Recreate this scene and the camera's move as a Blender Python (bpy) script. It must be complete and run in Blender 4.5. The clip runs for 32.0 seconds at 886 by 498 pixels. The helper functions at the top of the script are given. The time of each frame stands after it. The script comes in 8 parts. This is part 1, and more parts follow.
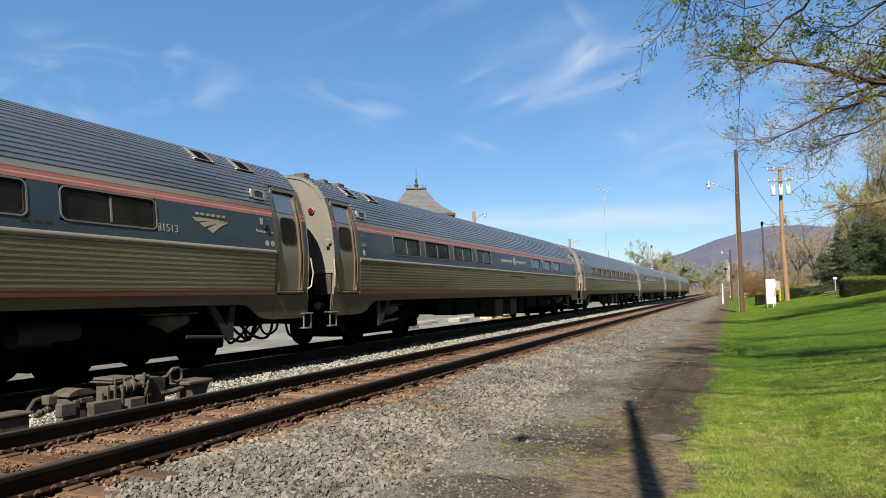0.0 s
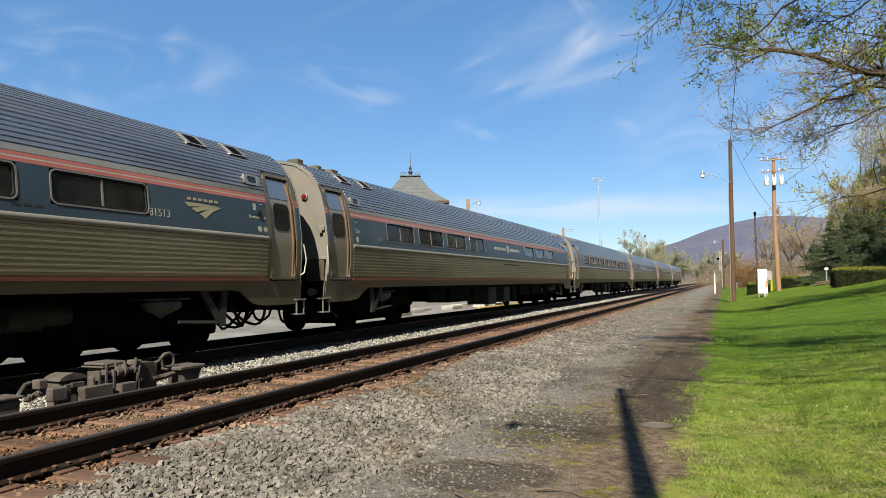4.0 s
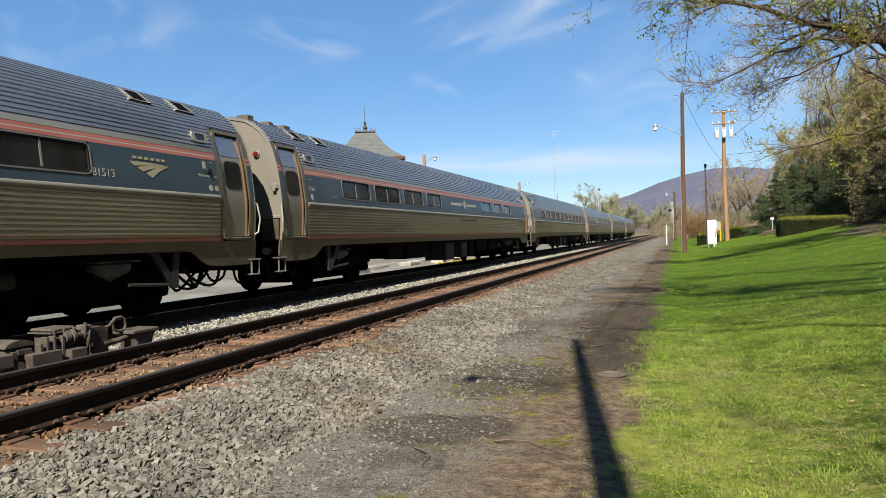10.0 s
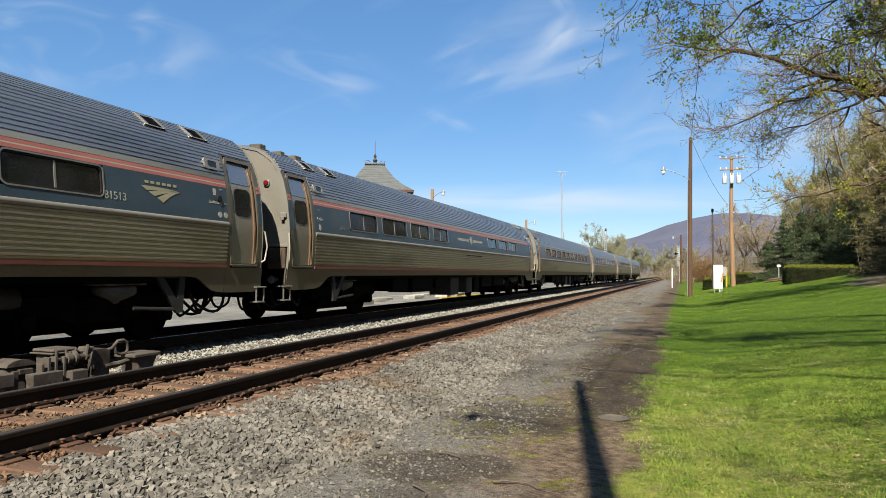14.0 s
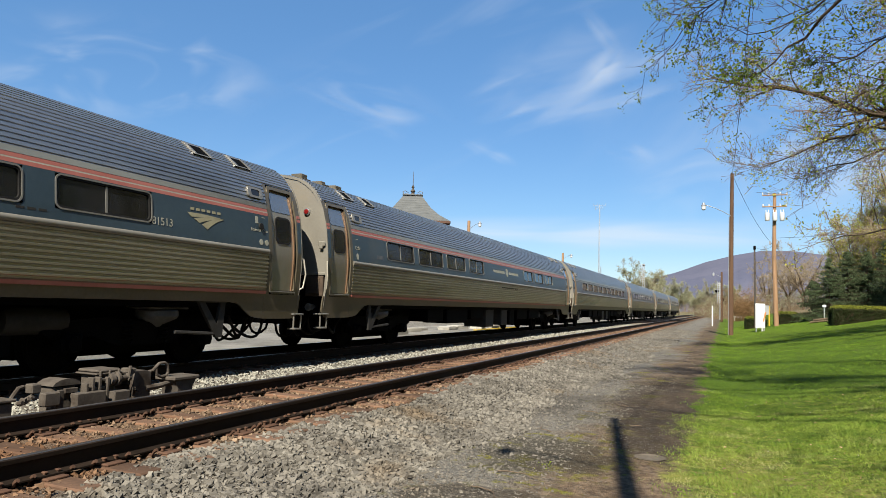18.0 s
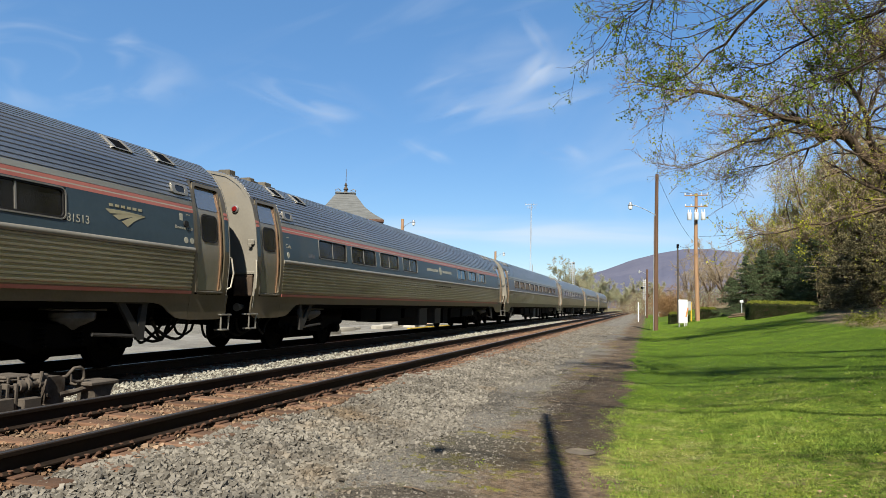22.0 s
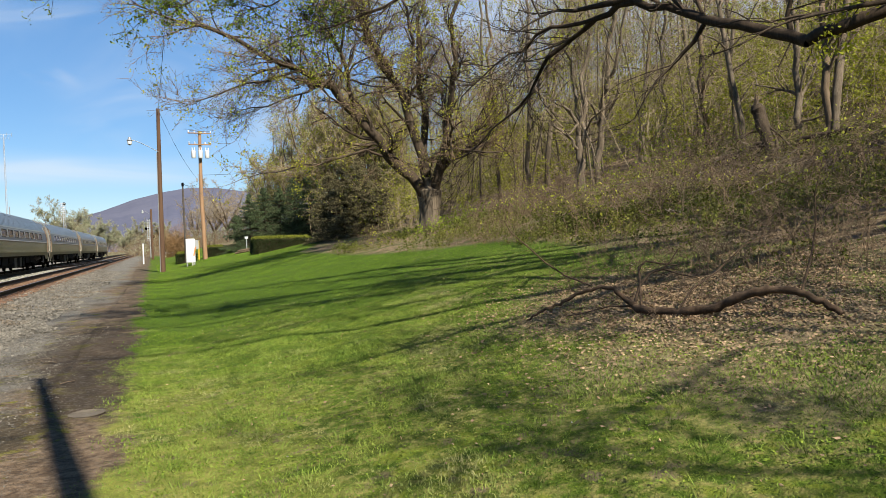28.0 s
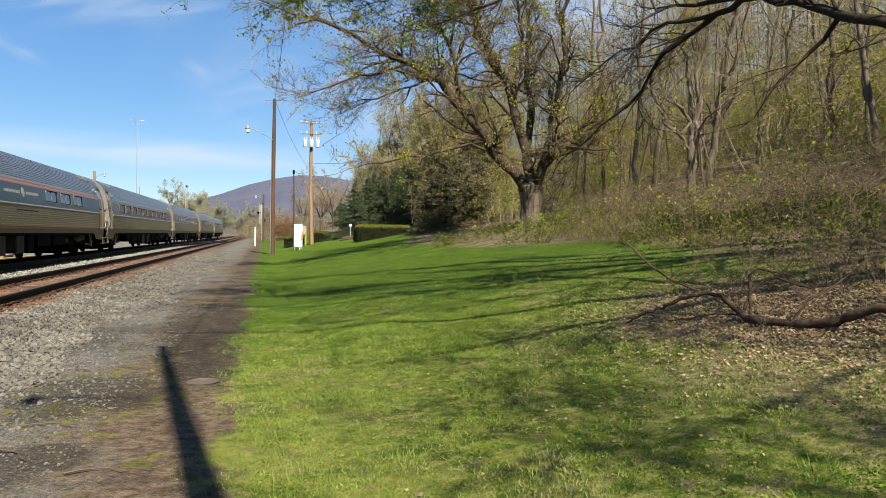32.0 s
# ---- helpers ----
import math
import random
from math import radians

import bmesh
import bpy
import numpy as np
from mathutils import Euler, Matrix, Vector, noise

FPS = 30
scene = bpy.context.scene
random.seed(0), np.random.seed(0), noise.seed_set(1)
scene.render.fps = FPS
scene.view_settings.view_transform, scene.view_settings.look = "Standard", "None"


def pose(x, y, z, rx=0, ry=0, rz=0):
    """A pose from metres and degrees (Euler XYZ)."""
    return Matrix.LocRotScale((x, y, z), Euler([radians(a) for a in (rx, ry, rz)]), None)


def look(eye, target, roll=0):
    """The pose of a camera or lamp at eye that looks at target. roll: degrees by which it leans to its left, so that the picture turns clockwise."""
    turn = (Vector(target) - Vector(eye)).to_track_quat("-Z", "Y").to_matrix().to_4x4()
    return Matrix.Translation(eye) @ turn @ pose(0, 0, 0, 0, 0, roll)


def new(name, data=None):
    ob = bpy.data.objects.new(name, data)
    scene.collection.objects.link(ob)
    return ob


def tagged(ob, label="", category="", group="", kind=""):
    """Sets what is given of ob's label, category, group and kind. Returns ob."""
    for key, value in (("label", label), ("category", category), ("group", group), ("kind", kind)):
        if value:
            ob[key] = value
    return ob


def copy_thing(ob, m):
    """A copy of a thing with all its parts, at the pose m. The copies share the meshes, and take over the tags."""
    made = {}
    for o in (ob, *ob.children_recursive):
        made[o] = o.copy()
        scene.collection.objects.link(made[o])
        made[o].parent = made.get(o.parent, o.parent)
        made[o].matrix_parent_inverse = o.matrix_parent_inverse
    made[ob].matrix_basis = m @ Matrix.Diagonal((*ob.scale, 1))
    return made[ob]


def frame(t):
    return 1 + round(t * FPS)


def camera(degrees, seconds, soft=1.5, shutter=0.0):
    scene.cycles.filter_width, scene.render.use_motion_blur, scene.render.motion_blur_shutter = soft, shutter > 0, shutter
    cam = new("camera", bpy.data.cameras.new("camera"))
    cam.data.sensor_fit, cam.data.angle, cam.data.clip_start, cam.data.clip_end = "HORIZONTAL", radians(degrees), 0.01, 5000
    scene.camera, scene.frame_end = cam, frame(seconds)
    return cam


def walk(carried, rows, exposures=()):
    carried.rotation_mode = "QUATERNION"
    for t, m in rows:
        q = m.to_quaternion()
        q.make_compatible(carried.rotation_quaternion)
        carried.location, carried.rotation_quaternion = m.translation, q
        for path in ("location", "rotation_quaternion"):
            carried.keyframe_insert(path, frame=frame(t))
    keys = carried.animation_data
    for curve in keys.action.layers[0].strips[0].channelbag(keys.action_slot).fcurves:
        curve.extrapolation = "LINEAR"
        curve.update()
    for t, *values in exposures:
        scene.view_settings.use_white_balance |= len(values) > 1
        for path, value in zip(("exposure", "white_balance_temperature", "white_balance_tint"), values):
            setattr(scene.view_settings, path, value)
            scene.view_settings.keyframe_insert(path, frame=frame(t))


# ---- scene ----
cam = camera(66.54, 32.0, soft=0.5)
# seconds, eye x y z, yaw to the left, pitch up, roll
PATH = [
    (0.0, 0.022, -0.026, 1.600, 23.12, 3.92, -1.06),
    (0.5, 0.033, -0.021, 1.607, 22.64, 3.40, -1.72),
    (1.0, 0.027, -0.022, 1.595, 22.41, 3.24, -1.58),
    (1.5, 0.023, -0.013, 1.594, 22.73, 3.22, -1.51),
    (2.0, 0.028, -0.016, 1.595, 22.46, 3.10, -1.70),
    (2.5, 0.022, -0.014, 1.598, 21.92, 3.11, -1.01),
    (4.5, 0.013, -0.007, 1.588, 22.71, 2.65, -0.66),
    (5.0, -0.001, -0.010, 1.597, 22.46, 1.73, -0.83),
    (5.5, 0.013, -0.008, 1.599, 22.58, 1.47, -1.18),
    (6.0, 0.000, -0.000, 1.600, 22.60, 1.54, -0.73),
    (6.5, -0.004, -0.002, 1.600, 22.49, 1.62, -0.93),
    (7.0, 0.000, 0.000, 1.598, 22.37, 1.92, -0.68),
    (7.5, 0.003, 0.008, 1.604, 21.89, 2.23, -1.14),
    (8.0, 0.008, 0.001, 1.609, 22.01, 1.81, -0.96),
    (8.5, 0.004, 0.022, 1.596, 20.95, 0.89, -0.79),
    (9.0, 0.008, 0.028, 1.602, 20.43, 0.67, -1.61),
    (9.5, 0.013, 0.051, 1.589, 19.73, -0.02, -1.80),
    (10.0, 0.009, 0.036, 1.596, 19.07, -0.93, -1.75),
    (10.5, 0.009, 0.031, 1.599, 19.08, -0.05, -1.47),
    (11.0, 0.008, 0.028, 1.600, 19.26, 0.63, -0.59),
    (11.5, 0.000, 0.023, 1.611, 19.67, 2.28, 0.98),
    (12.0, -0.006, 0.007, 1.613, 20.31, 2.29, -0.11),
    (12.5, -0.009, 0.013, 1.598, 21.34, 2.59, -0.33),
    (13.0, -0.014, 0.022, 1.598, 21.29, 2.47, 0.03),
    (13.5, 0.004, 0.023, 1.605, 19.34, 2.25, 0.32),
    (14.0, 0.009, 0.015, 1.608, 19.48, 1.99, 0.45),
    (14.5, 0.001, 0.007, 1.619, 20.20, 2.21, 0.08),
    (16.5, 0.013, -0.027, 1.620, 21.66, 4.69, 0.77),
    (17.0, 0.022, -0.031, 1.618, 22.46, 4.82, 0.52),
    (17.5, 0.026, -0.040, 1.618, 22.75, 4.60, 1.15),
    (18.0, 0.016, -0.040, 1.610, 22.56, 4.57, 1.90),
    (18.5, 0.020, -0.041, 1.614, 22.44, 4.21, 1.61),
    (19.0, 0.024, -0.034, 1.620, 22.95, 4.03, 1.75),
    (19.5, 0.018, -0.043, 1.612, 23.04, 3.98, 1.91),
    (20.0, 0.015, -0.041, 1.613, 23.30, 3.98, 2.28),
    (20.5, 0.017, -0.027, 1.613, 22.62, 4.13, 1.22),
    (21.0, 0.020, 0.000, 1.617, 20.16, 4.23, -0.11),
    (21.5, 0.013, 0.007, 1.613, 19.19, 4.15, 1.24),
    (22.0, -0.001, 0.035, 1.608, 16.92, 4.61, 1.38),
    (22.5, -0.007, 0.039, 1.595, 15.73, 4.46, 3.07),
    (23.0, -0.027, 0.054, 1.605, 12.53, 4.57, 2.47),
    (23.5, -0.042, 0.097, 1.587, 11.09, 3.86, 1.74),
    (24.0, -0.040, 0.091, 1.586, 8.11, 2.53, 2.30),
    (24.5, -0.030, 0.118, 1.582, 1.78, 2.16, 2.17),
    (25.0, -0.047, 0.156, 1.585, -5.62, 0.67, -0.52),
    (25.5, -0.047, 0.181, 1.580, -9.14, 0.44, 1.30),
    (27.5, -0.054, 0.237, 1.593, -20.29, -3.40, 1.01),
    (28.0, -0.050, 0.240, 1.607, -23.24, -0.83, -2.08),
    (28.5, -0.097, 0.165, 1.600, -20.73, -0.57, -0.82),
    (29.0, -0.078, 0.175, 1.607, -15.26, -1.23, -1.76),
    (29.5, -0.092, 0.179, 1.605, -14.82, -1.28, -0.24),
    (30.0, -0.093, 0.187, 1.601, -14.95, -1.32, 0.19),
    (30.5, -0.098, 0.178, 1.606, -15.06, -1.56, 0.41),
    (31.0, -0.093, 0.177, 1.602, -14.85, -1.72, 0.39),
    (31.5, -0.088, 0.189, 1.605, -14.71, -1.69, -0.18),
    (32.0, -0.099, 0.186, 1.603, -14.91, -1.19, 0.64),
]
walk(cam, [(t, pose(x, y, z, 90 + pitch, 0, yaw) @ pose(0, 0, 0, 0, 0, roll)) for t, x, y, z, yaw, pitch, roll in PATH],
     exposures=[(0.0, 1.26), (32.0, 1.26)])

# ---- world, sun ----
SUN_AZ, SUN_EL = 170.0, 44.0          # degrees clockwise from +y, and above the horizon
world = bpy.data.worlds.new("sky")
scene.world = world
world.use_nodes = True
wn, wl = world.node_tree.nodes, world.node_tree.links
sky = wn.new("ShaderNodeTexSky")
sky.sky_type = "NISHITA"
sky.sun_disc = False
sky.sun_elevation, sky.sun_rotation = radians(SUN_EL), radians(SUN_AZ)
sky.air_density, sky.dust_density, sky.ozone_density, sky.altitude = 1.0, 0.15, 3.0, 150
wn["Background"].inputs["Strength"].default_value = 0.057
rich = wn.new("ShaderNodeHueSaturation")
rich.inputs["Saturation"].default_value = 1.18
wl.new(sky.outputs[0], rich.inputs["Color"])
even = wn.new("ShaderNodeMix")         # high thin haze evens the blue
even.data_type = "RGBA"
even.inputs[0].default_value = 0.38
even.inputs[7].default_value = (1.25, 2.95, 5.9, 1)
wl.new(rich.outputs[0], even.inputs[6])
wl.new(even.outputs[2], wn["Background"].inputs["Color"])
sun_data = bpy.data.lights.new("sun", "SUN")
sun_data.energy, sun_data.angle, sun_data.color = 5.0, radians(0.53), (1.0, 0.94, 0.81)
sun_from = Vector((math.sin(radians(SUN_AZ)) * math.cos(radians(SUN_EL)), math.cos(radians(SUN_AZ)) * math.cos(radians(SUN_EL)), math.sin(radians(SUN_EL))))
sun = new("sun", sun_data)
sun.matrix_world = look(sun_from * 100, (0, 0, 0))

# ---- plan ----
RAIL_Z = 0.418                        # top of the rails
NEAR_X, TRAIN_X = -5.385, -9.43       # middles of the two tracks
CAR_PITCH, GAP_Y = 26.0, 11.93        # from coupling to coupling, and the first coupling


def smooth(a, b, v):
    t = np.clip((v - a) / (b - a), 0, 1)
    return t * t * (3 - 2 * t)


def land(x, y):
    """The height of the ground, for arrays too: track bed, path, lawn and wooded hillside."""
    x, y = np.asarray(x, float), np.asarray(y, float)
    lawn = 0.13 * np.maximum(0, x - 0.5) ** 1.15
    lawn = np.where(x > 13, 0.13 * 12.5 ** 1.15 + 0.10 * (x - 13), lawn)
    s = 0.16 * np.maximum(0, x - 13) ** 1.08 * smooth(13, 18, x)
    hill = 50 * (1 - np.exp(-s / 50)) * (1 - 0.75 * smooth(110, 320, y))
    hill = hill + 0.22 * np.clip(x - 24, 0, 60) * (1 - 0.8 * smooth(90, 200, y))
    lawn = np.where(x > 40, 0.13 * 12.5 ** 1.15 + 0.10 * 27, lawn)
    bed = 0.19 * (smooth(-2.75, -4.15, x) - smooth(-11.0, -12.2, x) * 0.4)
    bumps = 0.016 * np.sin(1.3 * x + 0.7 * y) * np.sin(0.9 * y - 0.6 * x + 1) + 0.012 * np.sin(2.9 * x + 1.1) * np.sin(2.3 * y) + 0.035 * np.sin(0.37 * x + 0.23 * y + 2) * np.sin(0.29 * y + 0.5)
    return lawn + hill + bed + bumps * smooth(-2.6, -1.0, x) * smooth(40, 25, x)


def lawn_edge(y):
    """How far the mown lawn reaches to the side at y, for arrays too."""
    y = np.asarray(y, float)
    return 7.2 + 1.7 * np.exp(-((y - 15.5) / 5.0) ** 2) + 2.6 * smooth(36, 44, y)


def land1(x, y):
    return float(land(x, y))

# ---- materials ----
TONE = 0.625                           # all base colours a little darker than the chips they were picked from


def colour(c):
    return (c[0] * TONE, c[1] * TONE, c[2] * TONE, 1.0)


def surf(name, a, b, scale=3.0, rough=0.7, metal=0.0, bump=0.0, fine=40.0, dirt=None, dirt_at=0.62, stretch=(1, 1, 1), rough_var=0.12, random_tint=0.0, spec=0.5, space="Object", fine_mix=0.35):
    """Two colours mixed by noise at two scales, with optional stains, fine relief and a small change from piece to piece."""
    m = bpy.data.materials.new(name)
    m.use_nodes = True
    n, l = m.node_tree.nodes, m.node_tree.links
    p = n["Principled BSDF"]
    co = n.new("ShaderNodeTexCoord")
    mp = n.new("ShaderNodeMapping")
    mp.inputs["Scale"].default_value = stretch
    l.new(co.outputs[space], mp.inputs["Vector"])

    def noise_at(sc, detail=4.0, r=0.55):
        t = n.new("ShaderNodeTexNoise")
        t.inputs["Scale"].default_value, t.inputs["Detail"].default_value, t.inputs["Roughness"].default_value = sc, detail, r
        l.new(mp.outputs[0], t.inputs["Vector"])
        return t.outputs["Fac"]

    def mixed(f, x, y):
        k = n.new("ShaderNodeMix")
        k.data_type = "RGBA"
        if isinstance(f, float):
            k.inputs[0].default_value = f
        else:
            l.new(f, k.inputs[0])
        for s, v in ((6, x), (7, y)):
            if isinstance(v, tuple):
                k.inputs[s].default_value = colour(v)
            else:
                l.new(v, k.inputs[s])
        return k.outputs[2]

    def ramp(f, lo, hi):
        r = n.new("ShaderNodeMapRange")
        r.inputs["From Min"].default_value, r.inputs["From Max"].default_value = lo, hi
        l.new(f, r.inputs["Value"])
        return r.outputs[0]

    big, small = noise_at(scale), noise_at(fine, 3.0, 0.6)
    both = n.new("ShaderNodeMix")
    both.inputs[0].default_value = fine_mix
    l.new(big, both.inputs[2])
    l.new(small, both.inputs[3])
    c = mixed(ramp(both.outputs[0], 0.36, 0.64), tuple(a), tuple(b))
    if dirt is not None:
        c = mixed(ramp(noise_at(scale * 0.37, 6.0, 0.62), dirt_at, dirt_at + 0.14), c, tuple(dirt))
    if random_tint:
        oi = n.new("ShaderNodeObjectInfo")
        hs = n.new("ShaderNodeHueSaturation")
        l.new(c, hs.inputs["Color"])
        r = n.new("ShaderNodeMapRange")
        r.inputs["To Min"].default_value, r.inputs["To Max"].default_value = 1 - random_tint, 1 + random_tint
        l.new(oi.outputs["Random"], r.inputs["Value"])
        l.new(r.outputs[0], hs.inputs["Value"])
        c = hs.outputs[0]
    l.new(c, p.inputs["Base Color"])
    rr = n.new("ShaderNodeMapRange")
    rr.inputs["To Min"].default_value, rr.inputs["To Max"].default_value = max(0.02, rough - rough_var), min(1.0, rough + rough_var)
    l.new(both.outputs[0], rr.inputs["Value"])
    l.new(rr.outputs[0], p.inputs["Roughness"])
    p.inputs["Metallic"].default_value = metal
    p.inputs["Specular IOR Level"].default_value = spec if rough < 0.6 else min(spec, 0.12)
    if bump:
        bp = n.new("ShaderNodeBump")
        bp.inputs["Strength"].default_value, bp.inputs["Distance"].default_value = 0.6, bump
        l.new(small, bp.inputs["Height"])
        l.new(bp.outputs[0], p.inputs["Normal"])
    return m


def island(m, spread=0.3, through_light=0.0):
    """Vary the value of a joined heap from piece to piece; thin leaves let a share of the light through."""
    n, l = m.node_tree.nodes, m.node_tree.links
    p = n["Principled BSDF"]
    was = p.inputs["Base Color"].links[0].from_socket
    g = n.new("ShaderNodeNewGeometry")
    hs = n.new("ShaderNodeHueSaturation")
    r = n.new("ShaderNodeMapRange")
    r.inputs["To Min"].default_value, r.inputs["To Max"].default_value = 1 - spread, 1 + spread
    l.new(g.outputs["Random Per Island"], r.inputs["Value"])
    l.new(r.outputs[0], hs.inputs["Value"])
    l.new(was, hs.inputs["Color"])
    l.new(hs.outputs[0], p.inputs["Base Color"])
    if through_light:
        t, k = n.new("ShaderNodeBsdfTranslucent"), n.new("ShaderNodeMixShader")
        l.new(hs.outputs[0], t.inputs["Color"])
        k.inputs[0].default_value = through_light
        l.new(p.outputs[0], k.inputs[1])
        l.new(t.outputs[0], k.inputs[2])
        l.new(k.outputs[0], n["Material Output"].inputs["Surface"])
    return m


STEEL = surf("stainless_roof", (0.42, 0.418, 0.418), (0.56, 0.558, 0.558), 0.7, 0.36, 0.85, 0.0006, 25, dirt=(0.20, 0.185, 0.165), dirt_at=0.6, stretch=(1, 0.25, 1))
STEEL_SIDE = surf("stainless_side_dusty", (0.48, 0.425, 0.315), (0.62, 0.555, 0.42), 0.5, 0.37, 0.75, 0.0006, 22, dirt=(0.20, 0.165, 0.115), dirt_at=0.55, stretch=(1, 0.3, 1))
STEEL_SMOOTH = surf("smooth_dusty_steel", (0.15, 0.124, 0.083), (0.205, 0.172, 0.12), 1.1, 0.42, 0.45, 0.0004, 18, dirt=(0.185, 0.152, 0.11), dirt_at=0.58)
CREAM = surf("cream_end_panel", (0.200, 0.182, 0.148), (0.255, 0.234, 0.192), 1.3, 0.55, 0.1, 0.0004, 20, dirt=(0.25, 0.215, 0.16), dirt_at=0.55)
BLUE = surf("dark_blue_band", (0.036, 0.062, 0.084), (0.054, 0.086, 0.108), 0.8, 0.34, 0.0, 0.0, 12, dirt=(0.09, 0.10, 0.10), dirt_at=0.6)
EMBLEM = surf("dull_gold_mark", (0.36, 0.32, 0.19), (0.44, 0.40, 0.25), 6.0, 0.5)
BARK_LIMB = surf("reddish_brown_dead_bark", (0.055, 0.035, 0.022), (0.17, 0.112, 0.070), 4, 0.92, 0, 0.012, 30, dirt=(0.05, 0.034, 0.022), dirt_at=0.55)
STEEL_DOOR = surf("polished_door_steel", (0.36, 0.325, 0.26), (0.44, 0.40, 0.325), 0.9, 0.34, 0.6, 0.0003, 18, dirt=(0.33, 0.29, 0.22), dirt_at=0.56, stretch=(1, 1, 0.4))
POLISHED = surf("polished_steel_panel", (0.44, 0.45, 0.46), (0.52, 0.53, 0.54), 0.9, 0.14, 0.95, 0.0, 18, rough_var=0.05)
BAND_GREY = surf("faded_grey_window_band", (0.075, 0.082, 0.098), (0.105, 0.11, 0.128), 0.8, 0.34, 0.0, 0.0, 12, dirt=(0.14, 0.14, 0.14), dirt_at=0.6)
RED = surf("faded_red_stripe", (0.36, 0.105, 0.075), (0.44, 0.15, 0.11), 1.5, 0.45, 0.0, 0.0, 20, dirt=(0.30, 0.16, 0.12), dirt_at=0.62)
PALE = surf("pale_stripe", (0.38, 0.345, 0.27), (0.46, 0.42, 0.335), 2.0, 0.45, 0.1, 0.0, 20)
BELT = surf("dull_belt_moulding", (0.27, 0.245, 0.195), (0.34, 0.31, 0.25), 2.0, 0.42, 0.3, 0.0, 20, dirt=(0.20, 0.175, 0.13), dirt_at=0.56, stretch=(1, 0.4, 1))
WINDOW_STEEL = surf("bright_window_steel", (0.27, 0.255, 0.22), (0.36, 0.34, 0.30), 2.0, 0.36, 0.5, 0.0, 30, dirt=(0.18, 0.16, 0.13), dirt_at=0.58)
MARK = surf("off_white_mark", (0.40, 0.385, 0.30), (0.48, 0.465, 0.37), 6.0, 0.5)
RUBBER = surf("black_rubber", (0.012, 0.012, 0.012), (0.03, 0.028, 0.026), 5, 0.7, 0, 0.001, 60)
# near black: the deep shade below the cars is put into this colour
UNDER = surf("shade_black_underframe", (0.002, 0.002, 0.002), (0.006, 0.0055, 0.005), 2, 0.75, 0.0, 0.002, 40, dirt=(0.012, 0.009, 0.007), dirt_at=0.66, spec=0.03)
UNDER_GREY = surf("grimy_grey_steel", (0.036, 0.034, 0.031), (0.064, 0.060, 0.054), 3, 0.6, 0.2, 0.001, 50, dirt=(0.04, 0.035, 0.03), dirt_at=0.6)
RUSTY_BOX = surf("rust_brown_box", (0.085, 0.060, 0.042), (0.15, 0.11, 0.078), 3, 0.75, 0.1, 0.001, 30, dirt=(0.06, 0.045, 0.035), dirt_at=0.55)
# dusty grey, lightened to paint in low sun on the air spring cans
CAN_GREY = surf("sunlit_dusty_casting", (0.12, 0.118, 0.112), (0.20, 0.196, 0.185), 3, 0.6, 0.2, 0.001, 40, dirt=(0.08, 0.074, 0.066), dirt_at=0.58)
GOLD = surf("brassy_door_edge", (0.34, 0.20, 0.115), (0.43, 0.27, 0.165), 3, 0.4, 0.6)
REDGLASS = surf("red_lens", (0.16, 0.008, 0.008), (0.24, 0.014, 0.014), 8, 0.15)
WOOD_TIE = surf("weathered_tie", (0.090, 0.056, 0.038), (0.19, 0.110, 0.070), 2.5, 0.9, 0, 0.006, 26, dirt=(0.22, 0.115, 0.066), dirt_at=0.53, stretch=(0.4, 2.2, 1), random_tint=0.3)
RUST = surf("rusty_steel", (0.085, 0.048, 0.033), (0.17, 0.092, 0.058), 5, 0.85, 0.15, 0.002, 60, dirt=(0.06, 0.04, 0.03), dirt_at=0.55, random_tint=0.2)
# rusty rail sides, with the shade on them darkened into the colour
RAIL_SIDE = surf("shade_dark_rail_steel", (0.020, 0.014, 0.010), (0.045, 0.030, 0.021), 3, 0.7, 0.3, 0.001, 40, dirt=(0.055, 0.028, 0.018), dirt_at=0.58, stretch=(1, 0.3, 1))
RAIL_TOP = surf("worn_rail_head", (0.20, 0.175, 0.155), (0.30, 0.27, 0.24), 2, 0.38, 0.85, 0.0, 30, dirt=(0.16, 0.09, 0.06), dirt_at=0.56, stretch=(1, 0.1, 1))
STONE = island(surf("ballast_stone", (0.115, 0.103, 0.086), (0.245, 0.221, 0.183), 1.2, 0.92, 0, 0.002, 90, dirt=(0.17, 0.125, 0.08), dirt_at=0.56), 0.4)
STONE_PATH = island(surf("path_gravel_stone", (0.110, 0.097, 0.080), (0.215, 0.192, 0.160), 1.2, 0.92, 0, 0.002, 90, dirt=(0.13, 0.095, 0.062), dirt_at=0.54), 0.35)
STONE_RUST = island(surf("rust_stained_stone", (0.14, 0.086, 0.052), (0.28, 0.195, 0.128), 1.2, 0.92, 0, 0.002, 90, dirt=(0.16, 0.085, 0.045), dirt_at=0.5), 0.4)
STONE_PALE = island(surf("pale_ballast_stone", (0.27, 0.255, 0.21), (0.38, 0.36, 0.30), 1.2, 0.92, 0, 0.002, 90), 0.3)
GREY_PAINT = surf("weathered_grey_casting", (0.075, 0.062, 0.050), (0.145, 0.122, 0.100), 6, 0.85, 0.0, 0.003, 60, dirt=(0.04, 0.028, 0.02), dirt_at=0.54, spec=0.2)
POLE_WOOD = surf("creosoted_pole_wood", (0.095, 0.055, 0.034), (0.165, 0.097, 0.06), 2, 0.88, 0, 0.004, 40, stretch=(6, 6, 0.35), dirt=(0.09, 0.06, 0.045))
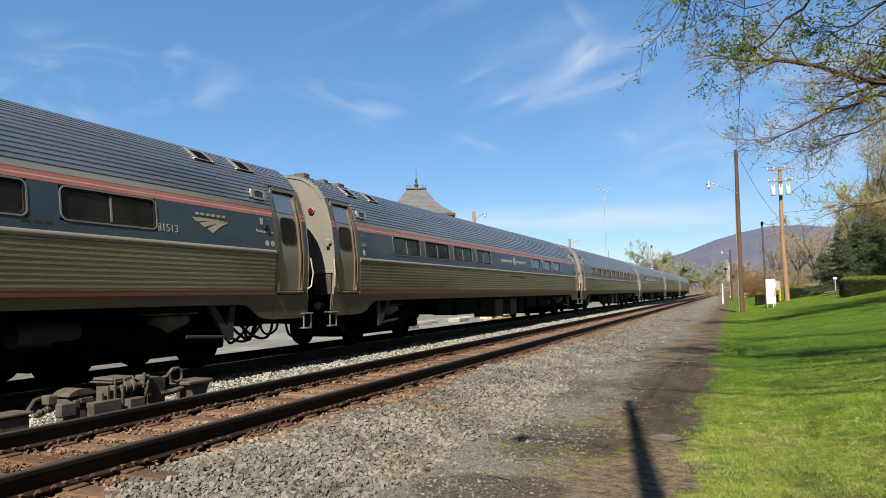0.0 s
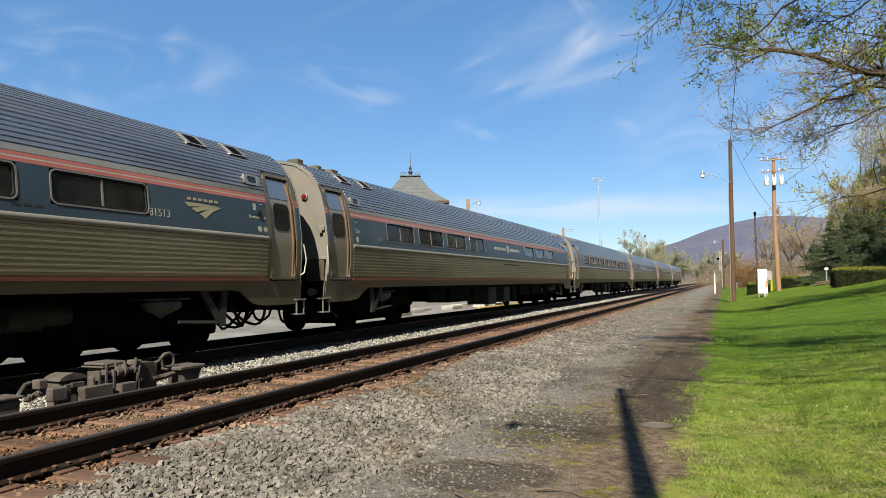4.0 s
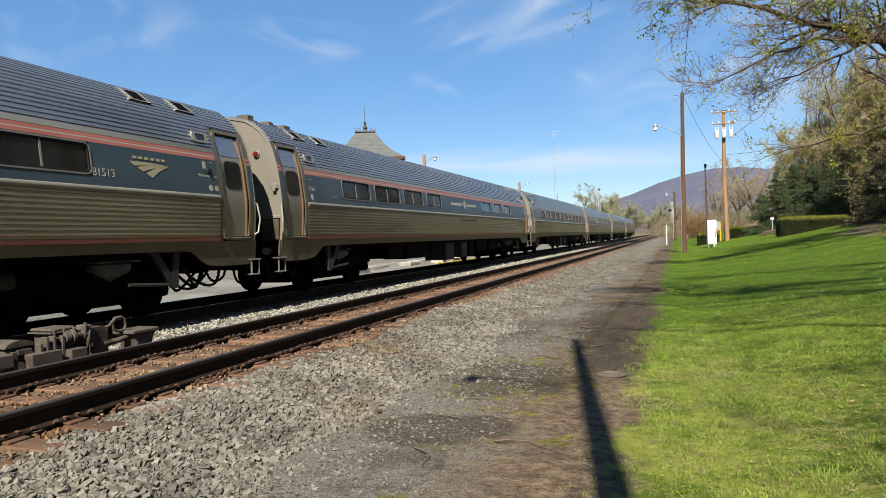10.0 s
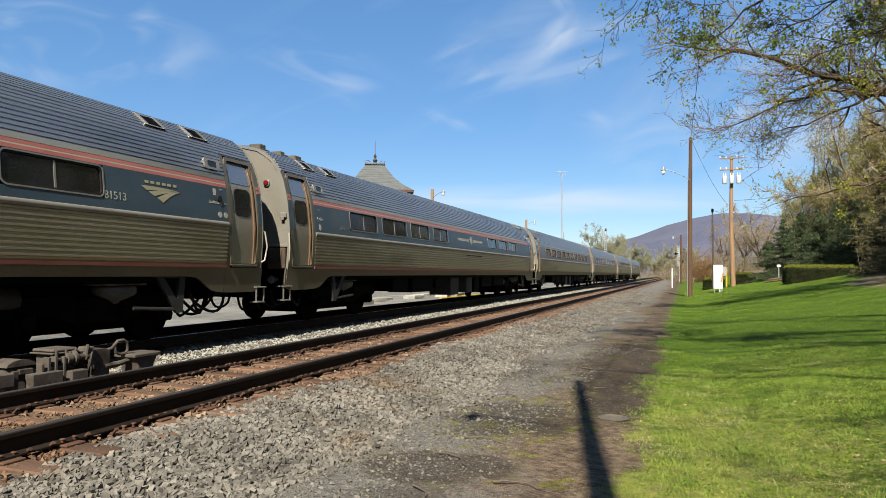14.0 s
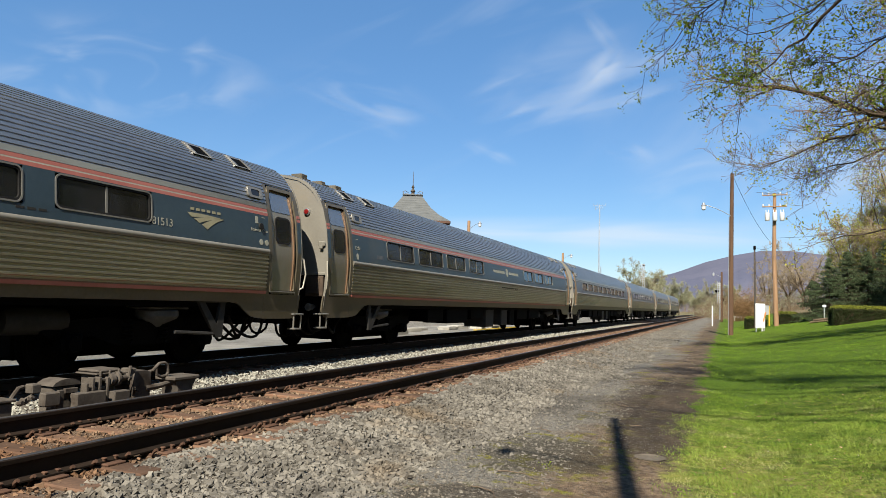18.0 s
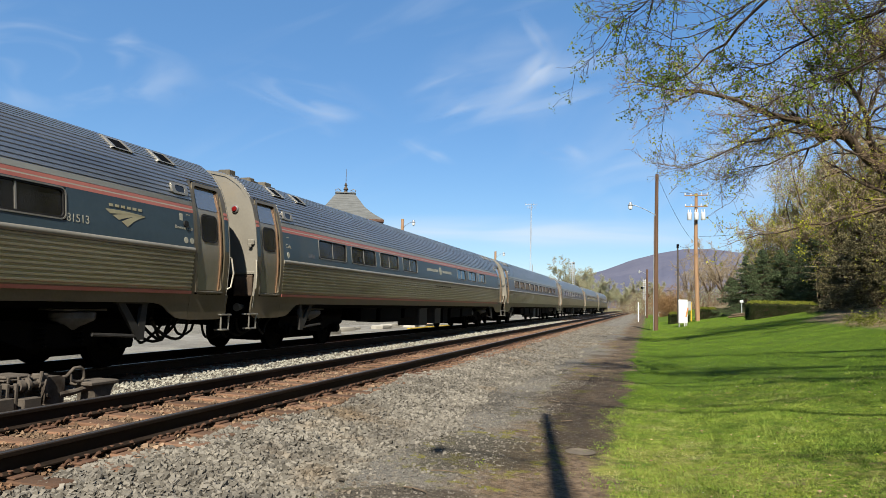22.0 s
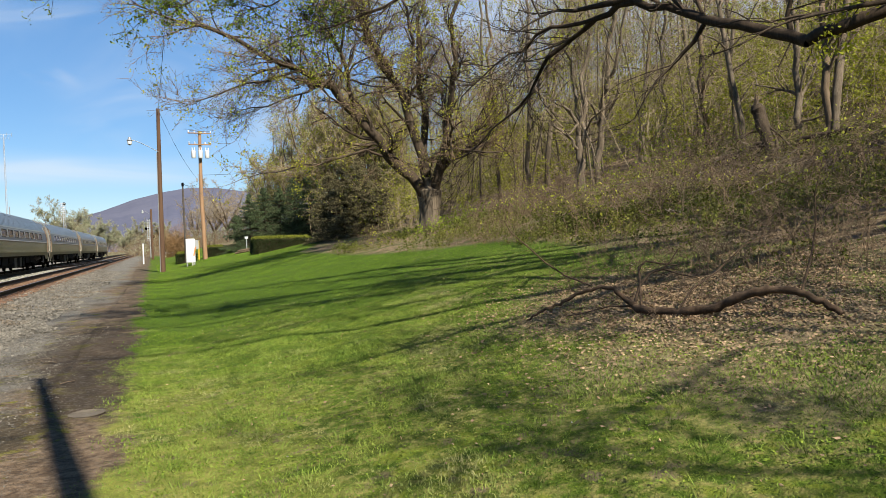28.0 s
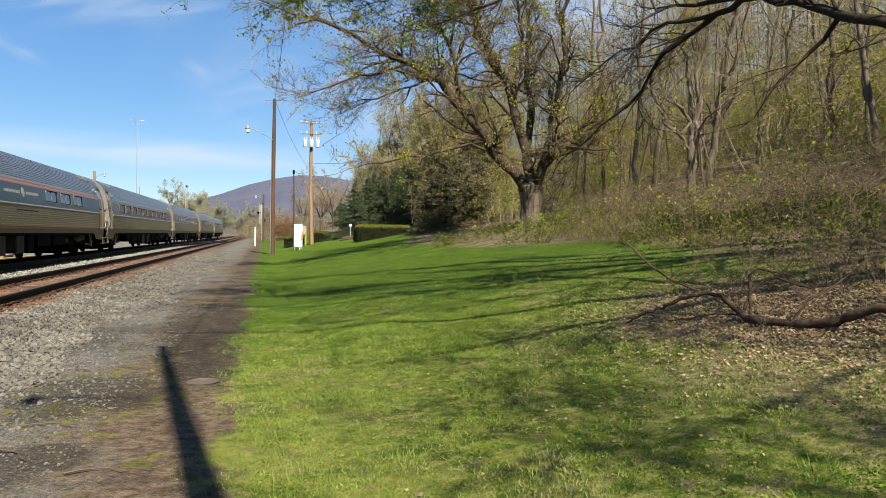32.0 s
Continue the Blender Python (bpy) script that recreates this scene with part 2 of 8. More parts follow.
POLE_PALE = surf("pale_pole_wood", (0.30, 0.175, 0.095), (0.43, 0.265, 0.155), 2, 0.85, 0, 0.003, 40, stretch=(6, 6, 0.35), dirt=(0.25, 0.15, 0.09))
GREY_METAL = surf("galvanised_metal", (0.40, 0.41, 0.42), (0.55, 0.56, 0.57), 4, 0.45, 0.6, 0, 30)
WHITE_PAINT = surf("white_paint", (0.74, 0.74, 0.72), (0.82, 0.82, 0.80), 3, 0.5, 0, 0, 30, dirt=(0.6, 0.58, 0.52), dirt_at=0.66)
PLATFORM = surf("gritty_grey_concrete", (0.15, 0.14, 0.12), (0.30, 0.282, 0.245), 1.6, 0.92, 0, 0.004, 16, dirt=(0.11, 0.10, 0.085), dirt_at=0.55, random_tint=0.25, fine_mix=0.6)
CONCRETE = surf("pale_concrete", (0.40, 0.37, 0.31), (0.50, 0.465, 0.40), 0.8, 0.9, 0, 0.002, 30, dirt=(0.34, 0.32, 0.29))
SLATE = surf("grey_green_shingles", (0.120, 0.124, 0.122), (0.172, 0.176, 0.172), 1.5, 0.85, 0, 0.006, 14, stretch=(1, 1, 5))
DARKWOOD = surf("dark_brown_fascia", (0.10, 0.055, 0.04), (0.15, 0.085, 0.06), 3, 0.7)
BRICK = surf("station_brick", (0.30, 0.13, 0.085), (0.38, 0.18, 0.12), 2, 0.88, 0, 0.003, 30)
BARK = surf("grey_brown_bark", (0.12, 0.084, 0.053), (0.24, 0.173, 0.112), 3, 0.92, 0, 0.02, 22, stretch=(3, 3, 0.7), dirt=(0.07, 0.055, 0.045), dirt_at=0.56)
BARK_TRUNK = surf("brown_trunk_bark", (0.110, 0.084, 0.058), (0.260, 0.205, 0.145), 3, 0.92, 0, 0.03, 18, stretch=(4, 4, 0.5), dirt=(0.05, 0.036, 0.024), dirt_at=0.56)
BARK_DARK = surf("dark_bark", (0.034, 0.023, 0.015), (0.085, 0.059, 0.038), 3, 0.92, 0, 0.01, 22, stretch=(3, 3, 0.7))
TWIG_BROWN = surf("warm_brown_twig", (0.145, 0.098, 0.06), (0.27, 0.19, 0.118), 1.3, 0.9)
TWIG_GREY = surf("grey_brown_twig", (0.22, 0.165, 0.112), (0.42, 0.325, 0.225), 1.3, 0.9)
TWIG = surf("bare_twig", (0.10, 0.072, 0.049), (0.22, 0.165, 0.115), 1.5, 0.9)
TWIG_TAN = surf("tan_twig", (0.26, 0.20, 0.125), (0.45, 0.355, 0.225), 1.2, 0.9)
BUD = island(surf("spring_leaf_buds", (0.31, 0.32, 0.035), (0.46, 0.465, 0.065), 0.9, 0.6, 0, 0, 9), 0.35, 0.45)
BUD_BRIGHT = island(surf("bright_yellow_leaflets", (0.40, 0.415, 0.03), (0.55, 0.54, 0.055), 0.9, 0.6, 0, 0, 9), 0.3, 0.45)
BUD_GREEN = island(surf("young_green_leaves", (0.16, 0.235, 0.018), (0.30, 0.35, 0.035), 0.9, 0.6, 0, 0, 9), 0.35, 0.45)
NEEDLE = island(surf("spruce_needles", (0.050, 0.076, 0.034), (0.115, 0.150, 0.068), 0.8, 0.75, 0, 0, 9), 0.4)
NEEDLE_BROWN = island(surf("brownish_evergreen", (0.11, 0.100, 0.048), (0.22, 0.19, 0.095), 0.8, 0.8, 0, 0, 9), 0.4)
# two hedge colours: a painted sunlit top and painted shaded sides
HEDGE_LIT = island(surf("lit_hedge_leaves", (0.14, 0.16, 0.02), (0.23, 0.235, 0.03), 1.2, 0.6, 0, 0, 12), 0.35)
HEDGE_SHADED = island(surf("shaded_hedge_leaves", (0.018, 0.029, 0.007), (0.040, 0.055, 0.013), 1.2, 0.6, 0, 0, 12), 0.45)
RUSSET = island(surf("russet_bush_twigs", (0.20, 0.115, 0.05), (0.30, 0.18, 0.085), 0.8, 0.85, 0, 0, 9), 0.35)
# far leaves: distance haze is put in as a paler, greyer green
HAZE_GREEN = island(surf("hazed_spring_foliage", (0.28, 0.29, 0.17), (0.38, 0.385, 0.24), 0.4, 0.8, 0, 0, 4), 0.25)
GRASS_BLADE = island(surf("grass_blades", (0.098, 0.172, 0.020), (0.290, 0.352, 0.066), 2.6, 0.75, 0, 0, 11, dirt=(0.39, 0.355, 0.16), dirt_at=0.53, spec=0.2), 0.29)
GRASS_FAR = island(surf("even_far_grass", (0.090, 0.172, 0.014), (0.195, 0.292, 0.030), 1.1, 0.75, 0, 0, 6, dirt=(0.28, 0.31, 0.06), dirt_at=0.58, spec=0.2), 0.2)
LITTER = island(surf("dead_leaves", (0.25, 0.160, 0.095), (0.50, 0.355, 0.215), 3, 0.85, 0, 0, 30), 0.4)
STUMP_WOOD = surf("bleached_dead_wood", (0.24, 0.20, 0.15), (0.38, 0.33, 0.26), 4, 0.9, stretch=(1, 1, 1))
CLOVER = island(surf("small_lawn_leaves", (0.10, 0.175, 0.010), (0.23, 0.285, 0.035), 2.2, 0.7, 0, 0, 9, dirt=(0.33, 0.29, 0.10), dirt_at=0.54, spec=0.2), 0.25)
YELLOW = surf("yellow_paint", (0.55, 0.36, 0.03), (0.62, 0.42, 0.05), 3, 0.6)
ORANGE = surf("orange_plastic", (0.60, 0.20, 0.05), (0.7, 0.26, 0.07), 3, 0.5)
WIRE = surf("black_cable", (0.02, 0.02, 0.02), (0.04, 0.04, 0.04), 4, 0.6)
LAMP_GLASS = surf("clouded_lamp_glass", (0.60, 0.62, 0.62), (0.7, 0.72, 0.72), 5, 0.2)


def glass_dark():
    m = bpy.data.materials.new("tinted_window_glass")
    m.use_nodes = True
    p = m.node_tree.nodes["Principled BSDF"]
    p.inputs["Base Color"].default_value = (0.010, 0.011, 0.012, 1)
    p.inputs["Roughness"].default_value = 0.06
    p.inputs["Transmission Weight"].default_value = 0.25
    p.inputs["IOR"].default_value = 1.45
    return m


GLASS = glass_dark()


# ---- mesh helpers ----
class Heap:
    """Gathers vertices and faces of one part."""

    def __init__(self):
        self.v, self.f = [], []

    def add(self, verts, faces):
        n = len(self.v)
        self.v.extend(tuple(p) for p in verts)
        self.f.extend(tuple(i + n for i in f) for f in faces)
        return self

    def box(self, x0, x1, y0, y1, z0, z1, c=0.0, turn=None):
        """A box; c: its chamfer."""
        x0, x1, y0, y1, z0, z1 = min(x0, x1), max(x0, x1), min(y0, y1), max(y0, y1), min(z0, z1), max(z0, z1)
        if c <= 0:
            vs = [(x, y, z) for z in (z0, z1) for y in (y0, y1) for x in (x0, x1)]
            fs = [(0, 2, 3, 1), (4, 5, 7, 6), (0, 1, 5, 4), (2, 6, 7, 3), (0, 4, 6, 2), (1, 3, 7, 5)]
        else:
            c = min(c, 0.45 * min(x1 - x0, y1 - y0, z1 - z0))
            vs, idx = [], {}
            for i, x in enumerate((x0, x1)):
                for j, y in enumerate((y0, y1)):
                    for k, z in enumerate((z0, z1)):
                        sx, sy, sz = (1 - 2 * i) * c, (1 - 2 * j) * c, (1 - 2 * k) * c
                        for axis, p in enumerate(((x, y + sy, z + sz), (x + sx, y, z + sz), (x + sx, y + sy, z))):
                            idx[i, j, k, axis] = len(vs)
                            vs.append(p)
            g = idx
            fs = []
            for i in (0, 1):
                fs.append([g[i, 0, 0, 0], g[i, 1, 0, 0], g[i, 1, 1, 0], g[i, 0, 1, 0]])
                fs.append([g[0, i, 0, 1], g[1, i, 0, 1], g[1, i, 1, 1], g[0, i, 1, 1]])
                fs.append([g[0, 0, i, 2], g[1, 0, i, 2], g[1, 1, i, 2], g[0, 1, i, 2]])
                for j in (0, 1):
                    fs.append([g[i, j, 0, 0], g[i, j, 1, 0], g[i, j, 1, 1], g[i, j, 0, 1]])
                    fs.append([g[i, 0, j, 0], g[i, 1, j, 0], g[i, 1, j, 2], g[i, 0, j, 2]])
                    fs.append([g[0, i, j, 1], g[1, i, j, 1], g[1, i, j, 2], g[0, i, j, 2]])
                    for k in (0, 1):
                        fs.append([g[i, j, k, 0], g[i, j, k, 1], g[i, j, k, 2]])
        if turn is not None:
            vs = [tuple(turn @ Vector(p)) for p in vs]
        return self.add(vs, fs)

    def tube(self, pts, radii, n=8, caps=True):
        """A round tube through points; radii: one number or one for each point."""
        pts = [Vector(p) for p in pts]
        if not isinstance(radii, (list, tuple)):
            radii = [radii] * len(pts)
        rings, side = [], None
        for i, p in enumerate(pts):
            d = (pts[min(i + 1, len(pts) - 1)] - pts[max(i - 1, 0)]).normalized()
            if side is None:
                side = d.orthogonal().normalized()
            side = (side - d * side.dot(d)).normalized()
            up = d.cross(side)
            rings.append([p + (side * math.cos(2 * math.pi * k / n) + up * math.sin(2 * math.pi * k / n)) * radii[i] for k in range(n)])
        return self.loft(rings, True, caps)

    def loft(self, rings, closed=True, caps=True):
        n, vs, fs = len(rings[0]), [p for r in rings for p in r], []
        for i in range(len(rings) - 1):
            for k in range(n if closed else n - 1):
                a, b = i * n + k, i * n + (k + 1) % n
                fs.append((a, b, b + n, a + n))
        if caps and closed:
            fs.append(tuple(range(n))[::-1])
            fs.append(tuple((len(rings) - 1) * n + k for k in range(n)))
        return self.add(vs, fs)

    def lathe(self, prof, centre, axis="z", n=16):
        """A turned shape from (radius, along) pairs."""
        rings = []
        for r, a in prof:
            ring = []
            for k in range(n):
                c, s = r * math.cos(2 * math.pi * k / n), r * math.sin(2 * math.pi * k / n)
                p = {"z": (c, s, a), "x": (a, c, s), "y": (s, a, c)}[axis]
                ring.append(Vector(p) + Vector(centre))
            rings.append(ring)
        return self.loft(rings)

    def prism(self, poly, axis, a0, a1):
        """A flat outline pushed along an axis. poly: pairs in the other two axes, in the order x, y, z."""
        def at(p, a):
            return {"x": (a, p[0], p[1]), "y": (p[0], a, p[1]), "z": (p[0], p[1], a)}[axis]
        return self.loft([[Vector(at(p, a)) for p in poly] for a in (a0, a1)])

    def mesh(self, name, material, smooth_angle=None):
        me = bpy.data.meshes.new(name)
        me.from_pydata(self.v, [], self.f)
        bm = bmesh.new()
        bm.from_mesh(me)
        bmesh.ops.recalc_face_normals(bm, faces=bm.faces)
        bm.to_mesh(me)
        bm.free()
        me.materials.append(material)
        if smooth_angle:
            me.polygons.foreach_set("use_smooth", [True] * len(me.polygons))
            me.set_sharp_from_angle(angle=radians(smooth_angle))
        return me


def part(name, heap, material, parent, label="", smooth_angle=35):
    ob = new(name, heap.mesh(name, material, smooth_angle) if isinstance(heap, Heap) else heap)
    ob.parent = parent
    if label:
        ob["label"] = label
    return ob


def thing(name, label, category, group="", at=(0, 0, 0), turn=0, kind=""):
    ob = new(name)
    ob.empty_display_size = 0.2
    ob.matrix_basis = pose(*at, 0, 0, turn)
    return tagged(ob, label, category, group, kind)


def whole(name, heap, material, label, category, group="", kind="", smooth_angle=35):
    ob = new(name, heap.mesh(name, material, smooth_angle) if isinstance(heap, Heap) else heap)
    return tagged(ob, label, category, group, kind)


def quick_mesh(name, verts, tris, material, smooth_shade=False):
    """A large mesh straight from arrays; tris: rows of three or four corners."""
    me = bpy.data.meshes.new(name)
    verts, tris = np.asarray(verts, np.float32), np.asarray(tris, np.int32)
    k = tris.shape[1]
    me.vertices.add(len(verts))
    me.vertices.foreach_set("co", verts.ravel())
    me.loops.add(tris.size)
    me.loops.foreach_set("vertex_index", tris.ravel())
    me.polygons.add(len(tris))
    me.polygons.foreach_set("loop_start", np.arange(0, tris.size, k, dtype=np.int32))
    me.polygons.foreach_set("use_smooth", np.full(len(tris), smooth_shade))
    me.update(calc_edges=True)
    me.materials.append(material)
    return me


# ---- ground ----
def ground_material():
    m = bpy.data.materials.new("ground_cover")
    m.use_nodes = True
    n, l = m.node_tree.nodes, m.node_tree.links
    p = n["Principled BSDF"]
    co = n.new("ShaderNodeTexCoord")
    xyz = n.new("ShaderNodeSeparateXYZ")
    l.new(co.outputs["Object"], xyz.inputs[0])

    def noise_at(sc, detail=5.0, r=0.6):
        t = n.new("ShaderNodeTexNoise")
        t.inputs["Scale"].default_value, t.inputs["Detail"].default_value, t.inputs["Roughness"].default_value = sc, detail, r
        l.new(co.outputs["Object"], t.inputs["Vector"])
        return t.outputs["Fac"]

    def calc(op, a, b=0.0):
        k = n.new("ShaderNodeMath")
        k.operation = op
        for s, v in ((0, a), (1, b)):
            if isinstance(v, (int, float)):
                k.inputs[s].default_value = v
            else:
                l.new(v, k.inputs[s])
        return k.outputs[0]

    def ramp(f, lo, hi):
        r = n.new("ShaderNodeMapRange")
        r.interpolation_type = "SMOOTHSTEP"
        r.inputs["From Min"].default_value, r.inputs["From Max"].default_value = lo, hi
        l.new(f, r.inputs["Value"])
        return r.outputs[0]

    def mixed(f, x, y):
        k = n.new("ShaderNodeMix")
        k.data_type = "RGBA"
        if isinstance(f, float):
            k.inputs[0].default_value = f
        else:
            l.new(f, k.inputs[0])
        for s, v in ((6, x), (7, y)):
            if isinstance(v, tuple):
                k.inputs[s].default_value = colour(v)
            else:
                l.new(v, k.inputs[s])
        return k.outputs[2]

    big, mid, fine, grit = noise_at(0.22), noise_at(1.3), noise_at(9.0), noise_at(60.0, 3.0)
    x, y = xyz.outputs[0], xyz.outputs[1]
    wob = calc("ADD", calc("MULTIPLY", calc("SUBTRACT", mid, 0.5), 1.1), calc("MULTIPLY", calc("SUBTRACT", big, 0.5), 1.2))
    xw = calc("ADD", calc("ADD", x, wob), calc("MULTIPLY", calc("SUBTRACT", fine, 0.5), 0.35))
    # path: grey fines toward the track, dark brown earth toward the grass
    gravel = mixed(ramp(grit, 0.35, 0.68), (0.138, 0.126, 0.108), (0.292, 0.268, 0.230))
    earth = mixed(ramp(fine, 0.35, 0.65), (0.125, 0.084, 0.054), (0.265, 0.186, 0.120))
    earth = mixed(calc("MULTIPLY", ramp(grit, 0.62, 0.72), 0.6), earth, (0.25, 0.215, 0.17))
    path = mixed(ramp(calc("ADD", xw, calc("MULTIPLY", calc("SUBTRACT", big, 0.5), 2.2)), -2.15, -1.15), gravel, earth)
    # patchy tree shade painted over the earth beside the grass, further along
    path = mixed(calc("MULTIPLY", calc("MULTIPLY", ramp(xw, -1.7, -0.8), ramp(y, 6.0, 10.0)), calc("MULTIPLY", ramp(mid, 0.34, 0.60), 0.7)), path, (0.060, 0.046, 0.034))
    moss = ramp(calc("MULTIPLY", ramp(noise_at(1.9, 5.0), 0.56, 0.66), ramp(calc("ABSOLUTE", calc("ADD", xw, 1.5)), 1.0, 0.4)), 0.2, 0.9)
    path = mixed(moss, path, (0.20, 0.185, 0.03))
    oil = ramp(noise_at(0.8, 4.0), 0.53, 0.63)
    path = mixed(calc("MULTIPLY", calc("MULTIPLY", oil, 0.5), ramp(xw, -2.7, -2.0)), path, (0.045, 0.034, 0.024))
    def blob(cx, cy, rx, ry):
        u, v = calc("DIVIDE", calc("SUBTRACT", x, cx), rx), calc("DIVIDE", calc("SUBTRACT", y, cy), ry)
        far_off = calc("ADD", calc("MULTIPLY", u, u), calc("MULTIPLY", v, v))
        return calc("ADD", calc("SUBTRACT", 1.0, far_off), calc("MULTIPLY", calc("SUBTRACT", noise_at(2.4, 5.0), 0.5), 2.6))
    # damp hollows with moss at their rims
    for cx, cy, rx, ry, tint, rim in ((-1.75, 7.4, 0.85, 1.1, (0.052, 0.043, 0.024), 0.9), (-1.9, 5.3, 0.75, 0.5, (0.052, 0.040, 0.026), 0.3), (-1.0, 12.8, 0.9, 4.2, (0.045, 0.034, 0.024), 0.25), (-2.9, 11.0, 0.9, 1.6, (0.075, 0.066, 0.055), 0.0), (-0.75, 9.0, 0.5, 1.6, (0.055, 0.042, 0.030), 0.2)):
        f = blob(cx, cy, rx, ry)
        path = mixed(calc("MULTIPLY", ramp(f, -0.1, 0.5), 0.7), path, tint)
        if rim:
            path = mixed(calc("MULTIPLY", calc("MULTIPLY", ramp(f, -0.5, 0.0), ramp(f, 0.55, 0.1)), calc("MULTIPLY", ramp(noise_at(5.0, 4.0), 0.48, 0.60), rim)), path, (0.21, 0.19, 0.028))
    chips = n.new("ShaderNodeTexVoronoi")
    chips.inputs["Scale"].default_value = 34.0
    l.new(co.outputs["Object"], chips.inputs["Vector"])
    pick = n.new("ShaderNodeSeparateColor")
    l.new(chips.outputs["Color"], pick.inputs[0])
    pebble = pick.outputs[0]
    path = mixed(calc("MULTIPLY", ramp(pebble, 0.62, 0.95), 0.2), path, (0.27, 0.24, 0.20))
    path = mixed(calc("MULTIPLY", ramp(pebble, 0.38, 0.05), 0.4), path, (0.055, 0.044, 0.034))
    path = mixed(calc("MULTIPLY", ramp(chips.outputs["Distance"], 0.30, 0.12), calc("MULTIPLY", ramp(fine, 0.48, 0.66), 0.45)), path, (0.28, 0.245, 0.20))
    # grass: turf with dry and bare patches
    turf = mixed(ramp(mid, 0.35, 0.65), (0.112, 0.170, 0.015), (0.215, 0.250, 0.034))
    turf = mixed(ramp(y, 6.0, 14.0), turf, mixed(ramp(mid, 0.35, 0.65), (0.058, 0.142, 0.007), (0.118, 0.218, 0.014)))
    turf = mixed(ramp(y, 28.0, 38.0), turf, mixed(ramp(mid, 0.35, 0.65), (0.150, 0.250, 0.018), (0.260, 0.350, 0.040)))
    turf = mixed(calc("MULTIPLY", ramp(fine, 0.45, 0.75), 0.6), turf, (0.20, 0.235, 0.035))
    turf = mixed(calc("MULTIPLY", ramp(grit, 0.40, 0.62), 0.75), (0.075, 0.108, 0.014), turf)
    turf = mixed(calc("MULTIPLY", ramp(noise_at(130.0, 2.0), 0.58, 0.70), 0.35), turf, (0.24, 0.27, 0.05))
    worn = calc("ADD", calc("MULTIPLY", ramp(y, 13.0, 5.0), 0.16), big)
    dry = calc("MULTIPLY", ramp(worn, 0.46, 0.64), ramp(fine, 0.40, 0.6))
    turf = mixed(calc("MULTIPLY", dry, calc("MULTIPLY", ramp(y, 18.0, 7.0), 0.85)), turf, (0.34, 0.29, 0.10))
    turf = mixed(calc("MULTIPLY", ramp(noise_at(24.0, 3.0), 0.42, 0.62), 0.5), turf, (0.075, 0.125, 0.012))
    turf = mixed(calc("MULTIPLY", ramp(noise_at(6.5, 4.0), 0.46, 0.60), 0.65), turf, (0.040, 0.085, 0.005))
    turf = mixed(calc("MULTIPLY", calc("MULTIPLY", ramp(noise_at(3.4, 4.0), 0.54, 0.66), ramp(y, 16.0, 8.0)), 0.5), turf, (0.24, 0.27, 0.03))
    turf = mixed(calc("MULTIPLY", calc("MULTIPLY", ramp(x, 1.8, 0.2), ramp(y, 12.0, 6.0)), calc("MULTIPLY", ramp(mid, 0.35, 0.6), 0.6)), turf, (0.31, 0.31, 0.07))
    soil = calc("MULTIPLY", ramp(worn, 0.52, 0.70), ramp(noise_at(4.2), 0.56, 0.66))
    turf = mixed(calc("MULTIPLY", soil, 0.75), turf, (0.20, 0.15, 0.095))
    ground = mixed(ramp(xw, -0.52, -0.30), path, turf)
    # leaf litter round the fallen limb and up the wooded bank
    q = calc("DIVIDE", calc("SUBTRACT", y, 15.5), 5.0)
    side = calc("ADD", calc("ADD", 7.2, calc("MULTIPLY", calc("POWER", 2.71828, calc("MULTIPLY", calc("MULTIPLY", q, q), -1.0)), 1.7)), calc("MULTIPLY", ramp(y, 36.0, 44.0), 2.6))
    bank = calc("ADD", calc("ADD", x, calc("MULTIPLY", calc("SUBTRACT", mid, 0.5), 1.4)), calc("MULTIPLY", side, -1.0))
    litter = mixed(ramp(fine, 0.38, 0.62), (0.17, 0.118, 0.072), (0.38, 0.275, 0.175))
    litter = mixed(ramp(grit, 0.6, 0.7), litter, (0.34, 0.265, 0.185))
    dx, dy = calc("SUBTRACT", x, 5.6), calc("SUBTRACT", y, 6.3)
    near = calc("ADD", calc("MULTIPLY", dx, dx), calc("MULTIPLY", calc("MULTIPLY", dy, dy), 0.45))
    spot = ramp(calc("ADD", near, calc("MULTIPLY", calc("SUBTRACT", mid, 0.5), 8.0)), 5.0, 1.2)
    trail = calc("ADD", calc("MULTIPLY", calc("SUBTRACT", x, 4.6), calc("SUBTRACT", x, 4.6)), calc("MULTIPLY", calc("MULTIPLY", calc("SUBTRACT", y, 4.6), calc("SUBTRACT", y, 4.6)), 0.8))
    spot = calc("MAXIMUM", spot, calc("MULTIPLY", ramp(calc("ADD", trail, calc("MULTIPLY", calc("SUBTRACT", mid, 0.5), 9.0)), 4.0, 0.6), 0.75))
    weedy = mixed(calc("MULTIPLY", ramp(mid, 0.46, 0.60), 0.8), mixed(0.15, litter, (0.06, 0.05, 0.03)), (0.085, 0.105, 0.028))
    ground = mixed(calc("MULTIPLY", spot, 0.85), ground, litter)
    ground = mixed(ramp(bank, -0.35, 0.35), ground, weedy)
    duff = mixed(calc("MULTIPLY", ramp(mid, 0.62, 0.40), 0.8), litter, (0.07, 0.05, 0.032))
    duff = mixed(calc("MULTIPLY", ramp(big, 0.52, 0.66), 0.6), duff, (0.105, 0.125, 0.03))
    ground = mixed(ramp(x, 14.0, 19.0), ground, duff)
    # track bed
    bed = mixed(ramp(grit, 0.4, 0.65), (0.11, 0.088, 0.068), (0.27, 0.24, 0.20))
    rusty = mixed(ramp(grit, 0.4, 0.65), (0.11, 0.066, 0.040), (0.25, 0.17, 0.11))
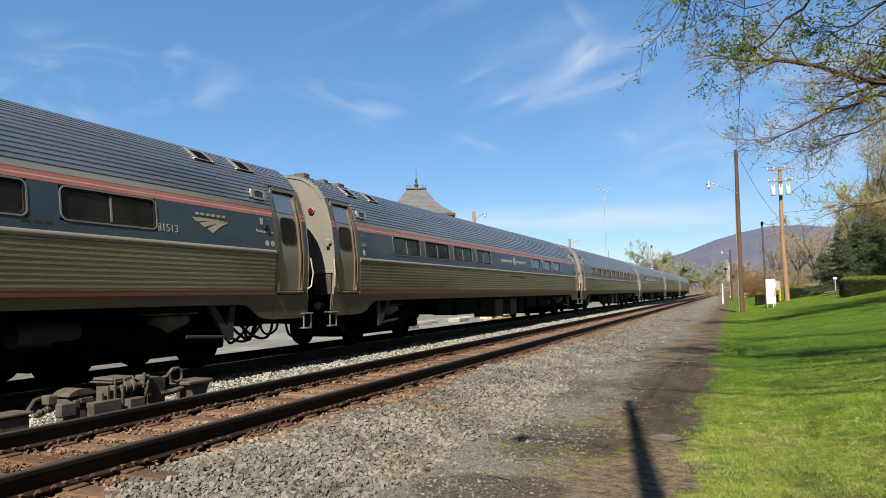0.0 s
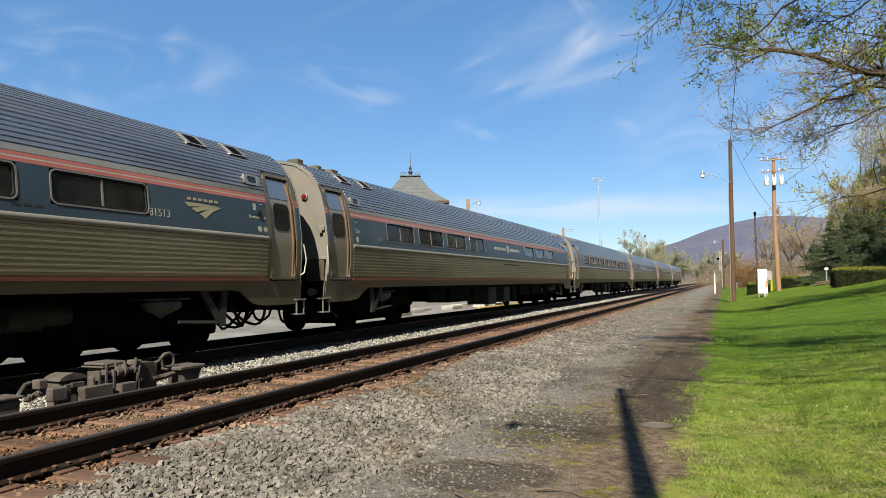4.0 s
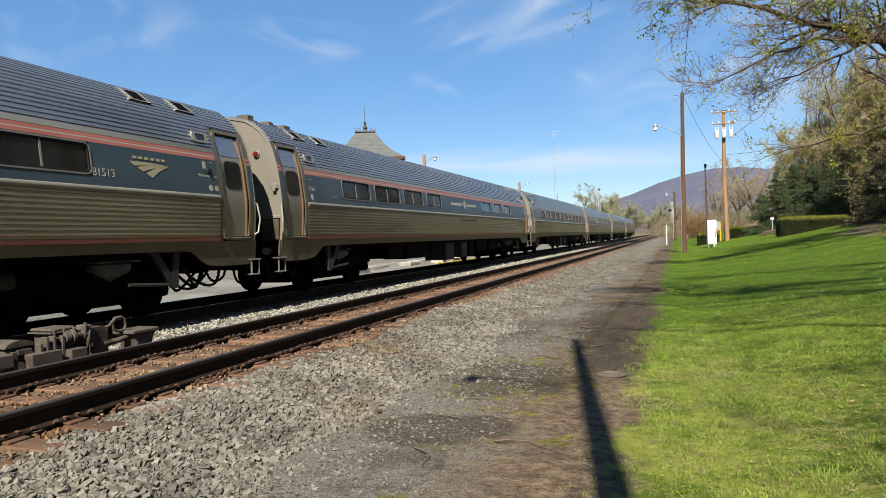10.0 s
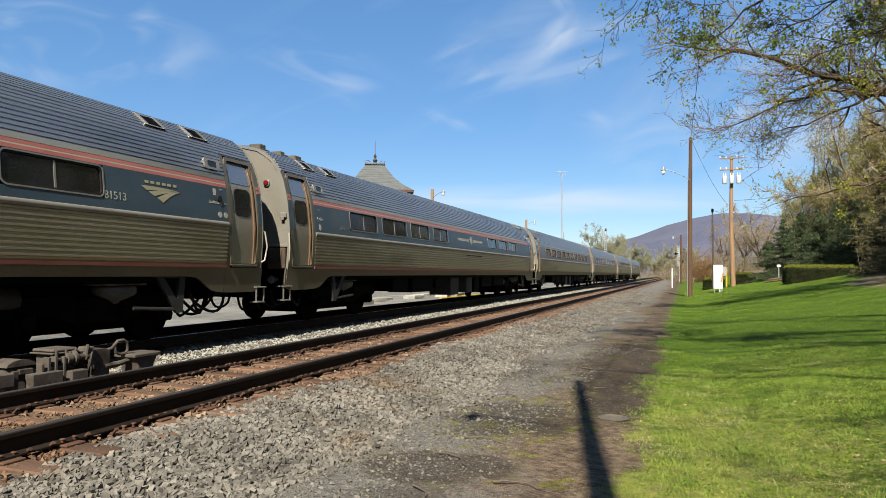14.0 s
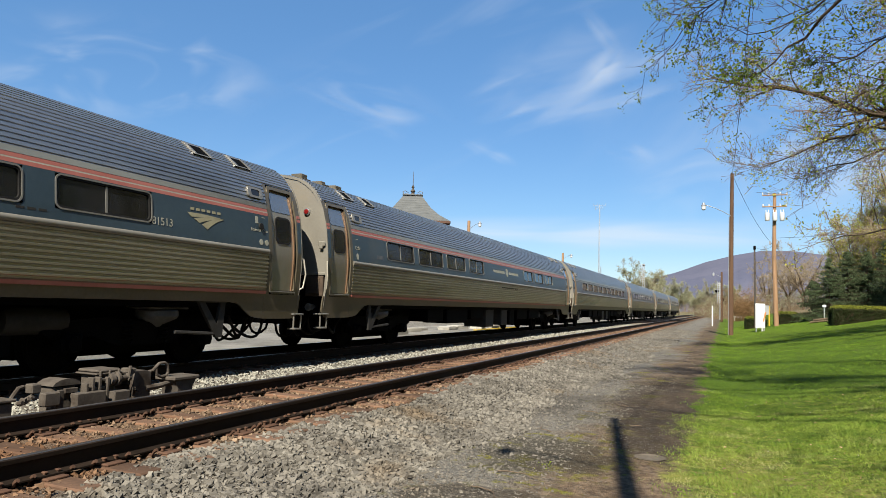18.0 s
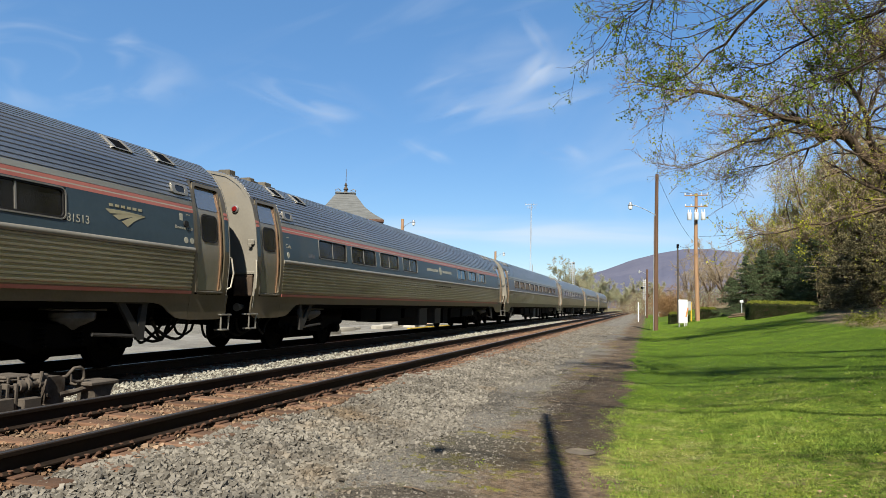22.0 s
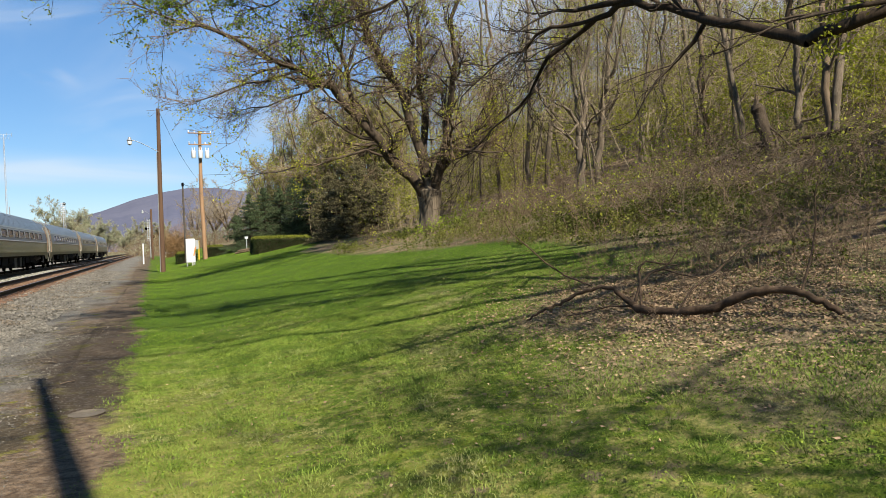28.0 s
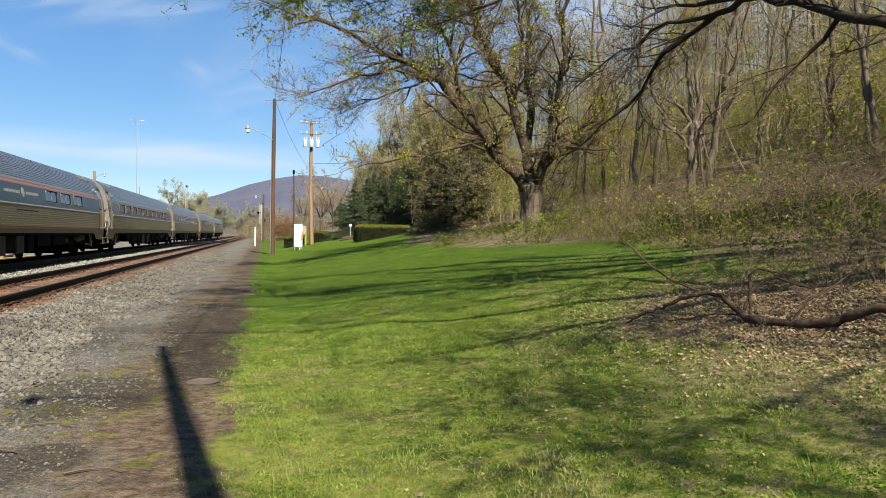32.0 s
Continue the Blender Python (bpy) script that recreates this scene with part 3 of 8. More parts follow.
    bed = mixed(calc("MULTIPLY", ramp(calc("ABSOLUTE", calc("ADD", xw, 5.385)), 1.45, 1.05), 0.9), bed, rusty)
    ground = mixed(ramp(xw, -3.4, -3.75), ground, bed)
    yard = mixed(ramp(grit, 0.4, 0.65), (0.13, 0.12, 0.10), (0.30, 0.28, 0.24))
    yard = mixed(calc("MULTIPLY", ramp(mid, 0.45, 0.65), 0.5), yard, (0.34, 0.32, 0.275))
    ground = mixed(ramp(xw, -11.2, -11.7), ground, yard)
    far = mixed(ramp(big, 0.4, 0.6), (0.16, 0.15, 0.075), (0.23, 0.20, 0.11))
    ground = mixed(ramp(y, 150.0, 230.0), ground, far)
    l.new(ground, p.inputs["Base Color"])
    p.inputs["Roughness"].default_value = 0.95
    p.inputs["Specular IOR Level"].default_value = 0.08
    b = n.new("ShaderNodeBump")
    b.inputs["Strength"].default_value, b.inputs["Distance"].default_value = 0.9, 0.03
    l.new(calc("ADD", grit, calc("MULTIPLY", fine, 1.5)), b.inputs["Height"])
    l.new(b.outputs[0], p.inputs["Normal"])
    return m


def build_ground():
    xs = np.concatenate([-np.geomspace(4000, 14, 26), np.arange(-13, -5, 0.5), np.arange(-5, 2, 0.14), np.arange(2, 16, 0.35), np.arange(16, 60, 1.5), np.geomspace(60, 4000, 22)])
    ys = np.concatenate([-np.geomspace(4000, 32, 18), np.arange(-30, -2, 1.5), np.arange(-2, 22, 0.22), np.arange(22, 80, 1.2), np.geomspace(80, 4500, 34)])
    X, Y = np.meshgrid(xs, ys)
    Z = land(X, Y)
    nx, ny = len(xs), len(ys)
    i = (np.arange(ny - 1)[:, None] * nx + np.arange(nx - 1)[None, :]).ravel()
    quads = np.stack([i, i + 1, i + 1 + nx, i + nx], 1)
    me = quick_mesh("ground", np.stack([X, Y, Z], -1).reshape(-1, 3), quads, ground_material(), True)
    tagged(new("ground", me), "gravel path, spring lawn and leaf-strewn wooded bank", "ground", kind="structure")


build_ground()


# ---- tracks ----
def rail_profile():
    return [(-0.07, 0), (0.07, 0), (0.07, 0.012), (0.012, 0.03), (0.010, 0.125), (0.036, 0.138), (0.037, 0.168), (0.030, 0.175), (-0.030, 0.175), (-0.037, 0.168), (-0.036, 0.138), (-0.010, 0.125), (-0.012, 0.03), (-0.07, 0.012)]


def rail(x, y0, y1, x_end=None):
    x_end = x if x_end is None else x_end
    ob = thing("rail", "rusty steel rail with shade-darkened sides, spiked to wooden ties", "rail", "rails of the two tracks")
    z = RAIL_Z - 0.175
    prof = rail_profile()
    h = Heap()
    h.loft([[Vector((xx + u, yy, z + v)) for u, v in prof] for xx, yy in ((x, y0), (x_end, y1))])
    part("rail_body", h, RAIL_SIDE, ob)
    h = Heap()
    h.loft([[Vector((xx + u, yy, RAIL_Z + v)) for u, v in ((-0.026, 0.0005), (0.026, 0.0005), (0.022, 0.004), (-0.022, 0.004))] for xx, yy in ((x, y0), (x_end, y1))])
    part("rail_head", h, RAIL_TOP, ob, "worn shinier running surface")
    return ob


for tx in (NEAR_X, TRAIN_X):
    for s in (-1, 1):
        rail(tx + s * 0.755, -40, 420)
# crossover between the tracks
for s in (-0.755, 0.755):
    rail(TRAIN_X + s, 62, 104, NEAR_X + s)


def tie_mesh():
    h = Heap()
    h.box(-1.30, 1.30, -0.115, 0.115, -0.12, 0.0, 0.012)
    return h.mesh("tie", WOOD_TIE)


def plate_mesh():
    h = Heap()
    h.box(-0.17, 0.17, -0.09, 0.09, 0.0, 0.018, 0.005)
    for sx in (-0.085, 0.085):
        for sy in (-0.055, 0.055):
            h.box(sx - 0.012, sx + 0.012, sy - 0.012, sy + 0.012, 0.018, 0.05, 0.004)
            h.box(sx - 0.02, sx + 0.02, sy - 0.016, sy + 0.016, 0.045, 0.06, 0.005)
    return h.mesh("tie_plate", RUST)


def anchor_mesh():
    h = Heap()
    h.tube([(-0.09, 0, 0.03), (-0.075, 0, -0.012), (0.0, 0, -0.022), (0.07, 0, -0.012), (0.095, 0, 0.02), (0.12, 0, 0.035)], 0.016, 6)
    return h.mesh("rail_anchor", RUST)


def build_ties():
    tie, plate, anchor = tie_mesh(), plate_mesh(), anchor_mesh()
    rng = random.Random(4)
    z = RAIL_Z - 0.193
    for tx, name, y_far in ((NEAR_X, "near_track", 66.0), (TRAIN_X, "train_track", 66.0)):
        bed = thing("track_ties", "weathered rust-stained wooden railway ties with steel plates", "railway ties", "ties of the two tracks")
        y, k = -3.0, 0
        far = Heap()
        while y < 230:
            if y < y_far:
                t = part("tie", tie, None, bed)
                t.matrix_basis = pose(tx + rng.uniform(-0.05, 0.05), y + rng.uniform(-0.03, 0.03), z - rng.uniform(0, 0.012), 0, rng.uniform(-0.4, 0.4), rng.uniform(-1, 1))
                if tx == NEAR_X and y < 34 or y < 16:
                    for s in (-1, 1):
                        q = part("tie_plate", plate, None, t)
                        q.matrix_basis = pose(s * 0.755, 0, 0.001)
                        if tx == NEAR_X and 1.5 < y < 22:
                            for e in (-0.16, 0.16):
                                a = part("rail_anchor", anchor, None, t)
                                a.matrix_basis = pose(s * 0.755, e, 0.022)
            else:
                far.box(tx - 1.3, tx + 1.3, y - 0.115, y + 0.115, z - 0.12, z)
            y += 0.51
            k += 1
        ob = part("far_ties", far, WOOD_TIE, bed)
        ob["kind"] = "stuff"
    # ties under the crossover
    far = Heap()
    for k in range(60):
        y = 66 + k * 0.62
        c = TRAIN_X + (NEAR_X - TRAIN_X) * (y - 62) / 42
        far.box(c - 1.35, c + 1.35, y - 0.115, y + 0.115, z - 0.1, z - 0.004)
    whole("crossover_ties", far, WOOD_TIE, "weathered wooden ties under the crossover rails", "railway ties", kind="stuff")


def stones(name, material, label, areas, seed):
    """Heaps of broken stone. areas: (count, x0, x1, y0, y1, size, lift)."""
    rng = np.random.default_rng(seed)
    base = 0.62 * np.array([(a, b, c) for a in (-1, 1) for b in (-1, 1) for c in (-1, 1)], float)
    tri = np.array([(0, 1, 3), (0, 3, 2), (4, 6, 7), (4, 7, 5), (0, 4, 5), (0, 5, 1), (2, 3, 7), (2, 7, 6), (0, 2, 6), (0, 6, 4), (1, 5, 7), (1, 7, 3)])
    vs, fs, n = [], [], 0
    for count, x0, x1, y0, y1, size, lift, *fall in areas:
        # denser close by
        x = x0 + (x1 - x0) * rng.uniform(0, 1, count) ** (fall[0] if fall else 1.0)
        y = y0 + (y1 - y0) * rng.uniform(0, 1, count) ** 1.7
        x = x + 0.16 * np.sin(y * 0.9) + 0.1 * np.sin(y * 2.3 + 1)
        z = land(x, y) + lift + rng.uniform(-0.25, 0.5, count) * size
        s = size * rng.uniform(0.55, 1.5, count)
        v = base[None] * s[:, None, None] * rng.uniform(0.5, 1.2, (count, 8, 3)) + rng.normal(0, 0.19, (count, 8, 3)) * s[:, None, None]
        v[:, :, 2] *= rng.uniform(0.5, 0.95, (count, 1))
        v[:, :, 1] *= rng.uniform(0.6, 1.1, (count, 1))
        a, b = rng.uniform(0, 6.28, count), rng.uniform(-0.9, 0.9, count)
        ca, sa, cb, sb = np.cos(a)[:, None], np.sin(a)[:, None], np.cos(b)[:, None], np.sin(b)[:, None]
        px, py, pz = v[:, :, 0] * ca - v[:, :, 1] * sa, v[:, :, 0] * sa + v[:, :, 1] * ca, v[:, :, 2]
        py, pz = py * cb - pz * sb, py * sb + pz * cb
        vs.append(np.stack([px + x[:, None], py + y[:, None], pz + z[:, None]], -1).reshape(-1, 3))
        fs.append((tri[None] + (n + 8 * np.arange(count))[:, None, None]).reshape(-1, 3))
        n += 8 * count
    me = quick_mesh(name, np.concatenate(vs), np.concatenate(fs), material)
    return tagged(new(name, me), label, "ballast", kind="stuff")


# ---- the train ----
SKIN = [(1.50, 0.40), (1.535, 1.05), (1.575, 1.33), (1.60, 1.75), (1.605, 2.03), (1.585, 2.25), (1.53, 2.72), (1.495, 2.86), (1.425, 3.12), (1.32, 3.36), (1.14, 3.605), (0.87, 3.81), (0.47, 3.935), (0.0, 3.98)]
CAR_HALF = 12.50


def skin_u(h):
    return float(np.interp(h, [p[1] for p in SKIN], [p[0] for p in SKIN]))


def skin_line(h0, h1, step=0.06):
    k = max(1, int(round((h1 - h0) / step)))
    return [(skin_u(h0 + (h1 - h0) * i / k), h0 + (h1 - h0) * i / k) for i in range(k + 1)]


def strip(h, line, y0, y1, thick=0.03, out=0.0, sides=(1,)):
    """A band of the car's skin between two places along the car."""
    for s in sides:
        prof = [(s * (u + out), v) for u, v in line] + [(s * (u - thick), v) for u, v in line[::-1]]
        h.loft([[Vector((u, y, v)) for u, v in prof] for y in (y0, y1)])


def fluted(h0, h1, pitch, depth, sides=(1,), share=0.3):
    """A skin line with raised ribs along the car."""
    pts, dense = [], skin_line(h0, h1, 0.01)
    arc = [0.0]
    for a, b in zip(dense, dense[1:]):
        arc.append(arc[-1] + math.dist(a, b))
    count = max(1, round(arc[-1] / pitch))
    us, vs = [p[0] for p in dense], [p[1] for p in dense]
    for i in range(count):
        for f, d in ((0.0, -depth * 0.6), (share * 0.7, -depth * 0.6), (share, depth), (0.93, depth), (0.999, -depth * 0.6)):
            a = arc[-1] * (i + f) / count
            u, v = float(np.interp(a, arc, us)), float(np.interp(a, arc, vs))
            a2 = a + 0.01
            tu, tv = float(np.interp(a2, arc, us)) - u, float(np.interp(a2, arc, vs)) - v
            ln = math.hypot(tu, tv) or 1.0
            pts.append((u + d * tv / ln, v - d * tu / ln))
    return pts


def rounded(y0, y1, z0, z1, r, n=4):
    """A rounded rectangle as pairs."""
    out = []
    for cy, cz, a in ((y1 - r, z1 - r, 0), (y0 + r, z1 - r, 90), (y0 + r, z0 + r, 180), (y1 - r, z0 + r, 270)):
        for k in range(n + 1):
            t = radians(a + 90 * k / n)
            out.append((cy + r * math.cos(t), cz + r * math.sin(t)))
    return out


def skin_ring(h, pairs_out, pairs_in, lift_out, lift_in):
    """A frame between two outlines that lie on the car's skin."""
    rings = []
    for pairs, lift in ((pairs_out, 0.0), (pairs_out, lift_out), (pairs_in, lift_out), (pairs_in, lift_in)):
        rings.append([Vector((skin_u(z) + lift, y, z)) for y, z in pairs])
    h.loft(rings, True, False)


def pane_on_skin(h, pairs, lift):
    ring = [Vector((skin_u(z) + lift, y, z)) for y, z in pairs]
    back = [Vector((skin_u(z) + lift - 0.012, y, z)) for y, z in pairs]
    h.loft([back, ring])


def car_window(parent, y0, y1, z0, z1, panes=2, detail=True):
    w = Heap()
    outer, inner = rounded(y0 - 0.03, y1 + 0.03, z0 - 0.03, z1 + 0.03, 0.10), rounded(y0 - 0.008, y1 + 0.008, z0 - 0.008, z1 + 0.008, 0.08)
    skin_ring(w, outer, inner, 0.010, -0.03)
    win = part("window_frame", w, WINDOW_STEEL, parent, "rounded steel window frame")
    w = Heap()
    skin_ring(w, inner, rounded(y0 + 0.02, y1 - 0.02, z0 + 0.02, z1 - 0.02, 0.06), 0.002, -0.03)
    part("gasket", w, RUBBER, win)
    edges = [y0 + (y1 - y0) * i / panes for i in range(panes + 1)]
    for a, b in zip(edges, edges[1:]):
        g = Heap()
        pane_on_skin(g, rounded(a + 0.012, b - 0.012, z0 + 0.004, z1 - 0.004, 0.05, 3), -0.022)
        part("pane", g, GLASS, win)
    if panes > 1:
        b = Heap()
        for e in edges[1:-1]:
            strip(b, [(skin_u(z) - 0.02, z) for z in (z0, z1)], e - 0.014, e + 0.014, 0.012, 0.012)
        part("window_bar", b, WINDOW_STEEL, win)
    return win


def band_with_windows(parent, wins, y0, y1, z0, z1, paint):
    """The blue band, with real openings for the windows."""
    lo, hi = z0, z1
    at = y0
    for a, b, c, d in [*wins, (y1 + 0.03, y1 + 0.03, lo, hi)]:
        h = Heap()
        strip(h, skin_line(lo, hi), at, a - 0.03, 0.03)
        part("window_band", h, paint, parent, "dark blue painted window band" if paint == BLUE else "faded grey window band")
        if b <= y1:
            for z0, z1 in ((lo, c - 0.03), (d + 0.03, hi)):
                h = Heap()
                strip(h, skin_line(z0, z1), a - 0.03, b + 0.03, 0.03)
                part("window_band", h, paint, parent, "dark blue painted window band" if paint == BLUE else "faded grey window band")
        at = b + 0.03


def door_leaf(parent, ya, yb, s):
    """A vestibule side door with its window, frame and sill; s: which way the car's end lies."""
    f = Heap()
    outer, inner = rounded(ya - 0.06, yb + 0.06, 1.26, 3.33, 0.10), rounded(ya, yb, 1.33, 3.26, 0.05)
    skin_ring(f, outer, inner, 0.018, -0.06)
    frame_ob = part("door_frame", f, STEEL_SMOOTH, parent, "smooth steel door frame")
    d = Heap()
    line = [(skin_u(z) - 0.045, z) for z in np.linspace(1.33, 3.26, 16)]
    strip(d, line, ya, yb, 0.03)
    leaf = part("side_door", d, STEEL_DOOR, parent, "closed steel side door")
    g = Heap()
    ring = rounded(ya + 0.14, yb - 0.14, 2.26, 2.72, 0.09)
    g.loft([[Vector((skin_u(z) - 0.043 + o, y, z)) for y, z in ring] for o in (0.0, 0.008)])
    part("door_window", g, GLASS, leaf)
    g = Heap()
    ring2 = rounded(ya + 0.11, yb - 0.11, 2.23, 2.75, 0.11)
    rings = [[Vector((skin_u(z) - 0.046 + o, y, z)) for y, z in r] for r, o in ((ring2, 0.0), (ring2, 0.014), (ring, 0.014), (ring, 0.004))]
    g.loft(rings, True, False)
    part("window_gasket", g, RUBBER, leaf)
    g = Heap()
    ring = rounded(ya + 0.04, yb - 0.05, 2.84, 3.20, 0.04)
    g.loft([[Vector((skin_u(z) - 0.043 + o, y, z)) for y, z in ring] for o in (0.0, 0.006)])
    part("top_panel", g, POLISHED, leaf, "polished upper panel that mirrors the sky")
    e = Heap()
    ye = yb - 0.025
    strip(e, [(skin_u(z) - 0.03, z) for z in np.linspace(1.3, 3.22, 14)], ye - 0.02, ye + 0.02, 0.02, 0.012)
    part("door_edge", e, GOLD, frame_ob, "brassy door edge trim")
    e = Heap()
    e.box(skin_u(1.3) - 0.05, skin_u(1.3) + 0.024, ya - 0.05, yb + 0.05, 1.29, 1.312, 0.006)
    part("door_sill", e, WINDOW_STEEL, frame_ob)


def truck(parent, y, detail, s_end):
    """A two-axle truck: frames, bolster, four wheels, springs and brackets."""
    h = Heap()
    for s in (-1, 1):
        h.prism([(y - 1.75, 0.62), (y - 1.55, 0.52), (y - 0.95, 0.56), (y - 0.5, 0.40), (y + 0.5, 0.40), (y + 0.95, 0.56), (y + 1.55, 0.52), (y + 1.75, 0.62), (y + 1.6, 0.78), (y + 0.7, 0.82), (y, 0.74), (y - 0.7, 0.82), (y - 1.6, 0.78)], "x", s * 1.06 - 0.08, s * 1.06 + 0.08)
    h.box(-1.1, 1.1, y - 0.28, y + 0.28, 0.5, 0.78, 0.03)
    h.box(-0.62, 0.62, y - 1.75, y + 1.75, 0.22, 0.8, 0.05)
    h.box(-0.5, 0.9, y - 2.3, y + 2.3, 0.72, 1.04, 0.05)
    frame_ob = part("truck_frame", h, UNDER, parent, "cast truck frame, coloured near black for the shade under the car")
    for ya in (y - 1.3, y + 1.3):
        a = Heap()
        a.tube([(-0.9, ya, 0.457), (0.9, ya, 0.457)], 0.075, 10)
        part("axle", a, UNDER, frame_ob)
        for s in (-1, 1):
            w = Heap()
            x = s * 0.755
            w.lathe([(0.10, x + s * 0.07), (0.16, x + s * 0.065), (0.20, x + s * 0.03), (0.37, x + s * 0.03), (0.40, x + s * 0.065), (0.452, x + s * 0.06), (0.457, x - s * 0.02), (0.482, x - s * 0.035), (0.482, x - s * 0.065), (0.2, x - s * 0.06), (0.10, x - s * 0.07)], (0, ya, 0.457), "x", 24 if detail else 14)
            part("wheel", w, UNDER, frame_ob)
            if s > 0 and detail:
                b = Heap()
                b.box(0.98, 1.2, ya - 0.16, ya + 0.16, 0.34, 0.60, 0.03)
                b.lathe([(0.02, 1.24), (0.10, 1.24), (0.12, 1.2), (0.12, 1.1)], (0, ya, 0.457), "x", 12)
                part("axle_box", b, UNDER, frame_ob)
    if detail:
        for ys in (y - 0.34, y + 0.34):
            c = Heap()
            pts = [(1.12 + 0.09 * math.cos(k * 0.8), ys + 0.09 * math.sin(k * 0.8), 0.44 + k * 0.0088) for k in range(40)]
            c.tube(pts, 0.018, 5)
            part("coil_spring", c, UNDER, frame_ob)
    b = Heap()
    yb = y + s_end * 1.12
    b.prism([(yb + s_end * q, z) for q, z in ((-0.42, 1.12), (-0.27, 1.12), (0.08, 0.70), (0.15, 1.08), (0.27, 1.08), (0.22, 0.48), (0.08, 0.48))], "x", 1.44, 1.50)
    b.box(1.38, 1.52, *sorted((yb - s_end * 0.44, yb + s_end * 0.29)), 1.07, 1.12, 0.01)
    b.tube([(1.47, yb + s_end * 0.14, 0.54), (1.47, yb - s_end * 0.85, 0.60)], 0.03, 6)
    part("traction_bracket", b, UNDER_GREY, frame_ob, "grey V-shaped bracket")
    t = Heap()
    yc = y + s_end * 0.25
    t.lathe([(0.05, 0.66), (0.10, 0.70), (0.30, 0.80), (0.33, 0.84), (0.33, 0.92), (0.30, 0.94), (0.05, 0.95)], (1.1, yc, 0.0), "z", 16)
    t.box(0.8, 1.36, yc - 0.42, yc + 0.42, 0.95, 0.985, 0.008)
    part("air_spring_can", t, CAN_GREY, frame_ob)


def car_end(parent, s, detail):
    """The bulkhead at one end with diaphragm, marker lamp, handholds, steps and coupler; s: -1 or 1."""
    y = s * CAR_HALF
    h = Heap()
    line = [(skin_u(v) - 0.02, v) for v in np.linspace(1.72, 3.965, 26)]
    ring = [(u, v) for u, v in line] + [(-u, v) for u, v in line[::-1]]
    h.loft([[Vector((u, y - s * 0.05, v)) for u, v in ring], [Vector((u, y, v)) for u, v in ring]])
    end = part("end_bulkhead", h, CREAM, parent, "cream end bulkhead of the car")
    h = Heap()
    h.box(-1.42, 1.42, y - s * 0.3, y - s * 0.08, 0.95, 1.70, 0.02)
    part("lower_end_plate", h, UNDER, end)
    h = Heap()
    h.box(1.06, 1.50, y - s * 0.1, y + s * 0.03, 1.24, 1.69, 0.02)
    h.box(1.12, 1.42, y + s * 0.03, y + s * 0.05, 1.30, 1.64, 0.008)
    box = part("battery_box", h, RUSTY_BOX, end, "rust-brown box below the bulkhead")
    h = Heap()
    h.box(1.36, 1.41, y + s * 0.05, y + s * 0.07, 1.42, 1.54, 0.006)
    part("latch", h, UNDER_GREY, box)
    h = Heap()
    h.lathe([(0.02, y + s * 0.16), (0.075, y + s * 0.15), (0.085, y + s * 0.12), (0.07, y + s * 0.05), (0.05, y - s * 0.1)], (1.23, 0, 1.01), "y", 14)
    part("cable_plug", h, WINDOW_STEEL, end, "round pale cable plug")
    h = Heap()
    h.box(-1.55, 1.55, y - s * 0.12, y + s * 0.02, 1.70, 1.77, 0.012)
    part("end_ledge", h, CREAM, end)
    t = Heap()
    edge = [(skin_u(v) + 0.004, v) for v in np.linspace(1.0, 3.955, 26)]
    inn = [(u - 0.05, v - (0.04 if v > 3 else 0)) for u, v in edge]
    ya, yb = y, y + s * 0.02
    for sgn in (1, -1):
        t.loft([[Vector((sgn * u, ya, v)) for u, v in edge + inn[::-1]], [Vector((sgn * u, yb, v)) for u, v in edge + inn[::-1]]])
    part("end_trim", t, CREAM, end)
    g = Heap()
    for k in range(5):
        o = s * (0.04 + 0.085 * k)
        w = 0.62 + (0.02 if k % 2 else 0)
        for a, b, c, d in ((-w, -0.47, 1.15, 3.25), (0.47, w, 1.15, 3.25), (-w, w, 3.2, 3.36)):
            g.box(a, b, y + o, y + o + s * 0.075, c, d + (0.02 if k % 2 else 0), 0.012)
    part("diaphragm", g, RUBBER, end, "black rubber gangway diaphragm")
    g = Heap()
    g.box(-0.47, 0.47, y, y + s * 0.02, 1.15, 3.2, 0.005)
    part("end_door", g, UNDER_GREY, end)
    m = Heap()
    m.lathe([(0.02, y + s * 0.07), (0.05, y + s * 0.065), (0.062, y + s * 0.04), (0.062, y + s * 0.018)], (1.01, 0, 3.09), "y", 16)
    lamp = part("marker_lamp", m, REDGLASS, end, "round red marker lamp")
    m = Heap()
    m.lathe([(0.06, y + s * 0.045), (0.078, y + s * 0.04), (0.084, y)], (1.01, 0, 3.09), "y", 16)
    part("lamp_bezel", m, STEEL, lamp)
    j = Heap()
    j.box(1.36, 1.52, y, y + s * 0.06, 2.32, 2.44, 0.02)
    j.box(1.40, 1.48, y + s * 0.05, y + s * 0.08, 2.27, 2.35, 0.01)
    part("jumper_socket", j, CREAM, end)
    # jamb under the bulkhead, buffer beam, coupler
    b = Heap()
    b.box(-1.45, 1.45, y - s * 0.4, y, 0.78, 0.99, 0.02)
    b.box(-0.35, 0.35, y - s * 0.3, y + s * 0.12, 0.62, 0.95, 0.03)
    part("buffer_beam", b, UNDER, parent)
    c = Heap()
    c.box(-0.14, 0.14, y - s * 0.2, y + s * 0.26, 0.72, 0.98, 0.04)
    c.box(-0.22, 0.22, y + s * 0.16, y + s * 0.33, 0.66, 1.02, 0.05)
    part("coupler", c, UNDER_GREY, parent, "grimy steel knuckle coupler")
    # stirrup step and grab irons
    q = Heap()
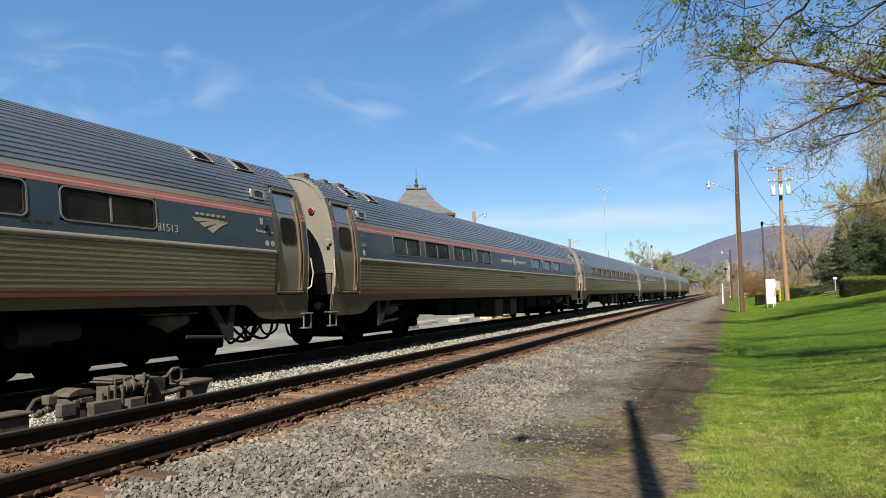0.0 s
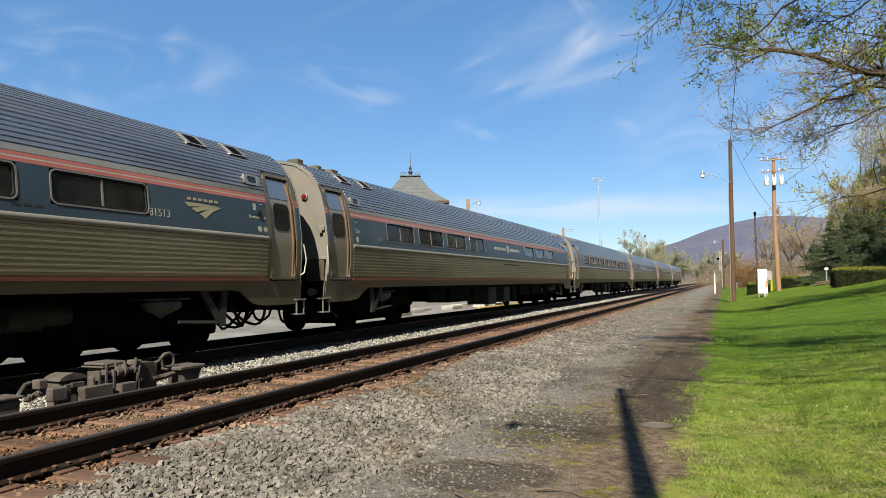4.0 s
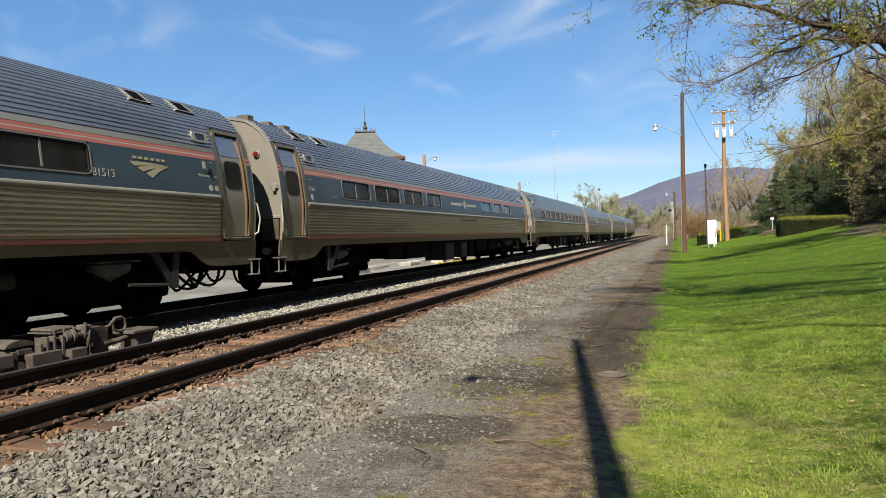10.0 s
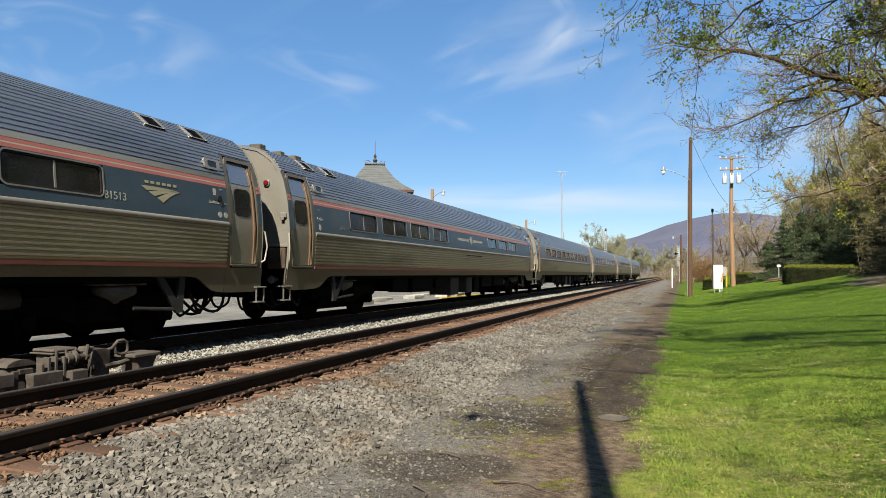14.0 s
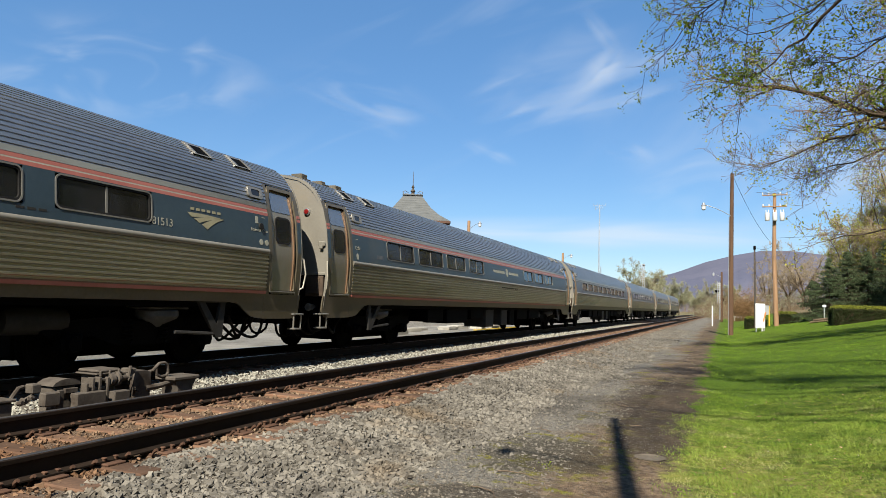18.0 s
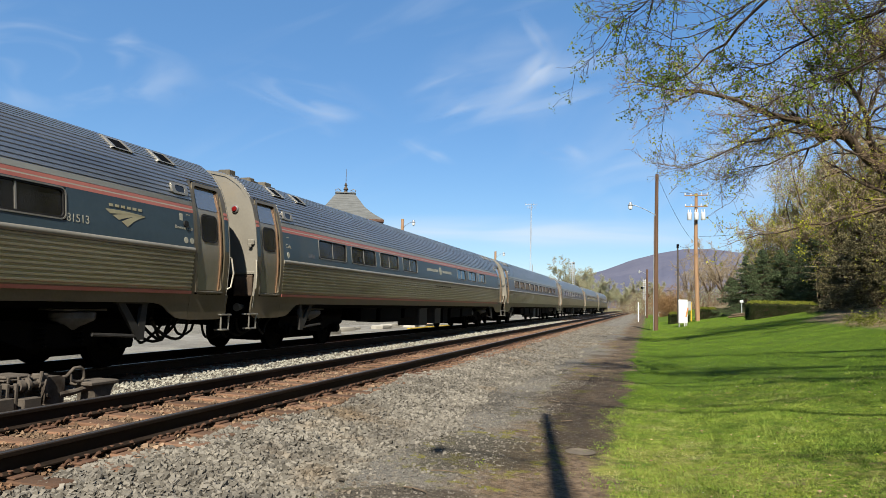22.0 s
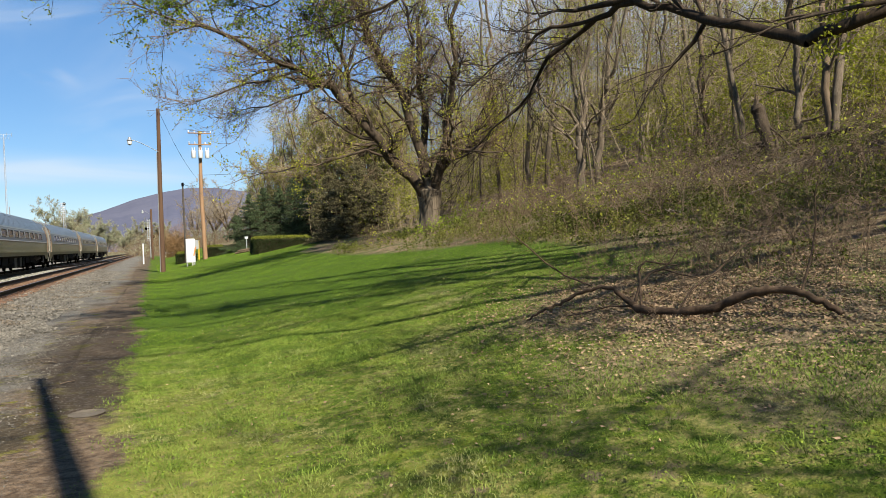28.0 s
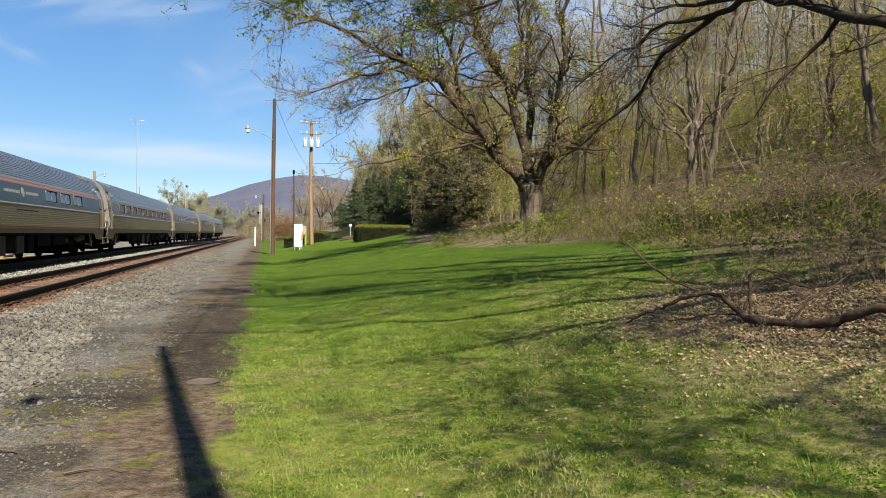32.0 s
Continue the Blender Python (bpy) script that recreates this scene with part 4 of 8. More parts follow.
    for sx in (1,):
        yy = y + s * 0.02
        q.tube([(sx * 1.55, yy + 0.13, 0.87), (sx * 1.55, yy + 0.12, 0.58), (sx * 1.55, yy - 0.12, 0.58), (sx * 1.55, yy - 0.12, 0.87)], 0.018, 6)
        q.box(1.40, 1.58, yy - 0.13, yy + 0.13, 0.565, 0.595, 0.008)
        q.box(1.40, 1.59, yy - 0.17, yy + 0.17, 0.855, 0.885, 0.008)
    part("stirrup_step", q, WINDOW_STEEL, parent, "hanging steel stirrup step")
    q = Heap()
    for z0, z1, xx in ((1.36, 2.0, 1.575),):
        q.tube([(xx, y, z1), (xx + 0.04, y + s * 0.06, z1 - 0.03), (xx + 0.08, y + s * 0.09, (z0 + z1) / 2), (xx + 0.05, y + s * 0.06, z0 + 0.05), (xx, y, z0)], 0.016, 7)
    part("grab_iron", q, PALE, parent, "bent pale grab iron")
    if detail:
        for x0, sag, z in ((0.45, 0.46, 0.80), (0.85, 0.38, 0.82), (1.15, 0.33, 0.76), (-0.4, 0.44, 0.80), (0.2, 0.48, 0.78), (0.65, 0.36, 0.74)):
            pts, e = [], Heap()
            for k in range(11):
                f = k / 10
                pts.append((x0 + 0.09 * math.sin(5 * f + 9 * x0), y + s * (-0.9 - 0.5 * x0 + (0.7 + 0.5 * sag) * f), z - sag * math.sin(math.pi * f ** (0.8 + x0 * 0.5)) ** 0.8))
            e.tube(pts, 0.028, 6)
            part("brake_hose", e, RUBBER, parent, "looping black brake hose")


def text_mesh(words, size, material):
    cu = bpy.data.curves.new("words", "FONT")
    cu.body, cu.size, cu.extrude, cu.align_x, cu.align_y = words, size, 0.001, "CENTER", "CENTER"
    ob = bpy.data.objects.new("words", cu)
    scene.collection.objects.link(ob)
    bpy.context.view_layer.update()
    me = bpy.data.meshes.new_from_object(ob.evaluated_get(bpy.context.evaluated_depsgraph_get()))
    bpy.data.objects.remove(ob)
    me.materials.clear()
    me.materials.append(material)
    return me


def on_side(name, me, parent, y, z, label="", stretch=1.0):
    """Lay lettering flat on the car's side."""
    ob = part(name, me, None, parent, label)
    lean = math.degrees(math.atan2(skin_u(z + 0.1) - skin_u(z - 0.1), 0.2))
    ob.matrix_basis = pose(skin_u(z) + 0.004, y, z, 90, 0, 90) @ pose(0, 0, 0, lean) @ Matrix.Diagonal((stretch, 1, 1, 1))
    return ob


def emblem(parent, y, z, w):
    """A plain swoosh of three bands below a plain bar."""
    def spot(a, b):
        return Vector((skin_u(z + 0.59 * b * w) + 0.004, y + a * w, z + 0.59 * b * w))
    tip = (0.52, 0.20)
    for (a0, b0), (a1, b1), bow in (((-0.54, 0.24), (-0.42, 0.10), 0.05), ((-0.36, 0.06), (-0.20, -0.07), 0.08), ((-0.13, -0.11), (0.03, -0.26), 0.10)):
        front, back = [], []
        for i in range(9):
            f = i / 8
            for out, (a, b), k in ((front, (a0, b0), 0.0), (back, (a1, b1), -0.035)):
                out.append(spot(a + (tip[0] - a) * f, b + (tip[1] + k - b) * f + bow * 4 * f * (1 - f) * 0.6))
        lift = Vector((0.002, 0, 0))
        h = Heap()
        h.loft([front, back], False, False)
        h.loft([[p + lift for p in front], [p + lift for p in back]], False, False)
        part("emblem_band", h, EMBLEM, parent, "pale curved band of the swoosh emblem")
    for i in range(6):
        a = -0.44 + i * 0.155
        b = Heap()
        b.loft([[spot(a, 0.34), spot(a + 0.10, 0.34), spot(a + 0.10, 0.43), spot(a, 0.43)], [q + Vector((0.003, 0, 0)) for q in (spot(a, 0.34), spot(a + 0.10, 0.34), spot(a + 0.10, 0.43), spot(a, 0.43))]])
        part("lettering_bar", b, EMBLEM, parent)


def bars(parent, y0, y1, z0, z1, count, material=None):
    """Small unreadable lettering as plain bars."""
    w = (y1 - y0) / count
    for i in range(count):
        a = y0 + i * w
        h = Heap()
        strip(h, [(skin_u(z), z) for z in (z0, z1)], a, a + 0.72 * w, 0.004, 0.003)
        part("lettering", h, material or MARK, parent)


def skirt_edge(d):
    """The lower edge of the skirt, by the distance from the car's end."""
    at = [(-0.07, 0.91), (0.0, 0.845), (0.1, 0.80), (0.2, 0.785), (0.98, 0.787), (1.2, 0.80), (1.4, 0.836), (1.5, 0.885), (1.62, 0.955), (1.7, 1.01), (1.8, 1.06), (1.95, 1.083), (2.1, 1.088)]
    return float(np.interp(d, [p[0] for p in at], [p[1] for p in at]))


def passenger_car(kind, at_y, detail):
    label = {"business": "fluted steel passenger car with paired windows", "cafe": "fluted steel cafe car with few windows", "coach": "fluted steel coach with many windows"}[kind]
    car = thing("passenger_car", label + " on the far track", "train car", "cars of the train", (TRAIN_X, at_y, RAIL_Z))
    L = CAR_HALF
    inner = L - 1.07                 # where the vestibules begin
    # windows along the side
    if kind == "business":
        wins = [(8.59 - 2.03 * i - 1.54, 8.59 - 2.03 * i, 2.262, 2.672) for i in range(9)][::-1]
    elif kind == "cafe":
        wins = [(-9.67, -8.09, 2.26, 2.70), (-7.71, -5.99, 2.26, 2.70), (-5.61, -4.04, 2.26, 2.70), (-3.59, -2.16, 2.26, 2.70), (3.2, 4.6, 2.26, 2.68), (5.1, 6.5, 2.26, 2.68), (7.0, 8.4, 2.26, 2.68)]
    else:
        wins = [(-9.6 + 1.93 * i, -9.6 + 1.93 * i + 1.55, 2.26, 2.70) for i in range(10)]
    # roof
    h = Heap()
    near = fluted(3.35, 3.97, 0.072, 0.011)
    prof = near + [(-u, v) for u, v in skin_line(2.88, 3.97, 0.08)][::-1]
    low = [(u * 0.96, v - 0.03) for u, v in prof][::-1]
    for ya, yb in ((-L + 0.06, L - 0.06),):
        h.loft([[Vector((u, y, v)) for u, v in prof + low] for y in (ya, yb)])
    roof = part("roof", h, STEEL, car, "dull grey fluted steel roof")
    h = Heap()
    strip(h, fluted(2.93, 3.345, 0.072, 0.011), -inner, inner, 0.03)
    part("roof_side", h, STEEL, car, "fluted steel side of the roof")
    # far side, floor and inside
    h = Heap()
    strip(h, skin_line(1.05, 2.93), -L + 0.05, L - 0.05, 0.03, 0, (-1,))
    part("far_side", h, STEEL_SIDE, car)
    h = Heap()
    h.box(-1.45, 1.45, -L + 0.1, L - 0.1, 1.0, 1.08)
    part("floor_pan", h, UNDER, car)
    # a black sheet added behind the windows stands for the unlit inside
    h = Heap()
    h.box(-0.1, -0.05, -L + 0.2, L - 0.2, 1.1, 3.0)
    part("inside_partition", h, UNDER, car, "added black sheet that stands for the unlit interior")
    # side bands
    h = Heap()
    strip(h, fluted(1.325, 1.99, 0.078, 0.011, share=0.58), -inner, inner, 0.04)
    part("fluted_side", h, STEEL_SIDE, car, "dusty fluted lower side")
    h = Heap()
    strip(h, [(skin_u(2.04) + o, v) for o, v in ((0.0, 1.99), (0.016, 2.0), (0.026, 2.02), (0.029, 2.04), (0.024, 2.062), (0.012, 2.078), (0.0, 2.085))], -inner, inner, 0.03)
    part("belt_moulding", h, BELT, car, "pale belt moulding")
    band_with_windows(car, wins, -inner, inner, 2.085, 2.712, BLUE if kind != "coach" else BAND_GREY)
    for a, b in ((2.712, 2.765), (2.787, 2.845)):
        h = Heap()
        strip(h, skin_line(a, b, 0.04), -inner, inner, 0.03, 0.001)
        part("red_stripe" if kind != "coach" else "side_stripe", h, RED if kind != "coach" else STEEL_SMOOTH, car, "faded red stripe" if kind != "coach" else "dull steel stripe")
    h = Heap()
    strip(h, skin_line(2.765, 2.787, 0.04), -inner, inner, 0.03)
    part("pale_stripe", h, PALE, car)
    h = Heap()
    strip(h, skin_line(2.845, 2.93, 0.04), -inner, inner, 0.03, 0.004)
    part("cant_rail", h, STEEL_SIDE, car)
    h = Heap()
    strip(h, skin_line(1.252, 1.305, 0.05), -inner, inner, 0.05, 0.022)
    part("lower_red_stripe" if kind != "coach" else "lower_stripe", h, RED if kind != "coach" else STEEL_SMOOTH, car, "thin faded red stripe along the sill" if kind != "coach" else "dull steel sill stripe")
    h = Heap()
    strip(h, skin_line(1.305, 1.325, 0.06), -inner, inner, 0.03)
    strip(h, skin_line(1.09, 1.252, 0.08), -inner, inner, 0.03)
    part("side_sill", h, STEEL_SMOOTH, car)
    for a, b, c, d in wins:
        car_window(car, a, b, c, d, 2 if kind != "coach" or detail else 1)
    # vestibules at both ends
    for s in (-1, 1):
        ya, yb = sorted((s * inner, s * (L - 0.02)))
        d0, d1 = sorted((s * (L - 0.20), s * (L - 0.91)))
        h = Heap()
        strip(h, skin_line(1.25, 3.345, 0.08), ya, d0 - 0.05, 0.04)
        strip(h, skin_line(1.25, 3.345, 0.08), d1 + 0.05, yb, 0.04)
        # skirt that drops behind the steps, with a curved toe and a rounded corner at the car's end
        for ds, top in (((2.1, 1.95, 1.8, 1.7, 1.62, 1.5, 1.4, 1.28, 1.075), 1.09), ((1.068, 0.8, 0.5, 0.2, 0.1, 0.04, 0.0, -0.04, -0.07), 1.25)):
            drop, rings = Heap(), []
            for d in ds:
                low = min(top - 0.002, skirt_edge(d))
                line = [(skin_u(z), z) for z in (low, (low + top) / 2, top)]
                rings.append([Vector((u, s * (L - d), v)) for u, v in line] + [Vector((u - 0.03, s * (L - d), v)) for u, v in line[::-1]])
            drop.loft(rings)
            part("vestibule_skirt", drop, STEEL_SMOOTH, car)
        part("vestibule_side", h, STEEL_SMOOTH, car, "smooth dusty steel vestibule side")
        # blue band and stripes wrap past the door
        p = Heap()
        if s > 0:
            strip(p, skin_line(2.085, 2.712, 0.1), d1 + 0.075, yb + 0.005, 0.01, 0.003)
        else:
            strip(p, skin_line(2.085, 2.712, 0.1), ya - 0.005, d0 - 0.075, 0.01, 0.003)
        part("corner_band", p, BLUE if kind != "coach" else BAND_GREY, car)
        for a, b in ((2.712, 2.765), (2.787, 2.845)):
            p = Heap()
            if s > 0:
                strip(p, skin_line(a, b, 0.05), d1 + 0.075, yb + 0.005, 0.01, 0.004)
            else:
                strip(p, skin_line(a, b, 0.05), ya - 0.005, d0 - 0.075, 0.01, 0.004)
            part("corner_stripe", p, RED if kind != "coach" else STEEL_SMOOTH, car)
        door_leaf(car, d0, d1, s)
        car_end(car, s, detail)
    # roof fittings
    for s in (-1, 1):
        for k in range(2):
            yv = s * (L - 1.43 - 1.06 * k)
            f = Heap()
            for y0, y1 in ((yv - 0.22, yv - 0.17), (yv + 0.17, yv + 0.22)):
                strip(f, skin_line(3.57, 3.79, 0.03), y0, y1, 0.02, 0.055)
            strip(f, skin_line(3.57, 3.59, 0.02), yv - 0.24, yv + 0.24, 0.02, 0.05)
            strip(f, skin_line(3.77, 3.79, 0.02), yv - 0.24, yv + 0.24, 0.02, 0.03)
            vent = part("roof_vent", f, WINDOW_STEEL, car, "steel vent frame with dark mesh")
            f = Heap()
            strip(f, skin_line(3.59, 3.77, 0.03), yv - 0.18, yv + 0.18, 0.01, 0.027)
            part("vent_mesh", f, UNDER, vent)
        # small window high up beside the door
        yv = s * (L - 1.39)
        f = Heap()
        skin_ring(f, rounded(yv - 0.21, yv + 0.21, 3.01, 3.21, 0.05), rounded(yv - 0.13, yv + 0.13, 3.05, 3.17, 0.05), 0.045, 0.005)
        hatch = part("sign_window", f, WINDOW_STEEL, car, "small destination sign window")
        f = Heap()
        pane_on_skin(f, rounded(yv - 0.14, yv + 0.14, 3.045, 3.175, 0.05), 0.034)
        part("pane", f, GLASS, hatch, "dark blank sign pane")
        # small boxes over the vestibule
        for o, w, zt, x0 in () if kind != "cafe" or s > 0 else ((0.30, 0.24, 4.03, 0.30), (1.05, 0.20, 3.99, 0.34), (1.75, 0.30, 4.01, 0.30)):
            f = Heap()
            f.box(x0, x0 + 0.30, s * (L - o), s * (L - o - w), 3.86, zt, 0.02)
            f.box(x0 - 0.06, x0 + 0.36, s * (L - o + 0.06), s * (L - o - w - 0.06), 3.86, 3.915, 0.008)
            part("roof_box", f, STEEL_SMOOTH, car, "small grey roof box over the vestibule")
    # underfloor gear
    rng = random.Random(int(at_y * 10))
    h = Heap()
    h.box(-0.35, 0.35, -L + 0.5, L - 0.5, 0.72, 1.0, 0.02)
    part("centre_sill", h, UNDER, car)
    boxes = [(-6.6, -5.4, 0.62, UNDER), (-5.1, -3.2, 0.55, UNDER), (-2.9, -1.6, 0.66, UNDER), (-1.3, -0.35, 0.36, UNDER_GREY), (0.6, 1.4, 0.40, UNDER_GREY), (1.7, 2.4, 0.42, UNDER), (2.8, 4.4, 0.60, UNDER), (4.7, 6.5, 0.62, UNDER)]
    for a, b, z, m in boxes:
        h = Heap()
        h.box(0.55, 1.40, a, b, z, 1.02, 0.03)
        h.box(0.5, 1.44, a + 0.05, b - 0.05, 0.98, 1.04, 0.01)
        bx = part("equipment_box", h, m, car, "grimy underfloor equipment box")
    h = Heap()
    h.lathe([(0.02, 6.75), (0.17, 6.80), (0.19, 6.9), (0.19, 7.6), (0.17, 7.7), (0.02, 7.75)], (1.0, 0, 0.78), "y", 12)
    part("air_tank", h, UNDER_GREY, car)
    for s in (-1, 1):
        truck(car, s * 9.05, detail, s)
    return car


def build_train():
    y0 = GAP_Y - CAR_PITCH / 2
    one = passenger_car("business", y0, True)
    on_side("car_number", text_mesh("81513", 0.17, MARK), one, 8.82, 2.278)
    emblem(one, 9.765, 2.395, 0.80)
    on_side("lettering", text_mesh("Business Class", 0.085, MARK), one, 11.16, 2.415)
    bars(one, 11.05, 11.16, 2.54, 2.665, 1)
    bars(one, 11.24, 11.36, 2.655, 2.668, 1)
    h = Heap()
    for yy in (11.205, 11.365):
        ring = [(yy + 0.055 * math.cos(k * 0.524), 2.20 + 0.055 * math.sin(k * 0.524)) for k in range(12)]
        h.loft([[Vector((skin_u(z) + o, y, z)) for y, z in ring] for o in (-0.002, 0.004)])
    part("round_sign", h, MARK, one, "small round pale signs")
    h = Heap()
    ring = [(11.20 + 0.06 * math.cos(k * 0.524), 2.49 + 0.06 * math.sin(k * 0.524)) for k in range(12)]
    h.loft([[Vector((skin_u(z) + o, y, z)) for y, z in ring] for o in (-0.002, 0.03)])
    part("round_plug", h, RUBBER, one, "round black plug in the blue band")
    bars(one, 6.5, 6.95, 2.17, 2.20, 3, UNDER_GREY)
    two = passenger_car("cafe", y0 + CAR_PITCH, True)
    on_side("lettering", text_mesh("Cafe", 0.13, MARK), two, -11.2, 2.40)
    bars(two, -11.28, -11.12, 2.60, 2.613, 1)
    bars(two, -10.25, -9.9, 2.21, 2.31, 5, BAND_GREY)
    bars(two, -1.0, 0.4, 2.40, 2.50, 11)
    bars(two, 1.0, 2.3, 2.40, 2.50, 9)
    bars(two, 0.0, 2.2, 1.80, 1.88, 10, UNDER_GREY)
    h = Heap()
    ring = [(0.7 + 0.16 * math.cos(k * 0.524), 2.46 + 0.16 * math.sin(k * 0.524)) for k in range(12)]
    h.loft([[Vector((skin_u(z) + o, y, z)) for y, z in ring] for o in (-0.002, 0.004)])
    ring = [(-11.22 + 0.05 * math.cos(k * 0.524), 2.20 + 0.075 * math.sin(k * 0.524)) for k in range(12)]
    h.loft([[Vector((skin_u(z) + o, y, z)) for y, z in ring] for o in (-0.002, 0.004)])
    part("round_sign", h, MARK, two, "round pale sign")
    three = passenger_car("coach", y0 + 2 * CAR_PITCH, False)
    for k in (3, 4, 5):
        copy_thing(three, pose(TRAIN_X, y0 + k * CAR_PITCH, RAIL_Z))


build_train()


# ---- poles, wires, lamps, signals ----
def azel(az, el, d):
    """A place by bearing to the right of the track's way, height over the horizon and plan distance from the eye, in degrees and metres."""
    return Vector((d * math.sin(radians(az)), d * math.cos(radians(az)), 1.6 + d * math.tan(radians(el))))


def lamp_arm(parent, root, out, size=1.0):
    h = Heap()
    root = Vector(root)
    out = Vector(out)
    pts = [root + out * f + Vector((0, 0, 0.28 * math.sin(f * math.pi * 0.62))) for f in (0, 0.15, 0.35, 0.6, 0.8, 1.0)]
    h.tube(pts, 0.024, 7)
    arm = part("lamp_arm", h, GREY_METAL, parent, "curved metal lamp arm")
    e = pts[-1]
    h = Heap()
    h.lathe([(size * q, size * v) for q, v in ((0.02, 0.16), (0.09, 0.14), (0.11, 0.02), (0.19, -0.06), (0.19, -0.09), (0.10, -0.10))], e, "z", 14)
    part("lamp_head", h, GREY_METAL, arm)
    h = Heap()
    h.lathe([(size * q, size * v) for q, v in ((0.15, -0.09), (0.16, -0.2), (0.14, -0.34), (0.05, -0.40), (0.01, -0.40))], e, "z", 14)
    part("lamp_glass", h, LAMP_GLASS, arm, "clouded glass lamp bowl")


def build_poles():
    # brown pole with street lamp, beside the path
    x, y = 0.56, 52.0
    z = land1(x, y)
    p = thing("utility_pole", "brown wooden utility pole with a street lamp", "utility pole", "wooden poles")
    h = Heap()
    h.tube([(x, y, z - 0.3), (x + 0.03, y, z + 6), (x + 0.10, y, 11.55)], [0.18, 0.155, 0.12], 12)
    part("pole", h, POLE_WOOD, p)
    lamp_arm(p, (x + 0.06, y - 0.1, 8.45), (-1.85, -0.4, 0.55))
    h = Heap()
    h.tube([(x - 0.17, y - 0.08, 0.0), (x - 0.10, y - 0.09, 8.4)], 0.025, 6)
    part("conduit", h, GREY_METAL, p)
    # tall pole behind the eye that throws the shadow on the path
    xb, yb = 0.84, -2.75
    q = thing("utility_pole", "tall wooden utility pole with a short lamp arm", "utility pole", "wooden poles")
    h = Heap()
    h.tube([(xb, yb, -0.3), (xb, yb, 6), (xb, yb, 12.7)], [0.155, 0.125, 0.075], 12)
    part("pole", h, POLE_WOOD, q)
    lamp_arm(q, (xb - 0.05, yb, 9.6), (-1.2, -0.15, 0.2), 0.5)
    # pale pole with transformers
    px, py = 4.05, 64.0
    pz = land1(px, py)
    t = thing("utility_pole", "pale wooden pole with crossarms and transformers", "utility pole", "wooden poles")
    h = Heap()
    h.tube([(px + 0.2, py, pz - 0.3), (px + 0.05, py, pz + 6), (px + 0.12, py, 12.0)], [0.20, 0.17, 0.13], 12)
    part("pole", h, POLE_PALE, t)
    for zz, w in ((11.75, 0.98), (10.75, 0.95)):
        h = Heap()
        h.box(px + 0.1 - w, px + 0.1 + w, py - 0.22, py - 0.12, zz, zz + 0.09, 0.01)
        arm = part("crossarm", h, POLE_PALE, t)
        for s in (-0.95, -0.45, 0.45, 0.95):
            h = Heap()
            h.lathe([(0.02, 0.11), (0.05, 0.12), (0.06, 0.18), (0.035, 0.2), (0.055, 0.25), (0.03, 0.3), (0.01, 0.31)], (px + 0.1 + s * w, py - 0.17, zz - 0.02), "z", 10)
            part("insulator", h, WHITE_PAINT, arm)
    for s in (-0.48, 0.10, 0.66):
        h = Heap()
        h.lathe([(0.02, 0.70), (0.15, 0.685), (0.19, 0.64), (0.19, 0.05), (0.16, 0.0), (0.02, 0.0)], (px + s, py - 0.40, 9.55), "z", 14)
        for o in (-0.1, 0.1):
            h.lathe([(0.035, 0.70), (0.04, 0.80), (0.028, 0.92), (0.01, 0.94)], (px + s + o, py - 0.40, 9.55), "z", 8)
        part("transformer", h, WHITE_PAINT, t, "round pale grey transformer can")
    h = Heap()
    h.box(px - 0.35, px - 0.2, py - 0.3, py - 0.1, 7.5, 7.8, 0.02)
    part("splice_box", h, GREY_METAL, t)
    h = Heap()
    h.box(px - 0.42, px - 0.30, py - 0.24, py - 0.16, pz, pz + 1.7, 0.02)
    part("cable_guard", h, YELLOW, t, "yellow plastic cable guard")
    # slim dark post beside it
    d = thing("service_pole", "slim grey service pole with a dark head", "utility pole", "wooden poles")
    c = azel(2.35, 0, 66)
    h = Heap()
    h.tube([(c.x, c.y, land1(c.x, c.y) - 0.2), (c.x - 0.05, c.y, 7.4)], [0.10, 0.07], 8)
    part("pole", h, GREY_PAINT, d)
    h = Heap()
    h.box(c.x - 0.15, c.x + 0.06, c.y - 0.12, c.y + 0.1, 7.25, 7.6, 0.04)
    part("pole_head", h, UNDER, d)

    def wire(name, a, b, sag, r=0.012):
        h = Heap()
        a, b = Vector(a), Vector(b)
        pts = [a.lerp(b, f) - Vector((0, 0, sag * 4 * f * (1 - f))) for f in np.linspace(0, 1, 15)]
        h.tube(pts, r, 5)
        whole(name, h, WIRE, "black overhead cable strung between wooden poles", "cable", "overhead cables")

    wire("overhead_cable", (x + 0.10, y, 11.4), (xb, yb, 11.5), 0.9, 0.014)
    wire("overhead_cable", (x + 0.15, y, 11.4), (px - 0.1, py, 7.6), 0.5)
    wire("overhead_cable", (px, py, 7.5), (c.x, c.y, 7.5), 0.3)
    wire("overhead_cable", (px + 0.3, py, 8.1), (24, 60, 9.6), 0.3)
    # white cabinet with an orange marker
    bx, by = azel(2.68, 0, 55).x, 54.9
    bz = land1(bx, by)
    k = thing("equipment_cabinet", "white metal equipment cabinet standing on short legs", "cabinet", at=(bx, by, bz))
    h = Heap()
    h.box(-0.32, 0.32, -0.25, 0.25, 0.22, 2.02, 0.02)
    part("cabinet_body", h, WHITE_PAINT, k)
    h = Heap()
    h.box(-0.28, 0.28, -0.265, -0.25, 0.28, 1.95, 0.006)
    part("cabinet_door", h, WHITE_PAINT, k)
    for sx in (-0.26, 0.26):
        h = Heap()
